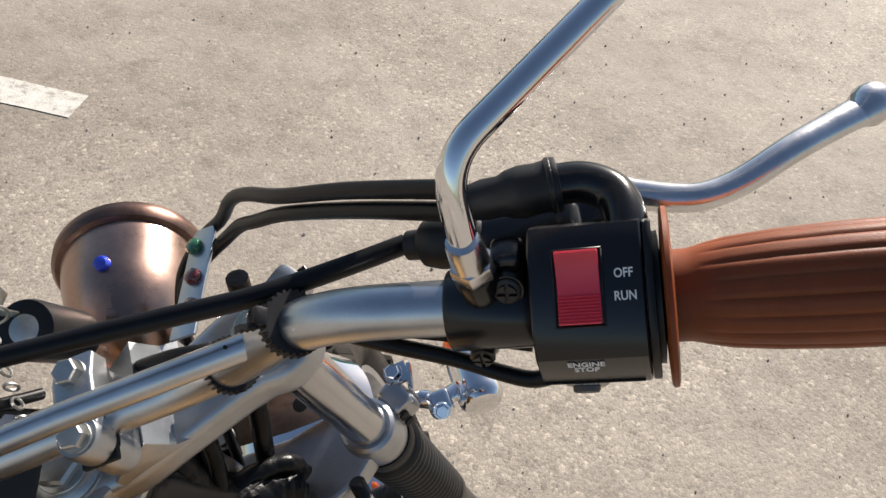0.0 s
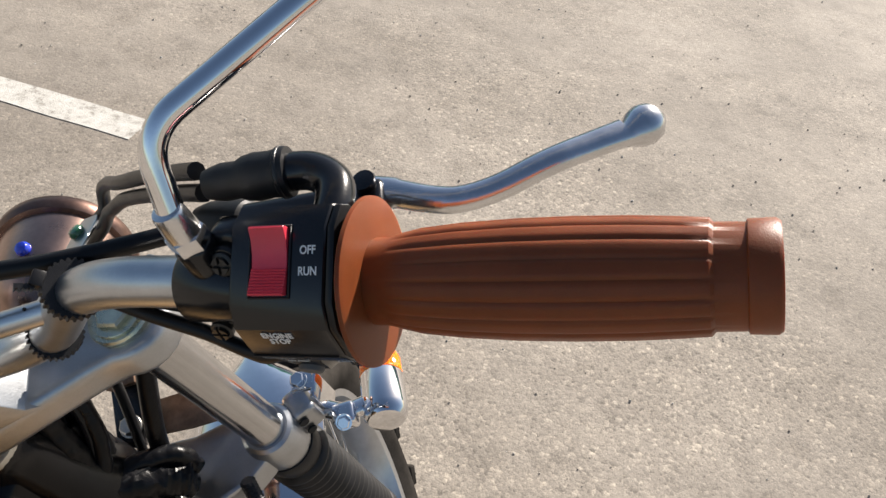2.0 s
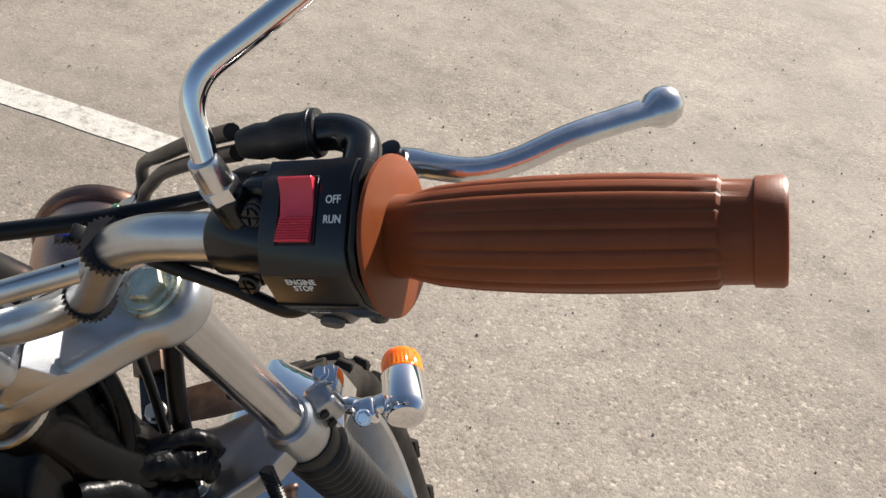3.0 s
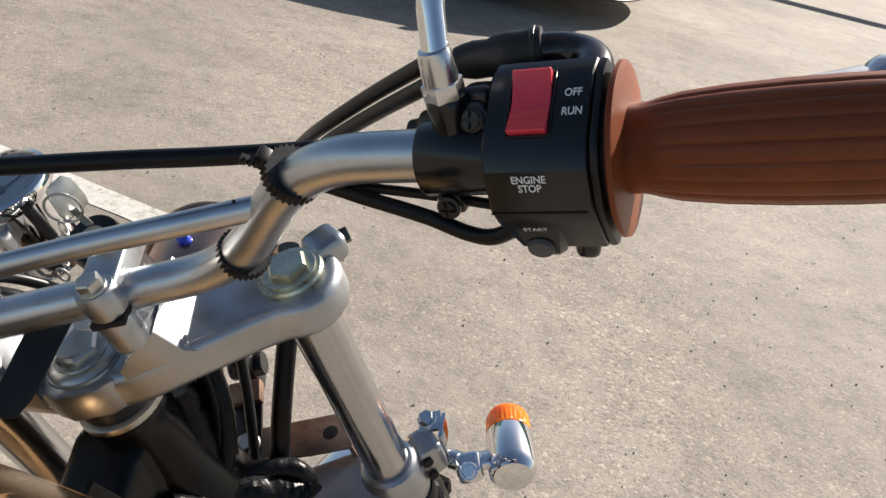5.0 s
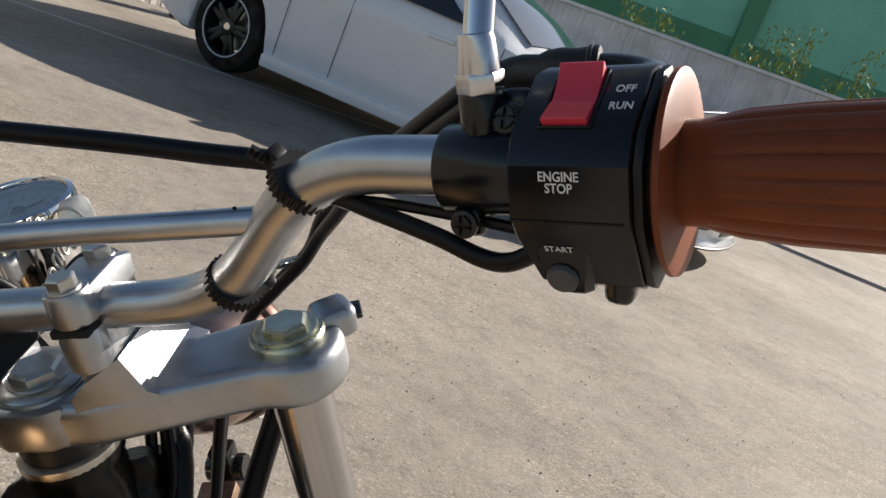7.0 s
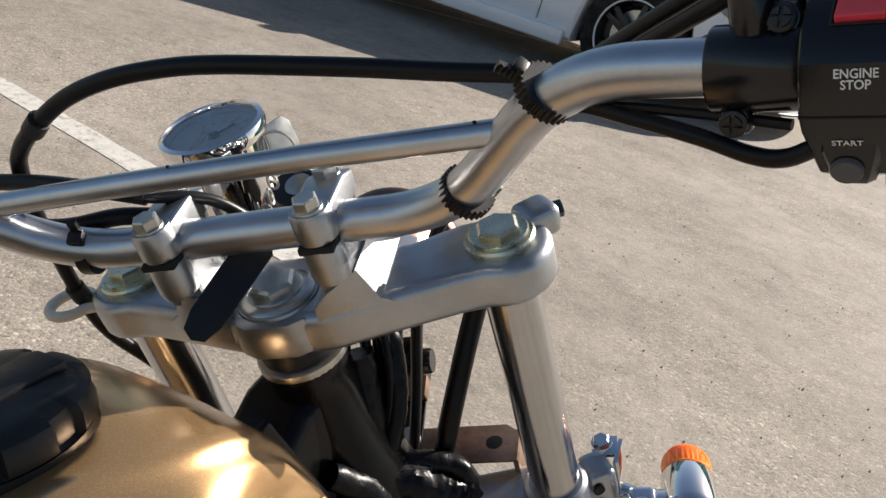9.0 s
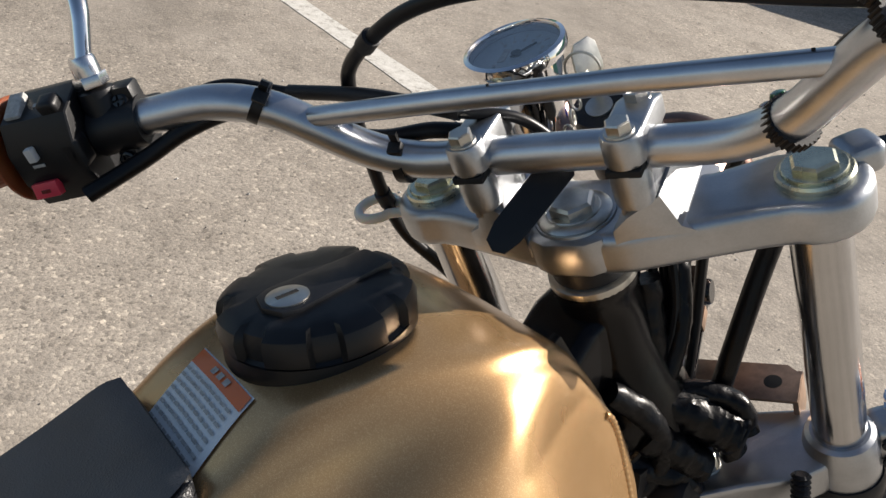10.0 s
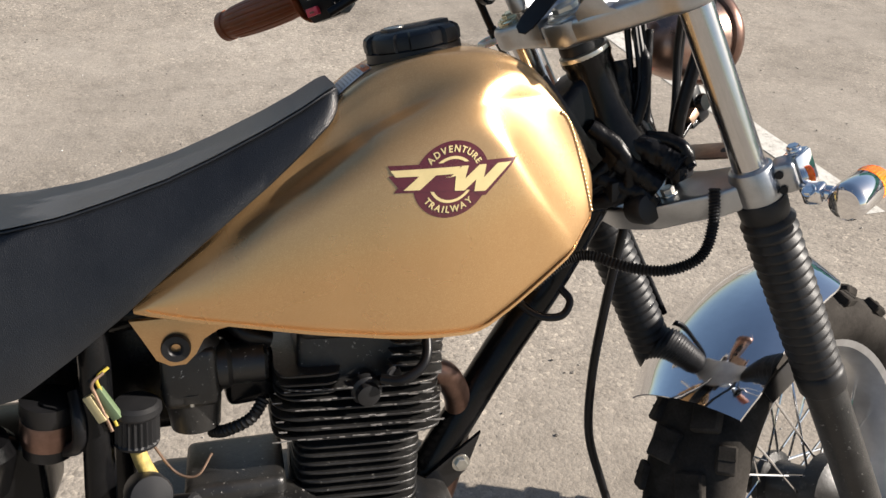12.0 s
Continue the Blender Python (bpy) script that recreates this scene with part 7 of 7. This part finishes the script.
# nose
HEADLAMP = surface("silvery_headlamp_glass", (0.16, 0.17, 0.185), 0.10, 0.0, 0.5, 14, 5, 0.0, 0.05, coat=0.4)
for sy in (-1, 1):
    bm = start()
    rings = []
    for t in range(9):
        f = t / 8
        x = 3.30 + 0.40 * f
        wb, ws, zb, zt, wr = lerp_rows(CARS, x)
        rings.append([Vector((x, sy * (wb + 0.022), zb - 0.020 - 0.02 * f)), Vector((x, sy * (wb + 0.026), zb - 0.055 - 0.055 * math.sin(f * 3.1))), Vector((x, sy * (wb * 0.86 + 0.020), zb + 0.040 - 0.03 * f))])
    loft(bm, rings, True)
    car_part("headlamp", bm, HEADLAMP, car_body, "swept clear headlamp")
    bm = start()
    lathe(bm, [(0.01, 0), (0.05, 0.005), (0.058, 0.02), (0.03, 0.05), (0.006, 0.055)], along((3.50, sy * 0.835, 0.70), (0.55, sy * 0.8, 0.1)), 20)
    car_part("lamp_lens", bm, CHROME, car_body)

# bumper: a rounded shell swept round the nose, with its openings laid on it
NOSE = spline([Vector(p) for p in ((3.36, -0.872, 0), (3.52, -0.842, 0), (3.66, -0.790, 0), (3.78, -0.705, 0), (3.87, -0.580, 0), (3.93, -0.400, 0), (3.955, -0.200, 0), (3.962, 0, 0), (3.955, 0.200, 0), (3.93, 0.400, 0), (3.87, 0.580, 0), (3.78, 0.705, 0), (3.66, 0.790, 0), (3.52, 0.842, 0), (3.36, 0.872, 0))], 6)
NOSE_PROFILE = [(0.160, -0.050), (0.168, 0.018), (0.182, 0.024), (0.200, 0.014), (0.235, -0.004), (0.290, 0.002), (0.380, 0.016), (0.480, 0.014), (0.580, 0.000), (0.660, -0.026), (0.720, -0.070)]


def nose_point(f, z, lift):
    """A point on the bumper: f along the nose from 0 to 1, at height z."""
    i = min(max(f, 0.0), 0.9999) * (len(NOSE) - 1)
    k = int(i)
    p, d = NOSE[k].lerp(NOSE[k + 1], i - k), NOSE[k + 1] - NOSE[k]
    n = Vector((d.y, -d.x, 0)).normalized()
    o = lerp_rows(NOSE_PROFILE, z)[0]
    return p + n * (o + lift) + Vector((0, 0, z))


def nose_patch(f0, f1, low, high, lift, steps=18):
    """A sheet on the bumper between two heights, given as functions of the share along it."""
    bm = start()
    g = [[bm.verts.new(nose_point(f0 + (f1 - f0) * i / steps, low(i / steps) + (high(i / steps) - low(i / steps)) * j / 6, lift if 0 < j < 6 and 0 < i < steps else lift - 0.010)) for j in range(7)] for i in range(steps + 1)]
    for a, b in zip(g, g[1:]):
        for j in range(6):
            bm.faces.new((a[j], b[j], b[j + 1], a[j + 1]))
    return bm


bm = start()
loft(bm, [[nose_point(i / 72, z, 0.0) for z, o in NOSE_PROFILE] + [nose_point(i / 72, z, -0.05) for z, o in NOSE_PROFILE[::-1]] for i in range(73)])
bumper = car_part("bumper", bm, CAR_WHITE, car_body, "white front bumper", 50)
for f0, f1 in ((0.13, 0.315), (0.87, 0.685)):
    car_part("air_intake", nose_patch(f0, f1, lambda t: 0.345 - 0.075 * min(1.0, t * 2.2), lambda t: 0.355 + 0.085 * min(1.0, t * 2.6, (1 - t) * 3.0 + 0.25), 0.006), CAR_BLACK, bumper, "black bumper intake")
car_part("air_intake", nose_patch(0.37, 0.63, lambda t: 0.235, lambda t: 0.300, 0.006), CAR_BLACK, bumper, "black lower intake")
grille = car_part("grille", nose_patch(0.345, 0.655, lambda t: 0.430 - 0.03 * math.sin(t * 3.14), lambda t: 0.610 + 0.03 * math.sin(t * 3.14), 0.006), CAR_BLACK, car_body, "black grille opening")
for k in range(3):
    bm = start()
    sweep(bm, [nose_point(0.35 + 0.30 * i / 24, 0.615 - 0.075 * k, 0.014) for i in range(25)], 0.013, 8)
    car_part("grille_bar", bm, CHROME, grille, "chrome grille bar")
bm = start()
lathe(bm, [(0.07, -0.01), (0.085, 0.0), (0.085, 0.012), (0.07, 0.016), (0.03, 0.014)], along((3.985, 0, 0.53), (1, 0, 0.1)), 24)
car_part("badge", bm, CHROME, grille, "round chrome badge")
bm = start()
sweep(bm, [nose_point(0.10 + 0.80 * i / 48, 0.166, 0.020) for i in range(49)], 0.012, 6)
car_part("splitter", bm, CAR_BLACK, bumper, "black lower lip")
bm = start()
box(bm, (0.02, 0.52, 0.11), pose(3.990, 0.0, 0.350), 0.005)
platebase = car_part("number_plate", bm, WHITE_BAND, car_body, "white number plate with unreadable bars")
for k in range(5):
    bm = start()
    box(bm, (0.004, 0.05, 0.06), pose(4.001, -0.18 + 0.09 * k, 0.350), 0.001, 1)
    car_part("plate_bar", bm, DARK, platebase)


def car_wheel(x, y):
    s = -1 if y < 0 else 1
    m = Matrix.Translation((x, y, 0.338)) @ along((0, 0, 0), (0, s, 0))
    bm = start()
    lathe(bm, [(0.235, -0.11), (0.30, -0.112), (0.330, -0.095), (0.338, -0.06), (0.338, 0.06), (0.330, 0.095), (0.300, 0.112), (0.245, 0.112), (0.235, 0.10)], m, 56, False)
    ty = car_part("tyre", bm, TYRE, None, "low-profile black car tyre")
    bm = start()
    lathe(bm, [(0.236, -0.10), (0.240, 0.105), (0.232, 0.112), (0.222, 0.100), (0.215, 0.03), (0.212, -0.09)], m, 56, False)
    for k in range(5):
        for off in (-9, 9):
            a = 72 * k + off
            t = bmesh.new()
            prism(t, [(0.03, -0.028), (0.215, -0.017), (0.220, 0.017), (0.03, 0.028)], 0.055, 0.085, pose(0, 0, 0, 0, 0, a), 0.006)
            merge(bm, t, m)
    lathe(bm, [(0.03, 0.05), (0.065, 0.06), (0.065, 0.088), (0.05, 0.094), (0.01, 0.094)], m, 28)
    rim_ob = car_part("rim", bm, ALLOY_BLACK, ty, "black multi-spoke alloy rim")
    bm = start()
    lathe(bm, [(0.2335, 0.108), (0.2385, 0.1125), (0.2285, 0.1132), (0.2265, 0.106)], m, 56, False)
    car_part("rim_edge", bm, RAIL, rim_ob, "bright machined rim edge")
    bm = start()
    lathe(bm, [(0.018, 0.094), (0.030, 0.0945), (0.030, 0.098), (0.016, 0.099)], m, 20)
    car_part("hub_cap", bm, CHROME, rim_ob)
    bm = start()
    lathe(bm, [(0.01, -0.02), (0.17, -0.02), (0.17, 0.0), (0.01, 0.002)], m, 36)
    car_part("brake_disc", bm, STEEL, ty)


for wx in WHEELS:
    for wy in (-0.785, 0.785):
        car_wheel(wx, wy)

# ---- boundary fence: grey sheets with posts ----
fence = thing("sheet_fence", (-3.0, 17.5, 0.0), "weathered grey sheet fence with narrow posts", "fence", kind="structure")
F0, F1 = Vector((-13.0, 12.3, 0)), Vector((11.0, 24.0, 0))
FD = (F1 - F0).normalized()
FN = Vector((FD.y, -FD.x, 0))
FM = Matrix(((FD.x, -FN.x, 0, F0.x), (FD.y, -FN.y, 0, F0.y), (0, 0, 1, 0), (0, 0, 0, 1)))
PITCH = 1.04
count = int((F1 - F0).length / PITCH)
for k in range(count):
    x0 = k * PITCH
    bm = start()
    line = []
    for i in range(49):
        x = x0 + 0.03 + (PITCH - 0.06) * i / 48
        line.append((x, 0.014 * (1 if (i // 3) % 2 else -1)))
    lo = [bm.verts.new(FM @ Vector((x, y, 0.05))) for x, y in line]
    hi = [bm.verts.new(FM @ Vector((x, y, 2.05))) for x, y in line]
    lo2 = [bm.verts.new(FM @ Vector((x, y + 0.006, 0.05))) for x, y in line]
    hi2 = [bm.verts.new(FM @ Vector((x, y + 0.006, 2.05))) for x, y in line]
    for i in range(48):
        bm.faces.new((lo[i], lo[i + 1], hi[i + 1], hi[i]))
        bm.faces.new((lo2[i + 1], lo2[i], hi2[i], hi2[i + 1]))
        bm.faces.new((hi[i], hi[i + 1], hi2[i + 1], hi2[i]))
    part("sheet_panel", bm, FENCE, fence)
    bm = start()
    box(bm, (0.055, 0.10, 2.06), FM @ pose(x0, -0.030, 1.03), 0.006, 1)
    part("fence_post", bm, FENCE, fence)
bm = start()
box(bm, (count * PITCH, 0.18, 0.07), FM @ pose(count * PITCH / 2, 0, 2.095), 0.008, 1)
part("top_rail", bm, RAIL, fence, "pale top rail")

# ---- white slatted fence by the car's tail ----
slats = thing("slatted_fence", (-8.2, 6.8, 0.0), "low white slatted fence with dark posts", "fence", kind="structure")
A0, A1 = Vector((-8.2, 4.2, 0)), Vector((-7.6, 9.4, 0))
AD = (A1 - A0).normalized()
for k in range(36):
    c = A0.lerp(A1, k / 35)
    bm = start()
    box(bm, (0.03, 0.09, 0.95), pose(c.x, c.y, 0.58), 0.008, 1)
    part("slat", bm, FENCE_WHITE, slats)
for k in range(4):
    c = A0.lerp(A1, k / 3)
    bm = start()
    box(bm, (0.09, 0.09, 1.2), pose(c.x - 0.07, c.y, 0.6), 0.008, 1)
    part("fence_post", bm, FENCE, slats, "dark grey post")
for z in (0.3, 0.85):
    bm = start()
    mid = (A0 + A1) / 2
    box(bm, (0.04, (A1 - A0).length, 0.06), Matrix.Translation((mid.x - 0.04, mid.y, z)) @ Matrix.Rotation(math.atan2(AD.y, AD.x) - math.pi / 2, 4, "Z"), 0.006, 1)
    part("fence_rail", bm, FENCE_WHITE, slats)

# ---- flatbed trailer ----
trailer = thing("flatbed_trailer", (-1.6, 13.0, 0.0), "tilted flatbed trailer with a dark plywood deck", "trailer")
# deck corners: near left, near right, far right, far left
TQ = [Vector(p) for p in ((-2.20, 9.7, 0.66), (-1.05, 14.1, 1.29), (-2.45, 16.0, 1.42), (-3.72, 12.1, 0.72))]


def deck_at(u, v, dz=0.0):
    return TQ[0].lerp(TQ[1], u).lerp(TQ[3].lerp(TQ[2], u), v) + Vector((0, 0, dz))


def deck_bar(name, a, b, w, h, mat, label=""):
    """A bar from a to b, set on edge."""
    bm = start()
    d = b - a
    x = d.normalized()
    y = Vector((0, 0, 1)).cross(x).normalized()
    m = Matrix((x, y, x.cross(y))).transposed().to_4x4()
    m.translation = (a + b) / 2
    box(bm, (d.length, w, h), m, 0.008, 1)
    return part(name, bm, mat, trailer, label)


bm = start()
loft(bm, [[deck_at(u, v, dz) for u, v in ((0, 0), (1, 0), (1, 1), (0, 1))] for dz in (-0.05, 0.0)])
part("deck", bm, DECK, trailer, "dark worn plywood deck")
deck_bar("side_rail", deck_at(-0.02, -0.02, -0.03), deck_at(1.02, -0.02, -0.03), 0.06, 0.11, RAIL, "pale upper side rail")
deck_bar("side_rail", deck_at(-0.02, -0.01, -0.22), deck_at(1.02, -0.01, -0.22), 0.05, 0.20, RAIL, "grey lower side rail")
deck_bar("side_rail", deck_at(-0.02, 1.02, 0.01), deck_at(1.02, 1.02, 0.01), 0.05, 0.05, RAIL, "pale far side rail")
deck_bar("end_rail", deck_at(-0.02, 0.0, 0.01), deck_at(-0.02, 1.0, 0.01), 0.05, 0.05, RAIL, "pale end rail")
for u in (0.45, 0.68):
    for v in (0.12, 0.88):
        c = deck_at(u, v)
        bm = start()
        lathe(bm, [(0.12, -0.09), (0.26, -0.09), (0.29, -0.05), (0.29, 0.05), (0.26, 0.09), (0.12, 0.09)], along((c.x, c.y, 0.29), TQ[3] - TQ[0]), 32)
        part("wheel", bm, TYRE, trailer, "small black trailer wheel")
for u in (0.85, 0.98):
    c = deck_at(u, 0.05)
    bm = start()
    box(bm, (0.10, 0.10, c.z - 0.06), pose(c.x, c.y, (c.z - 0.06) / 2), 0.01, 1)
    part("support_leg", bm, CONCRETE, trailer, "grey support leg")
c = deck_at(0.9, 0.3)
bm = start()
box(bm, (0.5, 0.6, 0.5), pose(c.x, c.y, 0.55, 0, 0, 20), 0.02, 2)
part("tool_box", bm, TIMBER, trailer, "brown box under the deck")

# ---- traffic post and timber barrier ----
BP = Vector((-0.98, 11.9, 0))
beacon = thing("traffic_post", BP, "red and white banded plastic traffic post on a base", "traffic post")
bm = start()
lathe(bm, [(0.02, 0.0), (0.30, 0.0), (0.31, 0.03), (0.30, 0.11), (0.26, 0.13), (0.05, 0.13)], Matrix.Translation(BP) @ Matrix.Diagonal((1.0, 0.7, 1, 1)), 8)
part("base", bm, CONCRETE, beacon, "grey rubber-concrete base")
for k in range(5):
    bm = start()
    lathe(bm, [(0.10 - 0.004 * k, 0.13 + 0.175 * k), (0.096 - 0.004 * k, 0.303 + 0.175 * k)], Matrix.Translation(BP), 28)
    part("band", bm, WHITE_BAND if k % 2 == 0 else RED_BAND, beacon, "red band" if k % 2 else "dirty white band")
barrier = thing("timber_barrier", BP + Vector((0.28, 0.25, 0)), "orange-brown timber post barrier with a white board", "barrier")
bm = start()
box(bm, (0.075, 0.075, 1.36), pose(BP.x + 0.14, BP.y + 0.20, 0.72, 0, 0, 10), 0.006, 1)
part("post", bm, TIMBER, barrier, "orange-brown timber post")
bm = start()
box(bm, (0.42, 0.26, 0.07), pose(BP.x + 0.16, BP.y + 0.20, 0.035), 0.01, 1)
part("foot", bm, CONCRETE, barrier, "grey foot slab")
bm = start()
box(bm, (2.6, 0.03, 0.22), pose(BP.x + 1.40, BP.y + 0.26, 1.24, 0, 0, 2), 0.005, 1)
board = part("board", bm, WHITE_BAND, barrier, "white barrier board")
bm = start()
for k in range(3):
    box(bm, (0.13, 0.006, 0.045), pose(BP.x + 0.85 + 0.16 * k, BP.y + 0.226 + 0.005 * k, 1.22, 0, 0, 2), 0)
part("board_mark", bm, RED_BAND, board, "small red bars")
bm = start()
box(bm, (0.10, 0.10, 1.32), pose(BP.x + 2.75, BP.y + 0.30, 0.66), 0.006, 1)
part("post", bm, TIMBER, barrier)

# ---- green building behind the fence ----
building = thing("green_building", (4.0, 30.0, 0.0), "pale green clad building behind the fence", "building")
BM2 = Matrix(((FD.x, -FN.x, 0, -12.0), (FD.y, -FN.y, 0, 20.5), (0, 0, 1, 0), (0, 0, 0, 1)))
bm = start()
box(bm, (60, 10, 6.4), BM2 @ pose(22, 6, 3.2), 0.05, 1)
part("wall", bm, GREEN_WALL, building, "green painted cladding")
bm = start()
box(bm, (60, 0.12, 1.35), BM2 @ pose(22, 0.92, 2.45), 0.02, 1)
part("plinth", bm, GREEN_DARK, building, "dark green lower band")
for k in range(9):
    bm = start()
    box(bm, (0.5, 0.25, 6.3), BM2 @ pose(2 + 5.5 * k, 0.85, 3.15), 0.02, 1)
    part("pilaster", bm, GREEN_DARK, building, "dark vertical pier")
# ---- shrubs above the fence ----
rs = random.Random(21)


def shrub(at, h, spread, n):
    th = thing("shrub", at, "thin yellow-green shrub growing behind the fence", "shrub", "shrubs behind the fence")
    bm = start()
    tips = []
    for k in range(5):
        a, lean = rs.uniform(0, 6.28), rs.uniform(0.1, 0.5) * spread
        base = Vector(at) + Vector((0.04 * math.cos(a), 0.04 * math.sin(a), 0))
        top = Vector(at) + Vector((lean * math.cos(a), lean * math.sin(a), h * rs.uniform(0.75, 1)))
        mid = base.lerp(top, 0.5) + Vector((0.06 * math.cos(a + 1), 0.06 * math.sin(a + 1), 0))
        sweep(bm, spline([base, mid, top], 4), [0.018 - 0.0015 * i for i in range(9)], 6)
        tips.append((mid, top))
    part("stem", bm, STEM, th)
    bm = start()
    for k in range(n):
        m_, t_ = rs.choice(tips)
        c = m_.lerp(t_, rs.uniform(-0.4, 1.08)) + Vector((rs.gauss(0, 0.12), rs.gauss(0, 0.12), rs.gauss(0, 0.08))) * spread
        s = rs.uniform(0.04, 0.085)
        mm = Matrix.Translation(c) @ Euler((rs.uniform(0, 6), rs.uniform(0, 6), rs.uniform(0, 6))).to_matrix().to_4x4()
        vs = [bm.verts.new(mm @ Vector(p)) for p in ((-s, 0, 0), (0, -s * 0.4, 0.01), (s, 0, 0), (0, s * 0.4, 0.01))]
        bm.faces.new(vs)
    part("leaves", bm, LEAF, th, "small yellow-green leaves")


for k in range(14):
    c = FM @ Vector((7.0 + 1.15 * k + rs.uniform(-0.4, 0.4), 0.9 + rs.uniform(0, 0.4), 0))
    shrub((c.x, c.y, 0.0), rs.uniform(2.6, 3.3), 1.0, 480)
